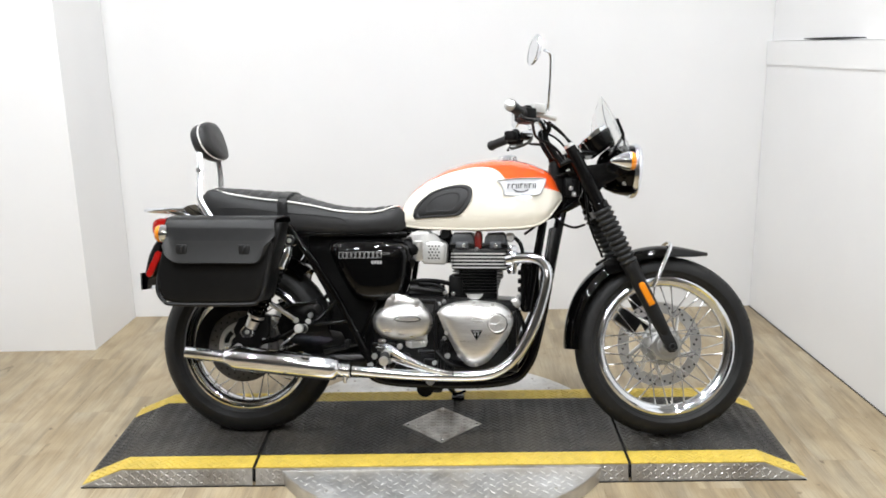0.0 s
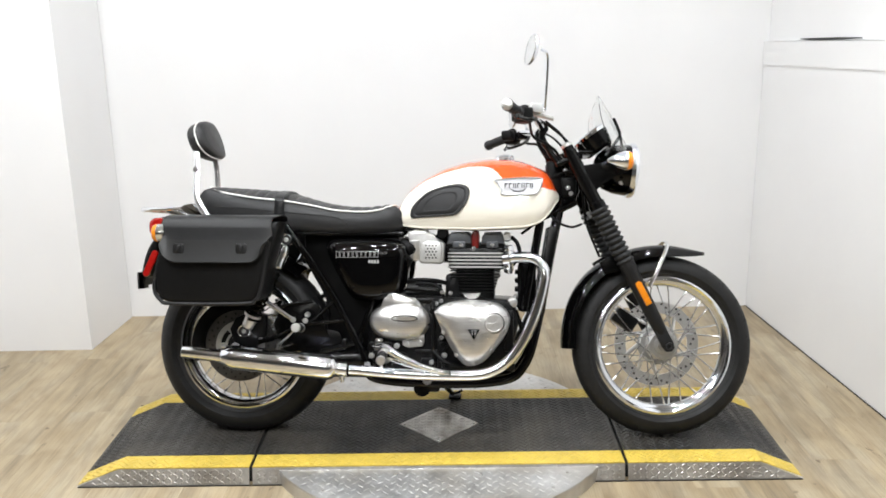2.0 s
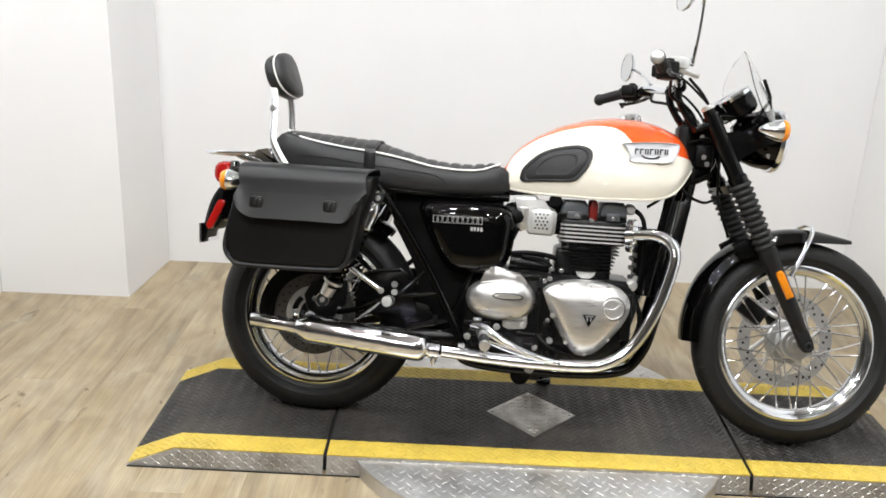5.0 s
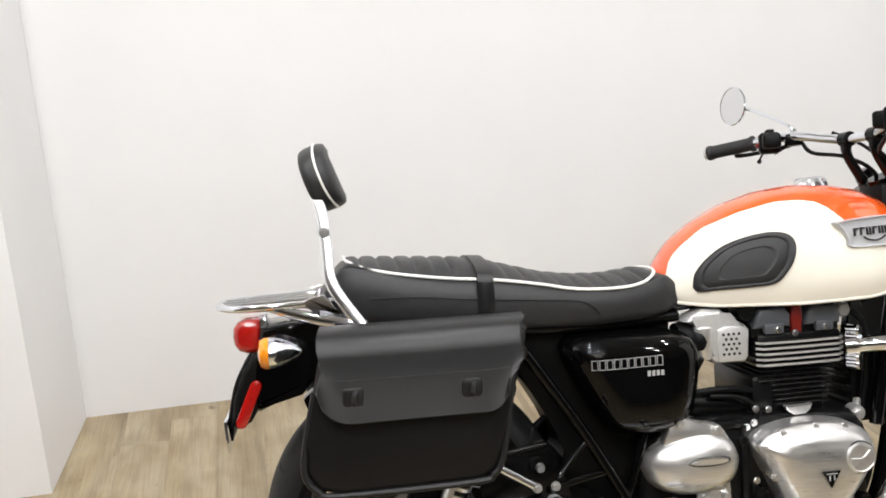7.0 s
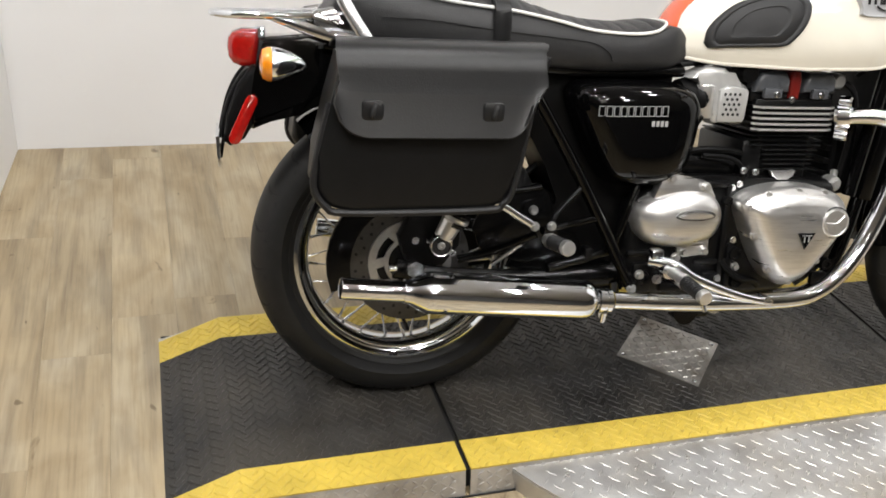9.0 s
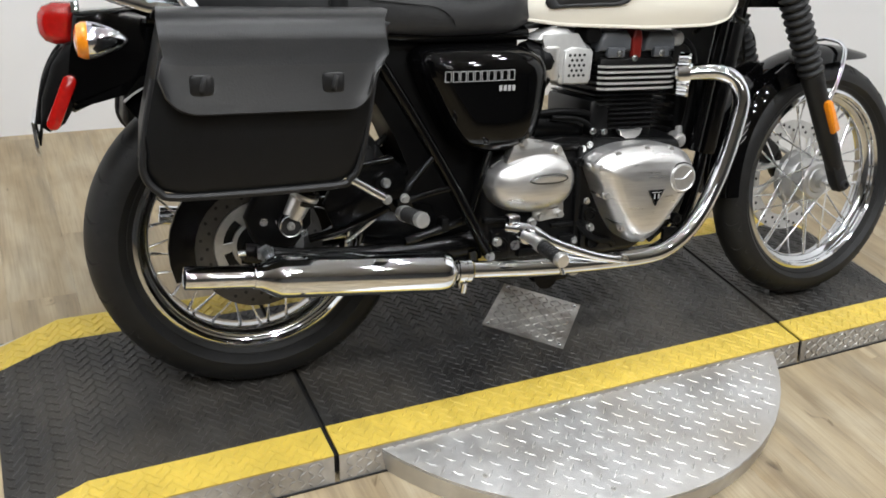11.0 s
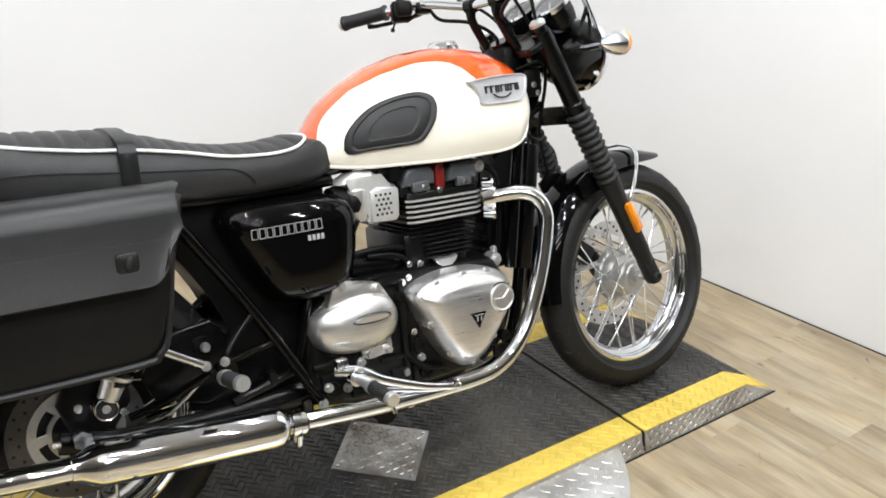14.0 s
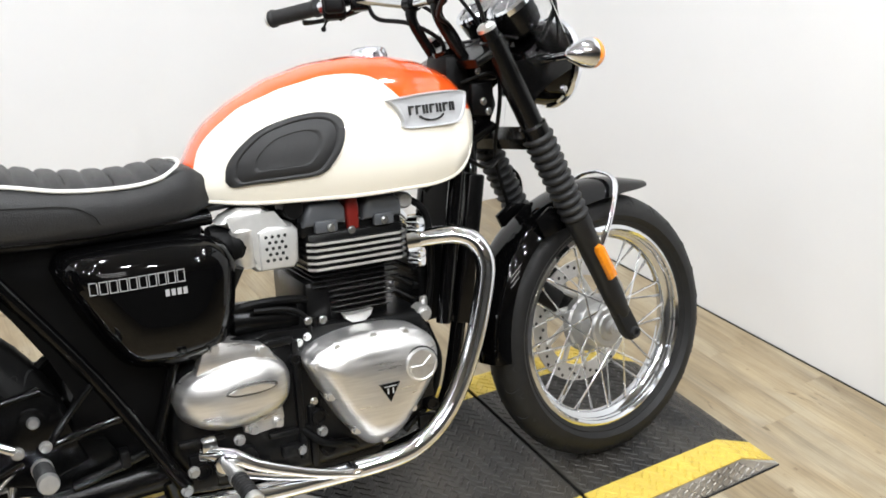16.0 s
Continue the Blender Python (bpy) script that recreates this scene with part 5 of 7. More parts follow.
def tank_skin(x0, x1, rows_fn, n=90):
    bm = bmesh.new()
    grid = []
    for i in range(n + 1):
        x = x0 + (x1 - x0) * i / n
        grid.append([bm.verts.new((x, -tank_half(x, u), u)) for u in rows_fn(x)])
    for a, b in zip(grid, grid[1:]):
        for k in range(len(a) - 1):
            try:
                bm.faces.new((a[k], a[k + 1], b[k + 1], b[k]))
            except ValueError:
                pass
    t = bm.copy()
    bmesh.ops.transform(t, matrix=Matrix.Diagonal((1, -1, 1, 1)), verts=t.verts)
    merge(bm, t)
    bmesh.ops.remove_doubles(bm, verts=bm.verts, dist=0.0003)
    return bm


def line_u(x):
    lo, hi = smooth_at(x, TANK_LOW), smooth_at(x, TANK_TOP)
    return min(max(smooth_at(x, TANK_LINE), lo + 0.0005), hi - 0.002)


def side_rows(x):
    lo, b = smooth_at(x, TANK_LOW), line_u(x)
    return [lo + (b - lo) * k / 18 for k in range(19)]


def top_rows(x):
    hi, b = smooth_at(x, TANK_TOP), line_u(x)
    return [hi - (hi - b) * (1 - k / 16) ** 2 for k in range(17)]


tank = part("fuel_tank", tank_skin(0.521, 1.089, top_rows), ORANGE, bike, "glossy two-tone orange and cream fuel tank", angle=60)
part("side_panel", tank_skin(0.521, 1.089, side_rows), CREAM, tank, "glossy cream tank side", angle=60)
bm = bmesh.new()
for s in (-1, 1):
    tube(bm, [(x, s * (tank_half(x, smooth_at(x, TANK_LOW)) - 0.001), smooth_at(x, TANK_LOW) + 0.001) for x in np.linspace(0.53, 1.085, 24)], 0.0042, 8, 2)
part("bottom_seam", bm, CREAM, tank, "cream rolled seam")
bm = bmesh.new()
loft(bm, [[(x, -tank_half(x, smooth_at(x, TANK_LOW)) * 0.97, smooth_at(x, TANK_LOW) + 0.002), (x, tank_half(x, smooth_at(x, TANK_LOW)) * 0.97, smooth_at(x, TANK_LOW) + 0.002)] for x in np.linspace(0.53, 1.08, 12)], closed=False, caps=False)
part("tank_floor", bm, SATIN, tank)


def on_tank(outline, levels, centre, steps=5, flatten=0.0, level=0.0):
    """A plate that follows the tank's side: rings of the outline at shrinking sizes and given heights."""
    bm = bmesh.new()
    loop = smooth_path([Vector((x, 0, z)) for x, z in outline + [outline[0]]], steps)[:-1]
    rings = []
    for f, h in levels:
        ring = []
        for v in loop:
            x, z = centre[0] + (v.x - centre[0]) * f, centre[1] + (v.z - centre[1]) * f
            half = tank_half(x, z)
            ring.append((x, -(half + (level - half) * flatten + h), z))
        rings.append(ring)
    loft(bm, rings)
    return bm


PAD = [(0.577, 0.762), (0.583, 0.790), (0.606, 0.818), (0.642, 0.845), (0.690, 0.862), (0.745, 0.870), (0.776, 0.862), (0.785, 0.842), (0.778, 0.812), (0.760, 0.784), (0.735, 0.763), (0.68, 0.758), (0.62, 0.755), (0.588, 0.752)]
pad = part("knee_pad", on_tank(PAD, [(1.0, -0.002), (1.0, 0.003), (0.98, 0.0065), (0.90, 0.0075), (0.86, 0.0065), (0.83, 0.0045), (0.80, 0.0055), (0.60, 0.006), (0.56, 0.0062), (0.53, 0.0042), (0.50, 0.004), (0.2, 0.0042)], (0.685, 0.806)), PADRUBBER, tank, "black moulded rubber knee pad", angle=40)
mirrored(pad, tank)
BADGE = [(0.866, 0.881), (0.880, 0.884), (0.935, 0.889), (0.990, 0.891), (1.030, 0.888), (1.030, 0.872), (1.022, 0.850), (1.006, 0.833), (0.950, 0.829), (0.893, 0.830), (0.889, 0.845), (0.879, 0.868)]
bd = part("tank_badge", on_tank(BADGE, [(1.0, -0.020), (1.0, 0.004), (0.97, 0.007), (0.93, 0.0065), (0.90, 0.004), (0.86, 0.0035), (0.3, 0.004)], (0.948, 0.861), 3, 0.6, 0.160), BADGEMETAL, tank, "satin chrome tank badge", angle=30)
mirrored(bd, tank)
bm = bmesh.new()
for i in range(7):
    x = 0.903 + i * 0.0142
    z0, z1 = 0.853 + 0.0004 * i, 0.869 + 0.0004 * i
    if i in (0, 1, 3, 5):
        marks = ((x, x + 0.0032, z0, z1), (x, x + 0.0100, z1 - 0.0036, z1))
    else:
        marks = ((x, x + 0.0032, z0, z1), (x + 0.0068, x + 0.0100, z0, z1))
    for a0, a1, b0, b1 in marks:
        t = bmesh.new()
        box(t, a0, a1, -0.0078, 0.0, b0, b1)
        for v in t.verts:
            v.co.y -= tank_half(v.co.x, v.co.z) * 0.4 + 0.160 * 0.6
        merge(bm, t)
arc = []
for k in range(9):
    a = math.pi * (1.15 + 0.7 * k / 8)
    x, z = 0.948 + 0.028 * math.cos(a), 0.858 + 0.016 * math.sin(a)
    arc.append((x, -(tank_half(x, z) * 0.4 + 0.160 * 0.6 + 0.0070), z))
tube(bm, arc, 0.0018, 6, 2)
mk = part("badge_mark", bm, LINER, tank, "plain dark relief marks")
mk["kind"] = "stuff"
mirrored(mk, tank)["kind"] = "stuff"
CAPX = 0.900
bm = bmesh.new()
turned(bm, [(0.0, 0.013), (0.020, 0.0125), (0.029, 0.010), (0.034, 0.005), (0.0355, 0.0), (0.037, -0.004), (0.037, -0.02), (0.0, -0.02)], Matrix.Translation((CAPX, -0.004, 0.966)) @ Matrix.Rotation(radians(-3), 4, "Y"), 36)
part("filler_cap", bm, CHROME, tank, "chrome filler cap")

# ---- seat ----
SEAT_TOP = [(-0.15, 0.857), (-0.06, 0.853), (0.05, 0.846), (0.13, 0.839), (0.20, 0.819), (0.28, 0.797), (0.35, 0.787), (0.42, 0.785), (0.50, 0.795), (0.53, 0.795)]
SEAT_WIDE = [(-0.20, 0.095), (-0.14, 0.112), (-0.05, 0.128), (0.10, 0.138), (0.22, 0.136), (0.35, 0.128), (0.45, 0.114), (0.52, 0.095), (0.555, 0.075)]
SEAT_LOW = [(-0.20, 0.760), (-0.12, 0.740), (0.0, 0.726), (0.15, 0.708), (0.35, 0.697), (0.50, 0.702), (0.555, 0.720)]
SEAT_EDGE = [(-0.205, 0.775), (-0.185, 0.812), (-0.155, 0.852), (-0.14, 0.856), (-0.10, 0.846), (-0.05, 0.834), (0.05, 0.819), (0.15, 0.809), (0.24, 0.794), (0.32, 0.778), (0.41, 0.772), (0.47, 0.778), (0.515, 0.792), (0.54, 0.785), (0.558, 0.755)]
secs = []
for x in np.linspace(-0.203, 0.556, 60):
    w, lo, e = smooth_at(x, SEAT_WIDE), smooth_at(x, SEAT_LOW), smooth_at(x, SEAT_EDGE)
    e = max(e, lo + 0.012)
    half = [(0.0, lo), (w * 0.80, lo), (w * 0.95, lo + 0.006), (w, lo + 0.022 * min(1, (e - lo) / 0.05)), (w * 1.01, lo + (e - lo) * 0.55), (w * 0.975, e - 0.004), (w * 0.92, e + 0.001), (w * 0.55, e + 0.003), (0.0, e + 0.004)]
    secs.append([(x, -d, z) for d, z in half] + [(x, d, z) for d, z in half[-2:0:-1]])
bm = bmesh.new()
loft(bm, secs)
seat = part("seat", bm, VINYL, bike, "long black ribbed vinyl seat with white piping", angle=60)
secs = []
for x in np.linspace(-0.148, 0.513, 190):
    w, e, c = smooth_at(x, SEAT_WIDE) * 0.955, smooth_at(x, SEAT_EDGE), smooth_at(x, SEAT_TOP)
    end = min(1.0, (x + 0.150) / 0.035, (0.516 - x) / 0.035)
    end = math.sqrt(max(0.0, 1 - (1 - end) ** 2))
    ph = ((x + 0.15) / 0.0365) % 1.0
    rib = 0.0085 * (1 - (2 * ph - 1) ** 4) - 0.004
    ring = []
    for k in range(-10, 11):
        f = k / 10
        lift = (max(0.003, c - e) + 0.004) * (1 - abs(f) ** 2.6) + rib * (1 - abs(f) ** 5)
        ring.append((x, f * w * (0.55 + 0.45 * end), e + 0.002 + lift * end))
    secs.append(ring)
bm = bmesh.new()
loft(bm, secs, closed=False, caps=False)
part("cushion", bm, VINYL, seat, "ribbed black cushion top", angle=70)
bm = bmesh.new()
side = [(-0.146, -0.02, 0.866), (-0.140, -0.070, 0.862), (-0.110, -0.102, 0.850), (-0.05, -0.123, 0.836), (0.05, -0.133, 0.821), (0.15, -0.135, 0.811), (0.24, -0.132, 0.796), (0.32, -0.127, 0.780), (0.41, -0.117, 0.775), (0.465, -0.106, 0.781), (0.500, -0.075, 0.794), (0.514, -0.03, 0.800)]
loop = side + [(x, -y, z) for x, y, z in side[::-1]]
tube(bm, loop + [loop[0]], 0.0034, 8, 5)
part("piping", bm, PIPING, seat, "white piping")
bm = bmesh.new()
over = [(-0.1425, 0.735), (-0.1455, 0.765), (-0.1465, 0.795), (-0.1435, 0.816), (-0.133, 0.828), (-0.100, 0.840), (-0.050, 0.850), (0.0, 0.853)]
over += [(-y, z) for y, z in over[-2::-1]]
ring = [(0.128, p.y, p.z) for p in smooth_path([Vector((0, y, z)) for y, z in over], 4)]
secs = [[(x - 0.017, y * 0.985, z - 0.003) for x, y, z in ring], [(x - 0.0155, y, z + 0.001) for x, y, z in ring], [(x + 0.0155, y, z - 0.001) for x, y, z in ring], [(x + 0.017, y * 0.985, z - 0.006) for x, y, z in ring]]
loft(bm, secs, closed=False, caps=False)
part("strap", bm, LEATHER, seat, "black passenger strap", angle=60)
bm = bmesh.new()
for s in (-1, 1):
    tube(bm, [(-0.10, s * 0.1275, 0.790), (0.0, s * 0.137, 0.787), (0.10, s * 0.1405, 0.776), (0.24, s * 0.138, 0.764), (0.32, s * 0.1335, 0.756), (0.355, s * 0.131, 0.738), (0.365, s * 0.1285, 0.722)], 0.0013, 6, 5)
part("stitching", bm, LINER, seat)

# ---- side covers ----
SC = [(0.282, 0.655), (0.292, 0.674), (0.325, 0.684), (0.420, 0.685), (0.510, 0.680), (0.558, 0.667), (0.578, 0.635), (0.576, 0.590), (0.566, 0.530), (0.545, 0.488), (0.505, 0.466), (0.440, 0.462), (0.385, 0.472), (0.355, 0.505), (0.322, 0.562), (0.294, 0.620)]
bm = bmesh.new()
slab(bm, SC, -0.100, -0.080, 0.003, 1, 3)
loop = smooth_path([Vector((x, 0, z)) for x, z in SC + [SC[0]]], 4)[:-1]
cx, cz = 0.435, 0.592
rings = []
for k in range(15):
    s = k / 15
    h = 0.070 * (1 - (1 - s) ** 4.5) ** (1 / 1.9)
    rings.append([(cx + (v.x - cx) * (1 - s), -(0.0995 + h), cz + (v.z - cz) * (1 - s)) for v in loop])
loft(bm, rings)
sc = part("side_cover", bm, GLOSSBLACK, bike, "gloss black side cover with silver lettering strip", angle=70)
mirrored(sc)


def cover_d(x, z):
    """How far the cover stands out at a place."""
    b = Vector((x - cx, z - cz))
    a = max((Vector((v.x - cx, v.z - cz)) for v in loop), key=lambda q: q.normalized().dot(b.normalized()))
    s = max(0.0, 1 - b.length / a.length)
    return 0.0995 + 0.070 * (1 - (1 - s) ** 4.5) ** (1 / 1.9)


bm = bmesh.new()


def cover_bar(x0, x1, z0, z1):
    y = -(cover_d((x0 + x1) / 2, (z0 + z1) / 2) + 0.0010)
    box(bm, x0, x1, y, y + 0.004, z0, z1)


def outline_mark(x, z, w, h):
    """An upright hollow block."""
    t = 0.0012
    for a0, a1, b0, b1 in ((0, w, 0, t), (0, w, h - t, h), (0, t, t, h - t), (w - t, w, t, h - t)):
        cover_bar(x + a0, x + a1, z + b0, z + b1)


for i in range(10):
    outline_mark(0.331 + i * 0.0149, 0.617 + 0.0002 * i, 0.0126, 0.0205)
for i in range(4):
    x = 0.444 + i * 0.0095
    cover_bar(x, x + 0.0066, 0.5985, 0.6095)
part("cover_lettering", bm, SILVERLINE, sc, "silver outlined marks", smooth=False)["kind"] = "stuff"


# ---- saddlebags ----
def bag_taper(bm):
    """The bag narrows from its back to its outer face at the front end."""
    for v in bm.verts:
        f = max(0.0, min(1.0, (v.co.x - 0.05) / 0.10)) * max(0.0, min(1.0, (-v.co.y - 0.285) / 0.045))
        v.co.x -= 0.016 * f


def saddlebag():
    body_out = [(-0.198, 0.735), (0.150, 0.738), (0.154, 0.70), (0.140, 0.600), (0.120, 0.506), (0.100, 0.479), (0.064, 0.468), (-0.180, 0.466), (-0.222, 0.478), (-0.243, 0.512), (-0.236, 0.570), (-0.215, 0.660)]
    bm = bmesh.new()
    slab(bm, body_out, -0.318, -0.185, 0.016, 3)
    # gusset sagging towards the front
    slab(bm, [(0.110, 0.738), (0.177, 0.737), (0.167, 0.690), (0.146, 0.617), (0.102, 0.490), (0.06, 0.50), (0.09, 0.62)], -0.306, -0.226, 0.014, 3)
    for v in bm.verts:
        n = noise.noise(v.co * 9.0)
        v.co.y += 0.004 * n - 0.010 * math.sin(max(0, min(1, (v.co.z - 0.46) / 0.3)) * math.pi) * (1 if v.co.y < -0.28 else 0)
    bag_taper(bm)
    body = part("saddlebag", bm, BAGBODY, bike, "black leather saddlebag with a buckled flap", angle=50)
    bm = bmesh.new()
    edge = [(-0.216, 0.655), (-0.236, 0.570), (-0.243, 0.512), (-0.222, 0.478), (-0.180, 0.466), (0.064, 0.468), (0.100, 0.479), (0.120, 0.506), (0.140, 0.600), (0.151, 0.67)]
    tube(bm, [(x, -0.3165, z) for x, z in edge], 0.0066, 8, 4)
    bag_taper(bm)
    part("edge_binding", bm, BINDING, body, "rolled leather edge")
    # flap: folded over the top and down the front
    bm = bmesh.new()
    path = [(0.190, 0.742), (0.212, 0.755), (0.245, 0.760), (0.285, 0.758), (0.316, 0.750), (0.331, 0.734), (0.335, 0.712), (0.336, 0.69)]
    n = 40
    top = []
    for i in range(n + 1):
        f = i / n
        x = -0.205 + 0.376 * f
        low = 0.6035
        e = min(f, 1 - f) / 0.16
        drop = low if e >= 1 else low + 0.056 * (1 - math.sqrt(max(0.0, 1 - (1 - e) ** 2)))
        col = [(x + 0.004 * math.sin(k), -d, z) for k, (d, z) in enumerate(path)]
        for q in range(1, 7):
            z = 0.69 + (drop - 0.69) * q / 6
            col.append((x - 0.008 * q / 6 * (1 if f < 0.5 else 0.6) - 0.026 * max(0.0, f - 0.6) / 0.4 * q / 6, -(0.3375 + 0.014 * (q / 6) ** 1.3), z))
        top.append(col)
    loft(bm, top, closed=False, caps=False)
    bmesh.ops.solidify(bm, geom=bm.faces[:], thickness=0.004)
    bag_taper(bm)
    part("flap", bm, LEATHER, body, "black leather flap", angle=50)
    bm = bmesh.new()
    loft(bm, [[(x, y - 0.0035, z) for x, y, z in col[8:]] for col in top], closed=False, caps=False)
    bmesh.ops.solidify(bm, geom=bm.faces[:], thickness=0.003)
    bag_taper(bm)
    # lower flap wears the lightened copy, so its sheen is in the material
    part("flap_panel", bm, LITLEATHER, body, "black leather lower flap, lightened for its sheen", angle=50)
    bm = bmesh.new()
    tube(bm, [top[i][-1] for i in range(0, n + 1, 2)], 0.0026, 6, 2)
    bag_taper(bm)
    part("flap_binding", bm, BINDING, body)
    for x in (-0.150, 0.058):
        bm = bmesh.new()
        rim = []
        for cx0, cz0, a0 in ((0.011, 0.009, 0), (-0.011, 0.009, 90), (-0.011, -0.009, 180), (0.011, -0.009, 270)):
            rim += [(x + cx0 + 0.007 * math.cos(radians(a0 + q)), 0.647 + cz0 + 0.007 * math.sin(radians(a0 + q))) for q in (0, 30, 60, 90)]
        slab(bm, rim, -0.3505, -0.338, 0.0018, 2)
        buckle = part("buckle", bm, LITLEATHER, body, "square buckle in the lightened flap leather")
        bm = bmesh.new()
        tube(bm, [(x + 0.004, -0.3505, 0.656), (x + 0.002, -0.3552, 0.653), (x, -0.3560, 0.646), (x - 0.001, -0.3550, 0.640), (x, -0.3505, 0.636)], 0.0045, 8, 4)
        part("hook", bm, LINER, buckle, "black hook")
    return body


bag = saddlebag()
bag2 = mirrored(bag)
for ch in bag.children:
    o = mirrored(ch, bag2)
    for sub in ch.children:
        mirrored(sub, o)

# ---- tail ----
bm = bmesh.new()
secs = []
for k in range(25):
    a = radians(50 + k * 3.3)
    r = 0.352
    c = Vector((RW.x + r * math.cos(a), 0, RW.z + r * math.sin(a)))
    out = Vector((math.cos(a), 0, math.sin(a)))
    ring = []
    for j in range(-6, 7):
        f = j / 6
        ring.append(c + Vector((0, f * 0.088, 0)) - out * (0.035 * abs(f) ** 3))
    secs.append(ring)
loft(bm, secs, closed=False, caps=False)
bmesh.ops.solidify(bm, geom=bm.faces[:], thickness=0.003)
part("rear_mudguard", bm, GLOSSBLACK, bike, "gloss black rear mudguard", angle=50)
bm = bmesh.new()
slab(bm, [(-0.322, 0.742), (-0.22, 0.748), (-0.10, 0.752), (-0.02, 0.720), (-0.06, 0.690), (-0.15, 0.655), (-0.22, 0.632), (-0.254, 0.617), (-0.296, 0.588), (-0.333, 0.570), (-0.346, 0.578), (-0.338, 0.630), (-0.330, 0.680)], -0.078, 0.078, 0.018, 3)
part("tail_unit", bm, GLOSSBLACK, bike, "gloss black tail cowl")
bm = bmesh.new()
slab(bm, [(-0.320, 0.757), (-0.352, 0.757), (-0.368, 0.751), (-0.377, 0.739), (-0.379, 0.722), (-0.377, 0.705), (-0.368, 0.692), (-0.352, 0.686), (-0.320, 0.686)], -0.052, 0.052, 0.016, 4)
lamp = part("tail_lamp", bm, REDLENS, bike, "red tail lamp")
bm = bmesh.new()
slab(bm, [(-0.309, 0.760), (-0.323, 0.759), (-0.323, 0.683), (-0.309, 0.682)], -0.055, 0.055, 0.003, 2)
part("lamp_base", bm, CHROME, lamp, "chrome lamp base")


def indicator(p, forward, parent, stem_to, steer=False):
    """A chrome teardrop with an amber lens; forward: +1 lens towards the front, -1 towards the rear."""
    m = Matrix.Translation(p) @ Matrix.Rotation(radians(90 * forward), 4, "Y")
    bm = bmesh.new()
    turned(bm, [(0.0, -0.056), (0.006, -0.053), (0.014, -0.042), (0.022, -0.026), (0.0285, -0.008), (0.031, 0.004), (0.031, 0.010), (0.029, 0.010), (0.0, 0.006)], m, 30)
    rod(bm, Vector(p) + Vector((-0.030 * forward, 0, 0)), stem_to, 0.0075)
    make = fpart if steer else part
    ob = make("indicator", bm, CHROME, parent, "chrome bullet indicator")
    bm = bmesh.new()
    turned(bm, [(0.0305, 0.008), (0.0312, 0.012), (0.0305, 0.019), (0.026, 0.027), (0.014, 0.031), (0.0, 0.032)], m, 30)
    make("lens", bm, AMBER, ob, "amber lens")
    return ob


indicator((-0.292, -0.138, 0.700), -1, bike, (-0.245, -0.06, 0.70))
indicator((-0.292, 0.138, 0.700), -1, bike, (-0.245, 0.06, 0.70))
bm = bmesh.new()
for y in (-0.052, 0.052):
    tube(bm, [(-0.315, y, 0.672), (-0.337, y, 0.678), (-0.356, y, 0.660), (-0.375, y, 0.623), (-0.386, y, 0.585), (-0.393, y, 0.552)], [0.007, 0.008, 0.008, 0.007, 0.006], 10, 4)
slab(bm, [(-0.352, 0.655), (-0.346, 0.650), (-0.379, 0.590), (-0.392, 0.512), (-0.397, 0.512), (-0.384, 0.592)], -0.050, 0.050, 0.001)
slab(bm, [(-0.300, 0.700), (-0.336, 0.690), (-0.362, 0.655), (-0.384, 0.596), (-0.390, 0.548), (-0.376, 0.538), (-0.350, 0.552), (-0.322, 0.600), (-0.300, 0.640)], -0.076, 0.076, 0.012, 3)
part("plate_holder", bm, PLASTIC, bike, "black curved number plate holder")
bm = bmesh.new()
slab(bm, [(-0.404, 0.560), (-0.398, 0.560), (-0.394, 0.500), (-0.400, 0.500)], -0.085, 0.085, 0.001)
part("plate_edge", bm, CHROME, bike, "bright plate edge")
for s in (-1, 1):
    bm = bmesh.new()
    a, b = Vector((-0.3365, 0, 0.627)), Vector((-0.3685, 0, 0.556))
    ax, nn = (b - a).normalized(), Vector((0.912, 0, -0.41))
    rim = [a + nn * (0.0118 * math.cos(q)) - ax * (0.0118 * math.sin(q)) for q in np.linspace(0, math.pi, 7)] + [b - nn * (0.0118 * math.cos(q)) + ax * (0.0118 * math.sin(q)) for q in np.linspace(0, math.pi, 7)]
    slab(bm, [(v.x, v.z) for v in rim], s * 0.084 - 0.007, s * 0.084 + 0.007, 0.003, 2)
    part("side_reflector", bm, REDLENS, bike, "red side reflector")
# luggage rack
bm = bmesh.new()
loop = [(-0.155, -0.105, 0.792), (-0.25, -0.100, 0.785), (-0.36, -0.085, 0.783), (-0.400, -0.045, 0.784), (-0.404, 0.0, 0.784), (-0.400, 0.045, 0.784), (-0.36, 0.085, 0.783), (-0.25, 0.100, 0.785), (-0.155, 0.105, 0.792)]
tube(bm, loop, 0.0075, 12, 6)
for y in (-0.045, 0.0, 0.045):
    tube(bm, [(-0.400, y, 0.784), (-0.30, y, 0.786), (-0.17, y, 0.790)], 0.006, 10, 4)
tube(bm, [(-0.20, -0.103, 0.788), (-0.20, 0.0, 0.790), (-0.20, 0.103, 0.788)], 0.006, 10, 4)
for s in (-1, 1):
    tube(bm, [(-0.30, s * 0.095, 0.783), (-0.24, s * 0.105, 0.765), (-0.18, s * 0.118, 0.750), (-0.11, s * 0.130, 0.740)], [0.008, 0.011, 0.012, 0.010], 12, 5, flat=(0.5, 1.0))
part("luggage_rack", bm, CHROME, bike, "chrome tubular luggage rack")
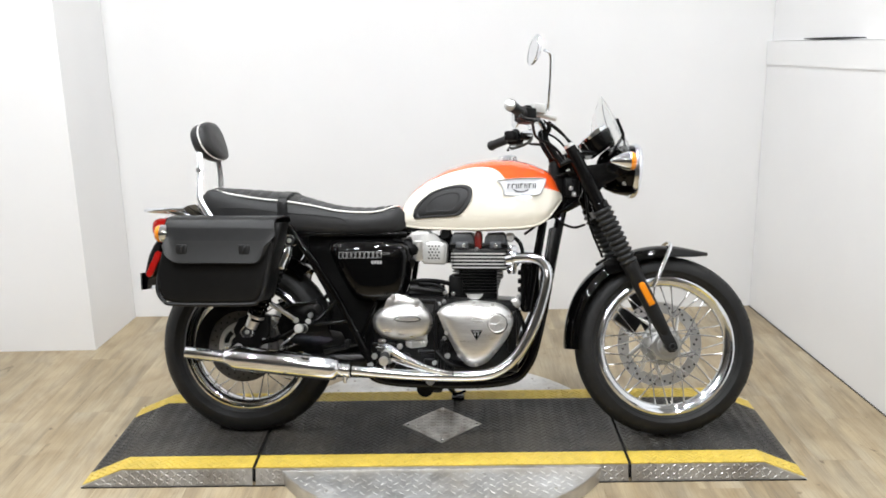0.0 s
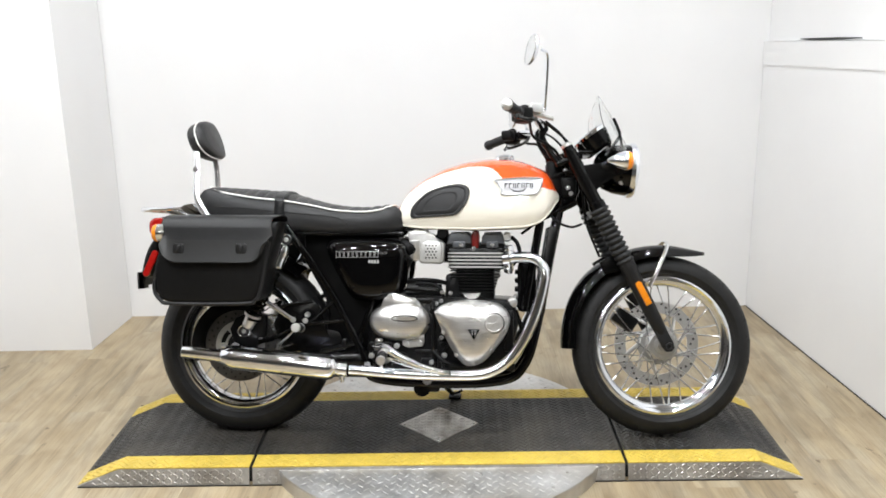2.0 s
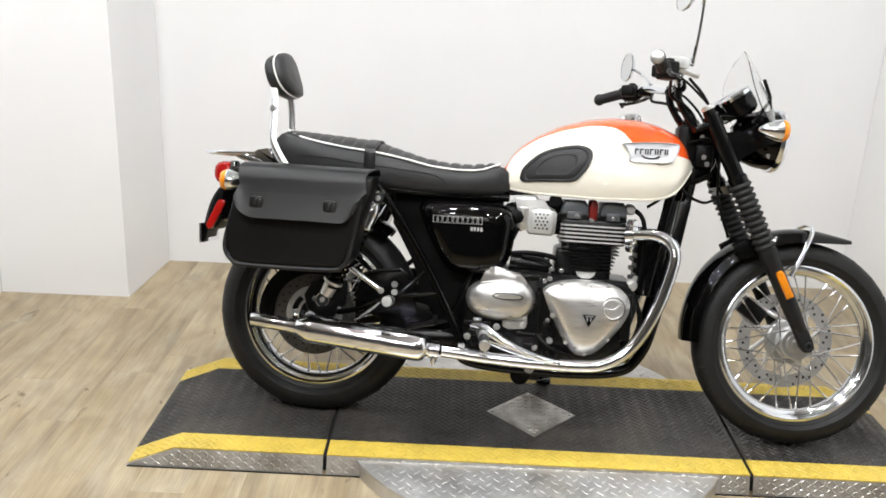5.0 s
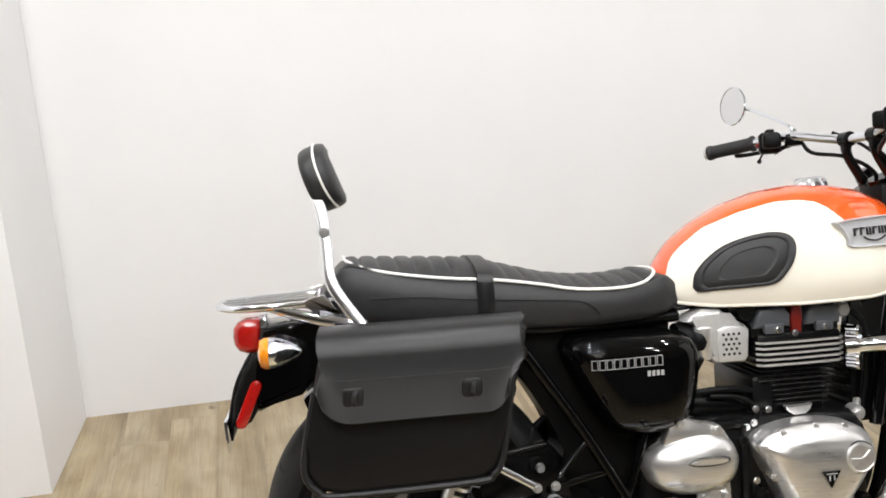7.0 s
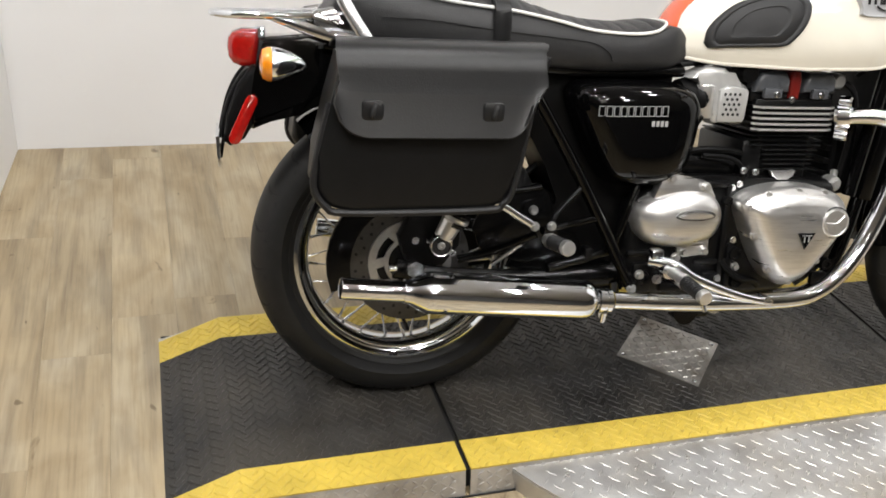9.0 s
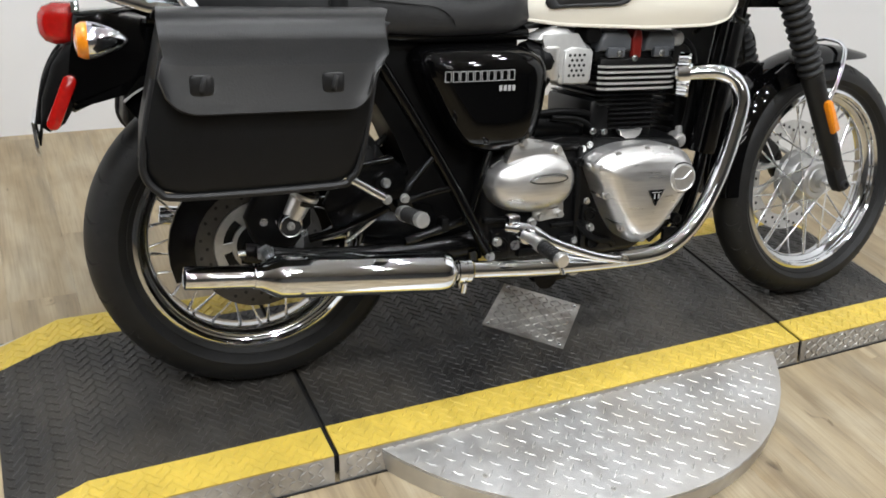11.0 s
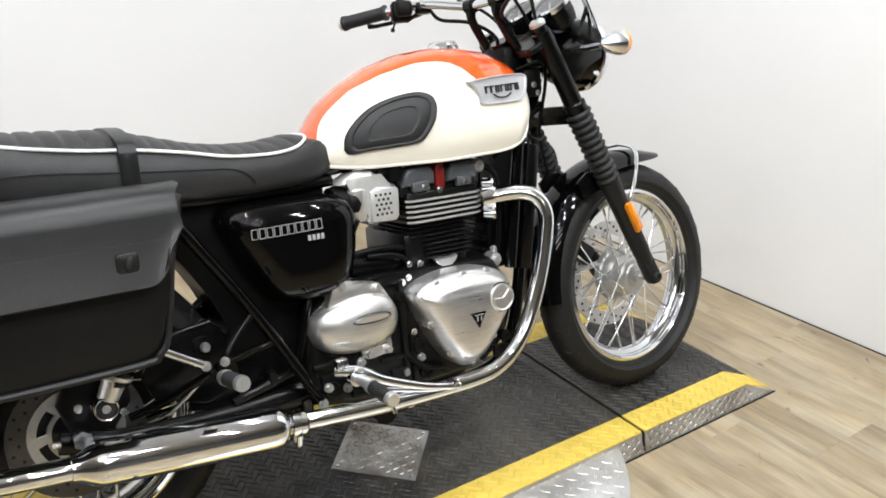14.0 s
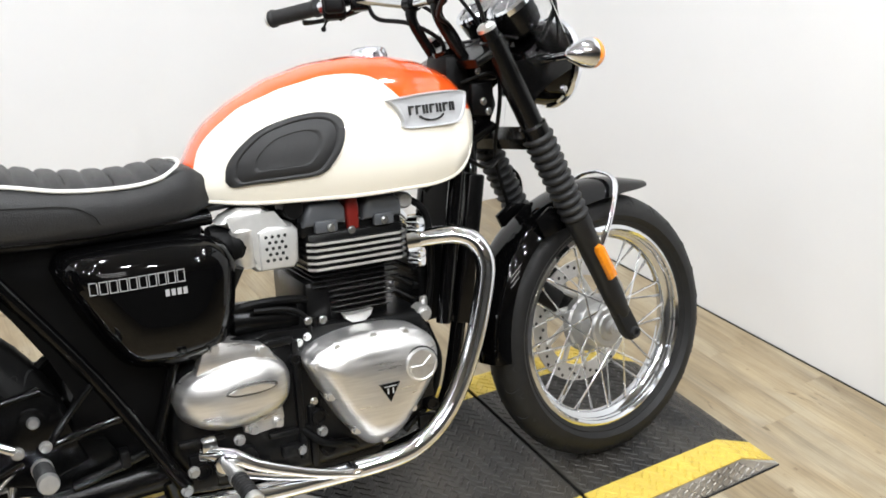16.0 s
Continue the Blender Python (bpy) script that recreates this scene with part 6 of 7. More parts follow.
for s in (-1, 1):
    bm = bmesh.new()
    slab(bm, [(-0.232, 0.790), (-0.221, 0.798), (-0.188, 0.804), (-0.150, 0.745), (-0.112, 0.738), (-0.118, 0.752), (-0.196, 0.756), (-0.222, 0.778)], s * 0.116 - 0.003, s * 0.116 + 0.003, 0.0015, 2)
    part("rack_bracket", bm, CHROME, bike, "chrome rack side bracket")
# backrest
bm = bmesh.new()
for s in (-1, 1):
    tube(bm, [(-0.205, s * 0.080 + 0.022, 1.045), (-0.193, s * 0.092 + 0.018, 0.995), (-0.183, s * 0.103 + 0.013, 0.945), (-0.179, s * 0.112 + 0.006, 0.880), (-0.176, s * 0.117, 0.832), (-0.158, s * 0.123, 0.795), (-0.122, s * 0.128, 0.742)], 0.0095, 12, 5, flat=(0.5, 1.3))
    bolt(bm, (-0.182, s * 0.112 + 0.010, 0.925), 0.008, 0.005, (0, s, 0))
tube(bm, [(-0.205, -0.058, 1.045), (-0.208, 0.022, 1.058), (-0.205, 0.102, 1.045)], 0.008, 12, 6)
back = part("sissy_bar", bm, STEEL, bike, "chrome passenger backrest bar")
m = Matrix.Translation((-0.177, 0.022, 1.036)) @ Matrix.Rotation(radians(-19), 4, "Y")
bm = bmesh.new()
secs = []
for k in range(15):
    s = -1 + 2 * k / 14
    th = 0.031 * s
    f = math.sqrt(max(0.02, 1 - (abs(s)) ** 3.2)) if abs(s) < 1 else 0.25
    f = 0.80 + 0.20 * f if abs(s) < 1 else 0.70
    ring = []
    for j in range(40):
        a = 2 * math.pi * j / 40
        c, sn = math.cos(a), math.sin(a)
        ry = 0.117 * f * math.copysign(abs(c) ** 0.75, c)
        rz = 0.070 * f * math.copysign(abs(sn) ** 0.85, sn)
        bend = -0.018 * (ry / 0.125) ** 2
        ring.append((th + bend, ry, rz))
    secs.append([m @ Vector(p) for p in ring])
loft(bm, secs)
pad = part("backrest_pad", bm, VINYL, back, "black padded backrest", angle=60)
bm = bmesh.new()
ring = []
for j in range(40):
    a = 2 * math.pi * j / 40
    c, sn = math.cos(a), math.sin(a)
    ry, rz = 0.1175 * math.copysign(abs(c) ** 0.75, c), 0.0705 * math.copysign(abs(sn) ** 0.85, sn)
    ring.append(m @ Vector((0.008 - 0.018 * (ry / 0.125) ** 2, ry, rz)))
tube(bm, ring + [ring[0]], 0.0026, 6, 1)
part("piping", bm, PIPING, back, "white piping")


# ---- front end ----
F0, F1 = Vector((1.108, 0, 0.990)), Vector((1.449, 0, 0.318))
FD = (F1 - F0).normalized()
FL = (F1 - F0).length


def leg_point(t, y):
    return F0 + FD * (t * FL) + Vector((0, y, 0))


def fork_leg(s):
    y = s * 0.100
    m = frame_at(leg_point(0, y), FD)
    bm = bmesh.new()
    turned(bm, [(0.0, -0.016), (0.014, -0.015), (0.019, -0.010), (0.020, 0.012), (0.0235, 0.014), (0.024, FL * 0.275), (0.029, FL * 0.280), (0.029, FL * 0.31), (0.0, FL * 0.31)], m, 28)
    ob = fpart("fork_leg", bm, SATIN, bike, "black telescopic fork leg with rubber gaiter")
    bm = bmesh.new()
    turned(bm, [(0.0, -0.0175), (0.012, -0.0175), (0.017, -0.014), (0.0195, -0.011), (0.0195, -0.004)], m, 28)
    fpart("fork_cap", bm, CAST, ob, "alloy fork cap")
    bm = bmesh.new()
    prof = [(0.0, FL * 0.30), (0.026, FL * 0.30)]
    n = 11
    a, b = FL * 0.305, FL * 0.585
    for k in range(n):
        z = a + (b - a) * k / n
        st = (b - a) / n
        r = 0.0345 - 0.003 * k / n
        prof += [(r - 0.009, z + st * 0.05), (r - 0.003, z + st * 0.22), (r, z + st * 0.45), (r - 0.002, z + st * 0.70), (r - 0.008, z + st * 0.93)]
    prof += [(0.027, b), (0.0, b)]
    turned(bm, prof, m, 28)
    fpart("gaiter", bm, PADRUBBER, ob, "ribbed black rubber gaiter", angle=60)
    bm = bmesh.new()
    turned(bm, [(0.0, b - 0.002), (0.0275, b - 0.002), (0.028, b + 0.02), (0.026, b + 0.03), (0.024, FL * 0.86), (0.021, FL * 0.93), (0.0, FL * 0.97)], m, 28)
    t = bmesh.new()
    slab(t, [(-0.019, 0.065), (0.019, 0.065), (0.020, 0.005), (0.015, -0.014), (0.0, -0.020), (-0.015, -0.014), (-0.020, 0.005)], y - 0.016, y + 0.016, 0.006, 2)
    for v in t.verts:
        v.co = Matrix.Translation(F1) @ Matrix.Rotation(-RAKE, 4, "Y") @ v.co
    merge(bm, t)
    fpart("lower_leg", bm, LEGBLACK, ob, "matt black lower leg")
    bm = bmesh.new()
    turned(bm, [(0.0, -0.004), (0.0062, -0.004), (0.0070, 0.007), (0.0115, 0.007), (0.0135, 0.0), (0.0135, -0.01)], Matrix.Translation(F1 + Vector((0, y + s * 0.016, 0))) @ (AX if s < 0 else Matrix.Rotation(radians(-90), 4, "X")), 18)
    fpart("axle_end", bm, PADRUBBER, ob, "dark hollow axle end")
    return ob


leg = fork_leg(-1)
fork_leg(1)
bm = bmesh.new()
rod(bm, FW + Vector((0, -0.10, 0)), FW + Vector((0, 0.10, 0)), 0.009)
fpart("front_axle", bm, STEEL, bike)
# amber reflector on the leg
bm = bmesh.new()
t = bmesh.new()
slab(t, [(-0.011, -0.042), (0.011, -0.042), (0.011, 0.036), (0.006, 0.043), (-0.006, 0.043), (-0.011, 0.036)], -0.008, 0.008, 0.004, 2)
mid = leg_point(0.735, -0.129)
merge(bm, t, Matrix.Translation(mid) @ Matrix.Rotation(-RAKE, 4, "Y"))
fpart("reflector", bm, AMBER, bike, "amber fork reflector")
# yokes
bm = bmesh.new()
t = bmesh.new()
slab(t, [(-0.062, -0.010), (0.024, -0.012), (0.029, 0.0), (0.024, 0.012), (-0.062, 0.008)], -0.112, 0.112, 0.008, 3)
merge(bm, t, Matrix.Translation(leg_point(0.05, 0)) @ Matrix.Rotation(-RAKE + radians(4), 4, "Y"))
fpart("top_yoke", bm, SATIN, bike, "black top fork yoke")
bm = bmesh.new()
t = bmesh.new()
slab(t, [(-0.030, -0.013), (0.016, -0.014), (0.026, 0.0), (0.016, 0.014), (-0.030, 0.012)], -0.104, 0.104, 0.010, 3)
merge(bm, t, Matrix.Translation(leg_point(0.315, 0)) @ Matrix.Rotation(-RAKE, 4, "Y"))
fpart("bottom_yoke", bm, SATIN, bike, "black bottom fork yoke")
bm = bmesh.new()
p = leg_point(0.315, -0.109) + Vector((0.03 - 0.045 * math.cos(RAKE), 0, 0.014 - 0.0225 * math.sin(RAKE)))
turned(bm, [(0.0, 0.012), (0.009, 0.011), (0.012, 0.006), (0.012, 0.0)], Matrix.Translation(p) @ AX, 16)
fpart("yoke_bolt", bm, STEEL, bike, "bright pinch bolt")

# mudguard
bm = bmesh.new()
secs = []
for k in range(41):
    a = radians(182 - k * (182 - 65) / 40)
    r = 0.346 + 0.012 * math.exp(-((math.degrees(a) - 140) / 26) ** 2)
    if k > 35:
        r += 0.0004 * (k - 35) ** 2
    c = Vector((FW.x + r * math.cos(a), 0, FW.z + r * math.sin(a)))
    out = Vector((math.cos(a), 0, math.sin(a)))
    tip = min(1.0, (40.4 - k) / 9.0) ** 0.6
    w = 0.064 * (0.25 + 0.75 * tip)
    ring = []
    for j in range(-8, 9):
        f = j / 8
        ring.append(c + Vector((0, f * w, 0)) - out * (0.040 * (0.15 + 0.85 * tip) * (1 - math.sqrt(max(0.0, 1 - abs(f) ** 2.2)))))
    secs.append(ring)
loft(bm, secs, closed=False, caps=False)
bmesh.ops.solidify(bm, geom=bm.faces[:], thickness=0.0025)
guard = fpart("front_mudguard", bm, GLOSSBLACK, bike, "gloss black front mudguard", angle=50)
bm = bmesh.new()
for s in (-1, 1):
    tube(bm, [(1.392, s * 0.082, 0.520), (1.410, s * 0.086, 0.560), (1.432, s * 0.083, 0.610), (1.452, s * 0.070, 0.650), (1.460, s * 0.045, 0.668), (1.463, 0.0, 0.676)], 0.0055, 10, 5, flat=(0.8, 1.2))
fpart("mudguard_stay", bm, CHROME, guard, "chrome mudguard stay")
for s in (-1, 1):
    bm = bmesh.new()
    slab(bm, [(1.24, 0.56), (1.34, 0.585), (1.35, 0.61), (1.26, 0.625), (1.22, 0.60)], s * 0.070 - 0.005, s * 0.070 + 0.005, 0.002)
    fpart("mudguard_bracket", bm, SATIN, guard)
# front brake caliper and hose on the far side
bm = bmesh.new()
t = bmesh.new()
box(t, -0.045, 0.045, 0.035, 0.088, -0.028, 0.028, 0.010)
merge(bm, t, Matrix.Translation(FW + Vector((-0.115, 0, 0.085))) @ Matrix.Rotation(radians(35), 4, "Y"))
fpart("front_caliper", bm, ENGINEBLACK, bike, "black brake caliper")

# headlamp
m = Matrix.Translation((1.345, 0, 0.925)) @ Matrix.Rotation(radians(94), 4, "Y")
bm = bmesh.new()
turned(bm, [(0.0, -0.135), (0.025, -0.133), (0.050, -0.122), (0.072, -0.098), (0.085, -0.062), (0.090, -0.02), (0.090, -0.004), (0.0, -0.004)], m, 44)
lampb = fpart("headlamp", bm, GLOSSBLACK, bike, "round gloss black headlamp")
bm = bmesh.new()
turned(bm, [(0.088, -0.016), (0.096, -0.014), (0.098, -0.004), (0.095, 0.006), (0.089, 0.011), (0.085, 0.008), (0.085, 0.0)], m, 44)
fpart("rim", bm, CHROME, lampb, "chrome headlamp rim")
bm = bmesh.new()
turned(bm, [(0.086, 0.004), (0.075, 0.012), (0.045, 0.019), (0.0, 0.022)], m, 44)
fpart("lens", bm, LENSGLASS, lampb, "clear glass lens")
bm = bmesh.new()
turned(bm, [(0.083, 0.002), (0.06, -0.03), (0.02, -0.05), (0.0, -0.052)], m, 32)
fpart("reflector_bowl", bm, MIRRORGLASS, lampb, "silvered bowl")
for s in (-1, 1):
    bm = bmesh.new()
    slab(bm, [(1.155, 0.930), (1.245, 0.942), (1.315, 0.940), (1.315, 0.910), (1.262, 0.890), (1.222, 0.865), (1.200, 0.835), (1.175, 0.860)], s * 0.099 - 0.0035, s * 0.099 + 0.0035, 0.002)
    fpart("headlamp_bracket", bm, SATIN, lampb, "black headlamp bracket")
for s in (-1, 1):
    bm = bmesh.new()
    turned(bm, [(0.0, 0.006), (0.006, 0.006), (0.009, 0.0)], Matrix.Translation((1.288, s * 0.1025, 0.870)) @ (AX if s < 0 else Matrix.Rotation(radians(-90), 4, "X")), 12)
    fpart("bracket_bolt", bm, STEEL, lampb)
indicator((1.283, -0.182, 0.936), 1, bike, (1.238, -0.100, 0.930), True)
indicator((1.283, 0.182, 0.936), 1, bike, (1.238, 0.100, 0.930), True)


# instruments
def gauge(y):
    m = Matrix.Translation((1.208, y, 1.028)) @ Matrix.Rotation(radians(-36), 4, "Y")
    bm = bmesh.new()
    turned(bm, [(0.0, -0.045), (0.030, -0.044), (0.042, -0.034), (0.046, -0.015), (0.047, 0.018), (0.0, 0.018)], m, 36)
    ob = fpart("instrument", bm, SATIN, bike, "round clock in a black cup with a chrome bezel")
    bm = bmesh.new()
    turned(bm, [(0.047, 0.013), (0.051, 0.015), (0.051, 0.025), (0.046, 0.030), (0.0405, 0.027), (0.040, 0.020)], m, 36)
    fpart("bezel", bm, CHROME, ob, "chrome bezel")
    bm = bmesh.new()
    turned(bm, [(0.0415, 0.0195), (0.0, 0.0195)], m, 36)
    fpart("dial", bm, DIALFACE, ob, "dark dial face")
    bm = bmesh.new()
    for k in range(22):
        a = radians(-140 + k * 280 / 21)
        L = 0.006 if k % 3 else 0.010
        t = bmesh.new()
        box(t, -0.0007, 0.0007, 0.038 - L, 0.038, 0.0198, 0.0204)
        merge(bm, t, m @ Matrix.Rotation(a, 4, "Z"))
    box_t = bmesh.new()
    box(box_t, -0.0012, 0.0012, -0.008, 0.030, 0.0205, 0.0215)
    merge(bm, box_t, m @ Matrix.Rotation(2.2, 4, "Z"))
    fpart("dial_mark", bm, PIPING, ob, "white scale marks")
    bm = bmesh.new()
    turned(bm, [(0.0425, 0.0240), (0.03, 0.0255), (0.0, 0.026)], m, 36)
    fpart("glass", bm, LENSGLASS, ob, "clear dial glass")
    return ob


gauge(-0.056)
gauge(0.056)
bm = bmesh.new()
box(bm, 1.15, 1.20, -0.08, 0.08, 0.975, 0.985, 0.004)
rod(bm, (1.17, 0, 0.98), (1.13, 0, 0.96), 0.012)
fpart("instrument_bracket", bm, SATIN, bike)

# fly screen
bm = bmesh.new()
secs = []
for k in range(19):
    f = k / 18
    x = 1.352 - 0.018 * f - 0.104 * f ** 1.25
    z = 0.945 + 0.245 * f
    w = 0.150 * math.sqrt(max(0.02, 1 - max(0.0, f - 0.35) ** 2 / 0.46)) * (0.72 + 0.28 * min(1, f / 0.3))
    ring = []
    for j in range(-10, 11):
        q = j / 10
        ring.append((x - 0.075 * (q * w / 0.15) ** 2, q * w, z - 0.02 * q * q))
    secs.append(ring)
loft(bm, secs, closed=False, caps=False)
bmesh.ops.solidify(bm, geom=bm.faces[:], thickness=0.003)
scr = fpart("fly_screen", bm, SCREEN, bike, "clear acrylic fly screen", angle=60)
for s in (-1, 1):
    bm = bmesh.new()
    tube(bm, [(1.268, s * 0.085, 1.095), (1.285, s * 0.085, 1.055), (1.288, s * 0.088, 1.035), (1.262, s * 0.092, 0.995), (1.240, s * 0.095, 0.965)], 0.0055, 10, 4)
    tube(bm, [(1.288, s * 0.088, 1.045), (1.293, s * 0.090, 1.00), (1.290, s * 0.092, 0.96)], 0.0045, 8, 4)
    fpart("screen_bracket", bm, SATIN, scr, "black screen bracket")

# handlebar with its risers
BAR = [(1.030, 0.0, 1.062), (1.028, -0.05, 1.062), (1.012, -0.095, 1.070), (0.990, -0.150, 1.082), (0.965, -0.200, 1.086), (0.935, -0.245, 1.082), (0.900, -0.305, 1.076), (0.865, -0.370, 1.069)]
bm = bmesh.new()
tube(bm, [(x, -y, z) for x, y, z in BAR[:0:-1]] + BAR[:-2] + [(0.905, -0.305, 1.080), (0.884, -0.370, 1.082)], 0.0112, 14, 6)
bar = fpart("handlebar", bm, CHROME, bike, "chrome handlebar with black rubber grips")
for s in (-1, 1):
    bm = bmesh.new()
    tube(bm, [(1.082, s * 0.048, 0.945), (1.050, s * 0.048, 0.990), (1.028, s * 0.048, 1.030), (1.030, s * 0.048, 1.062)], [0.0125, 0.011, 0.011, 0.014], 14, 4)
    rod(bm, (1.030, s * 0.048 - 0.013, 1.062), (1.030, s * 0.048 + 0.013, 1.062), 0.0175, n=18)
    fpart("riser", bm, SATIN, bar, "black handlebar riser")
for s in (-1, 1):
    a, b = Vector((0.925, s * 0.262, 1.080)), Vector((0.863, s * 0.372, 1.069)) if s > 0 else Vector((0.882, -0.372, 1.082))
    m = frame_at(a, b - a)
    L = (b - a).length
    bm = bmesh.new()
    prof = [(0.0, 0.0), (0.020, 0.0), (0.020, 0.006), (0.0165, 0.008)]
    for k in range(14):
        z = 0.012 + (L - 0.024) * k / 14
        prof += [(0.0168, z), (0.0172, z + 0.004), (0.0160, z + 0.005)]
    prof += [(0.0172, L - 0.010), (0.0195, L - 0.008), (0.0195, L), (0.0, L)]
    turned(bm, prof, m, 24)
    fpart("grip", bm, PADRUBBER, bar, "black ribbed rubber grip")
    bm = bmesh.new()
    turned(bm, [(0.0, L + 0.012), (0.010, L + 0.012), (0.0165, L + 0.008), (0.0175, L), (0.0, L - 0.002)], m, 24)
    fpart("bar_end", bm, CAST, bar, "bright bar end")
    bm = bmesh.new()
    c = Vector((0.945, s * 0.228, 1.080))
    t = bmesh.new()
    box(t, -0.024, 0.026, -0.026, 0.026, -0.030, 0.022, 0.009, 3)
    inner = (-0.066, -0.022) if s > 0 else (0.022, 0.050)
    box(t, -0.018, 0.024, *inner, -0.020, 0.016, 0.008, 3)
    box(t, -0.008, 0.014, -0.014, 0.012, 0.018, 0.030, 0.005, 2)
    merge(bm, t, Matrix.Translation(c) @ Matrix.Rotation(radians(-s * 28), 4, "Z"))
    sw = fpart("switch_housing", bm, PLASTIC, bar, "black switch housing")
    bm = bmesh.new()
    t = bmesh.new()
    box(t, -0.031, -0.022, -0.012, 0.010, -0.014, -0.002, 0.003)
    merge(bm, t, Matrix.Translation(c) @ Matrix.Rotation(radians(-s * 28), 4, "Z"))
    fpart("switch_button", bm, REDTRIM, sw, "red switch button")
    if s > 0:
        bm = bmesh.new()
        rod(bm, c + Vector((-0.016, 0.0, -0.026)), c + Vector((-0.026, 0.004, -0.046)), 0.0025, n=8)
        bmesh.ops.create_uvsphere(bm, u_segments=12, v_segments=8, radius=0.0058, matrix=Matrix.Translation(c + Vector((-0.026, 0.004, -0.048))))
        fpart("switch_stalk", bm, PLASTIC, sw, "small black stalk with a round end")
    bm = bmesh.new()
    grip_gap = 0.030 if s > 0 else 0.0
    tube(bm, [(0.990 + 0.2 * grip_gap, s * 0.190, 1.074), (0.985 + 0.6 * grip_gap, s * 0.235, 1.062 + 0.2 * grip_gap), (0.955 + grip_gap, s * 0.300, 1.050 + 0.4 * grip_gap), (0.925 + grip_gap, s * 0.350, 1.046 + 0.4 * grip_gap), (0.912 + grip_gap, s * 0.378, 1.048 + 0.4 * grip_gap)], [0.007, 0.0065, 0.006, 0.006, 0.008], 10, 5, flat=(1.0, 0.7))
    fpart("lever", bm, SATIN, bar, "black hand lever")
    bm = bmesh.new()
    t = bmesh.new()
    if s < 0:
        box(t, -0.028, 0.022, -0.024, 0.020, 0.008, 0.040, 0.006, 2)
        merge(bm, t, Matrix.Translation((0.985, s * 0.185, 1.082)) @ Matrix.Rotation(radians(-s * 26), 4, "Z"))
        rod(bm, (0.980, -0.185, 1.09), (1.05, -0.165, 1.078), 0.008)
    else:
        box(t, -0.020, 0.020, -0.020, 0.020, -0.015, 0.015, 0.006, 2)
        merge(bm, t, Matrix.Translation((0.985, s * 0.185, 1.078)) @ Matrix.Rotation(radians(-s * 26), 4, "Z"))
        rod(bm, (0.980, s * 0.19, 1.070), (0.950, s * 0.215, 1.050), 0.005)
    fpart("lever_perch", bm, SILVERPAINT if s < 0 else SATIN, bar, "lever perch and fluid reservoir" if s < 0 else "clutch lever perch")


# mirrors
def mirror(stalk, centre, normal, ru, rv, label):
    bm = bmesh.new()
    tube(bm, stalk, 0.0048, 10, 5)
    rod(bm, stalk[0], Vector(stalk[0]) + Vector((0, 0, 0.022)), 0.008)
    ob = fpart("mirror", bm, CHROME, bike, label)
    m = frame_at(centre, normal) @ Matrix.Diagonal((ru, rv, 1, 1))
    bm = bmesh.new()
    turned(bm, [(0.0, -0.016), (0.45, -0.0145), (0.80, -0.010), (0.97, -0.003), (1.0, 0.002), (0.96, 0.0045), (0.93, 0.003)], m, 40)
    fpart("mirror_shell", bm, CHROME, ob, "chrome mirror shell")
    bm = bmesh.new()
    turned(bm, [(0.94, 0.0032), (0.0, 0.0032)], m, 40)
    fpart("mirror_glass", bm, MIRRORGLASS, ob, "silvered mirror glass")
    return ob


mirror([(1.016, -0.215, 1.095), (1.018, -0.240, 1.150), (1.019, -0.270, 1.230), (1.015, -0.285, 1.266), (0.996, -0.300, 1.274)], (0.962, -0.316, 1.270), (-0.90, -0.24, 0.16), 0.048, 0.052, "chrome round mirror on a tall stalk")
mirror([(1.000, 0.205, 1.085), (0.998, 0.215, 1.112), (0.994, 0.285, 1.146), (0.984, 0.360, 1.176), (0.972, 0.385, 1.187)], (0.964, 0.413, 1.195), (-0.95, -0.22, 0.06), 0.047, 0.052, "chrome round mirror on a bent stalk")

# cables and wiring at the head
for pts, r in (([(0.990, 0.19, 1.07), (0.98, 0.12, 1.035), (1.02, 0.05, 1.02), (1.08, 0.03, 0.98), (1.10, 0.02, 0.90)], 0.0048), ([(0.985, -0.18, 1.07), (1.00, -0.11, 1.03), (1.05, -0.06, 1.01), (1.09, -0.03, 0.97), (1.10, -0.03, 0.88)], 0.0048),
               ([(1.02, -0.10, 1.09), (1.07, -0.07, 1.06), (1.14, -0.03, 1.00), (1.17, -0.01, 0.93)], 0.004), ([(1.04, -0.165, 1.075), (1.10, -0.10, 1.03), (1.16, -0.05, 0.94), (1.17, -0.04, 0.86), (1.19, 0.02, 0.74), (1.24, 0.06, 0.62)], 0.0045),
               ([(1.02, 0.10, 1.08), (1.08, 0.06, 1.04), (1.13, 0.03, 0.97), (1.15, 0.0, 0.88)], 0.004), ([(1.07, -0.06, 0.90), (1.12, -0.075, 0.915), (1.165, -0.06, 0.905)], 0.0035),
               ([(1.04, -0.05, 0.79), (1.08, -0.07, 0.745), (1.13, -0.05, 0.725), (1.17, -0.02, 0.735)], 0.0045), ([(0.96, -0.09, 0.70), (1.00, -0.09, 0.73), (1.05, -0.06, 0.78), (1.10, -0.03, 0.83)], 0.0045),
               ([(1.20, 0.075, 0.74), (1.245, 0.098, 0.715), (1.293, 0.102, 0.682), (1.302, 0.10, 0.640), (1.27, 0.09, 0.59)], 0.0045)):
    bm = bmesh.new()
    tube(bm, pts, r, 8, 6)
    part("cable", bm, PLASTIC, bike)
bm = bmesh.new()
box(bm, 1.045, 1.10, -0.045, 0.045, 0.80, 0.955, 0.012)
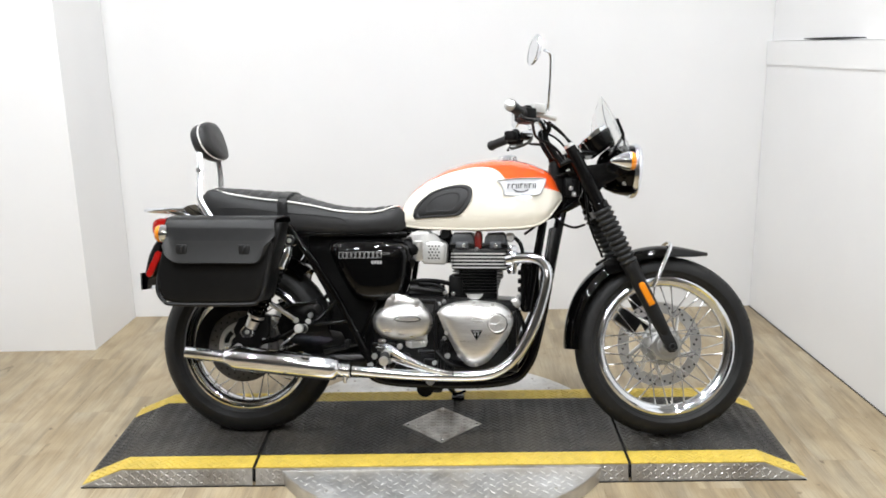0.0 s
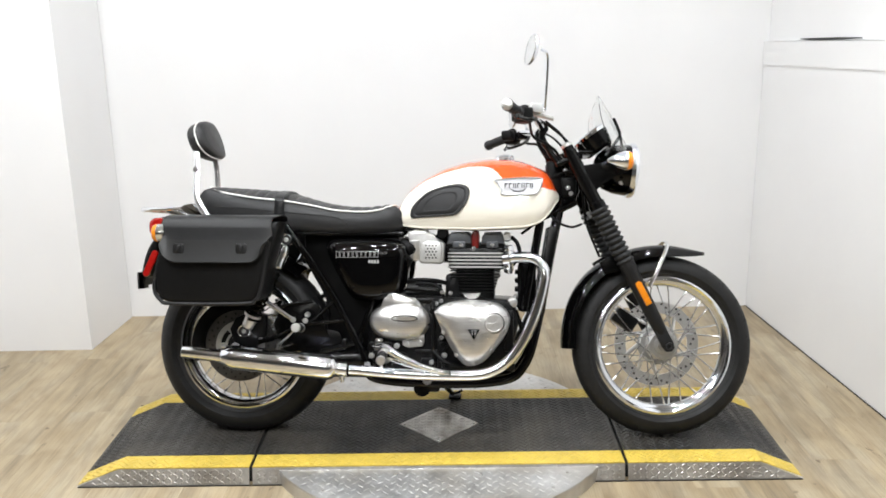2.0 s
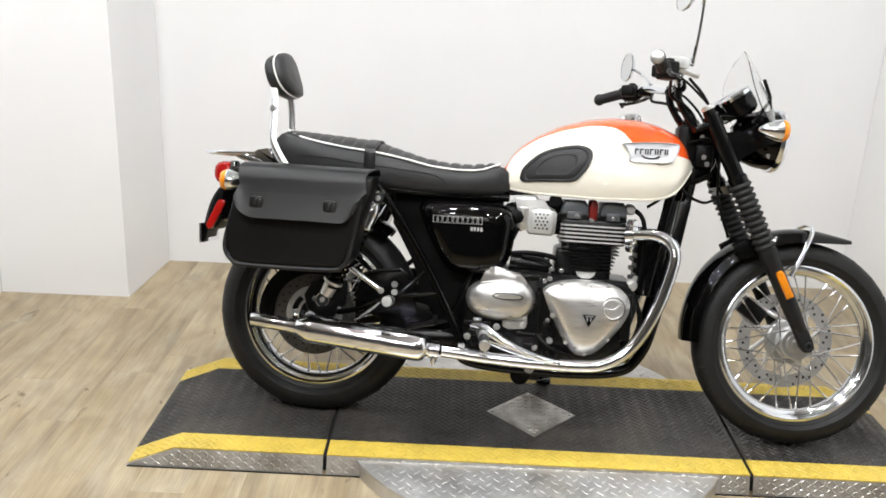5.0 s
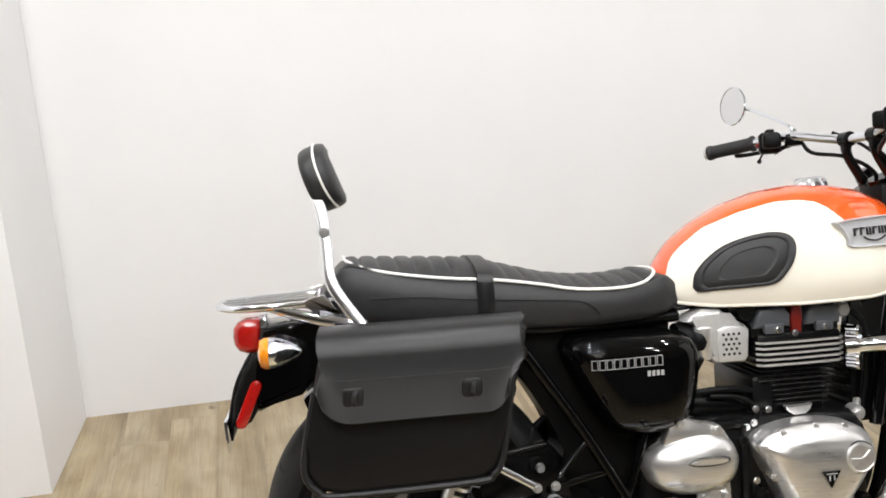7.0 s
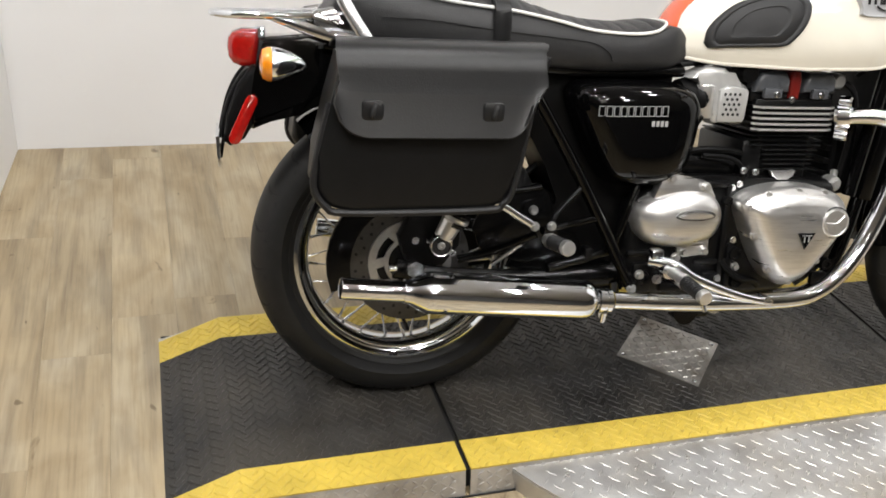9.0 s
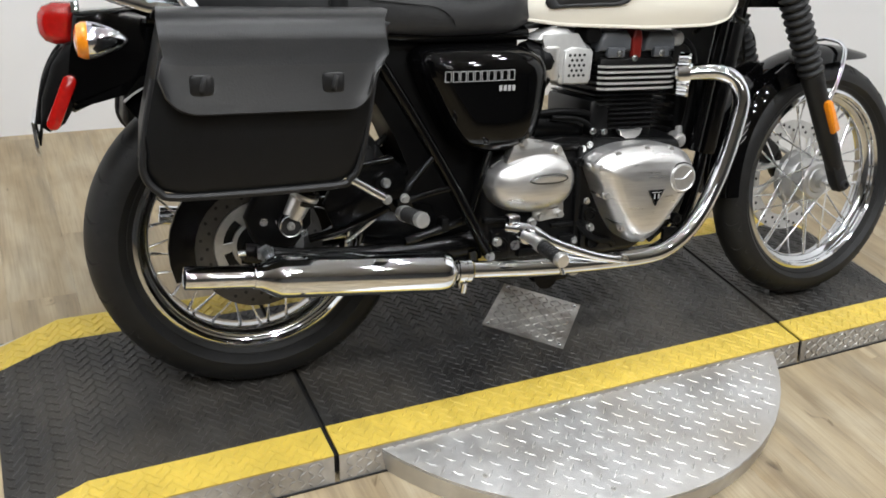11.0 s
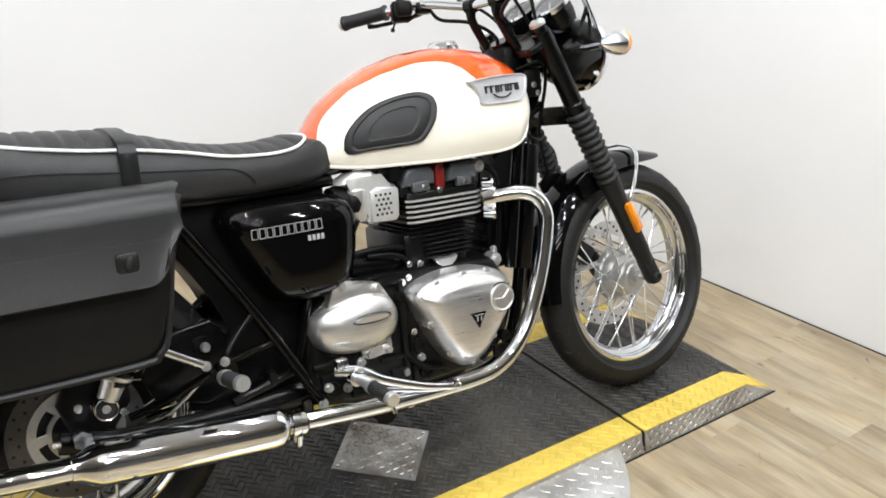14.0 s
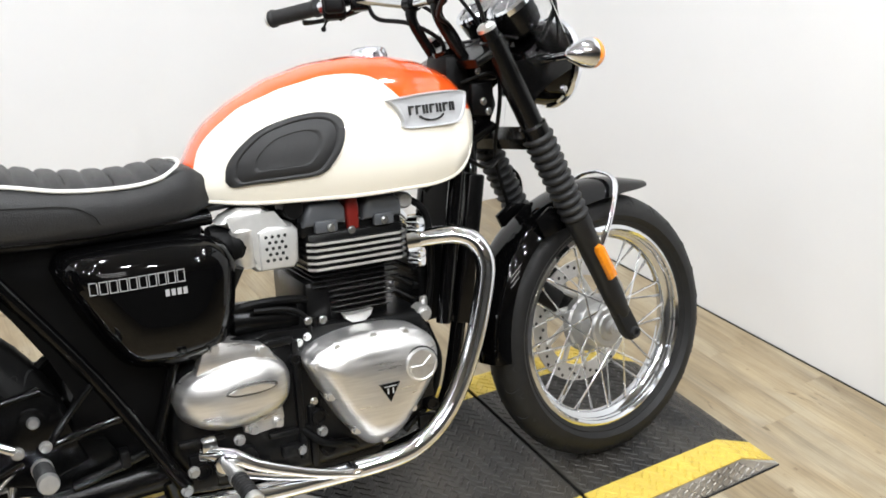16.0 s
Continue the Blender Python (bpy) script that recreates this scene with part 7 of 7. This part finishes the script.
box(bm, 1.095, 1.15, -0.055, 0.055, 0.83, 0.90, 0.010)
box(bm, 1.11, 1.16, -0.06, 0.06, 0.90, 0.955, 0.01)
part("loom_box", bm, PLASTIC, bike, "black wiring loom behind the headlamp")
studs("loom_bolt", [(1.12, -0.058, 0.86), (1.11, -0.06, 0.92), (1.13, -0.06, 0.84)], 0.006, 0.004, STEEL, bike)


# ---- a thin black strand on the ledge ----
bm = bmesh.new()
tube(bm, [(3.199 + 0.0580 * q, -q, 1.3490 + 0.033 * q + 0.0010 * math.sin(9 * q)) for q in (0.36, 0.45, 0.55, 0.66, 0.76, 0.88)], [0.002, 0.0045, 0.0050, 0.0050, 0.0040, 0.002], 8, 4)
ob = link_mesh("black_cable", bm, PLASTIC, True)
ob.matrix_world = ROOM
tagged(ob, "thin black strand along the white wall ledge", "cable")


# ---- floor planks ----
floor = new("floor")
floor.matrix_world = ROOM
tagged(floor, "pale brown wood-effect vinyl plank floor", "floor", kind="structure")
bm = bmesh.new()
box(bm, -4.8, 7.5, -9.2, 0.12, -0.05, -0.0035)
part("underlay", bm, LINER, floor, smooth=False)
PW, PL = 0.152, 0.914
bm = bmesh.new()
box(bm, -PW / 2 + 0.0001, PW / 2 - 0.0001, -PL / 2 + 0.0001, PL / 2 - 0.0001, -0.004, 0.0, 0.0004, 1)
first = part("plank", bm, PLANK, floor, smooth=False)
rng = random.Random(4)
placed = False
far = bmesh.new()
for i in range(-26, 54):
    x = -0.62 + PW * (i + 0.5)
    shift = rng.uniform(0, PL)
    for j in range(-1, 12):
        y = 0.3 - shift - PL * j
        if y - PL / 2 > 0.0 or y < -9.3:
            continue
        if -0.8 < x < 3.5 and y > -3.6:
            m = pose(x, y, 0)
            if not placed:
                first.matrix_local, placed = m, True
            else:
                share(first, m)
        elif y < -1.9:
            box(far, x - PW / 2 + 0.0004, x + PW / 2 - 0.0004, y - PL / 2 + 0.0004, y + PL / 2 - 0.0004, -0.004, 0.0)
ob = part("far_planks", far, PLANK, floor, smooth=False)
ob["kind"] = "stuff"
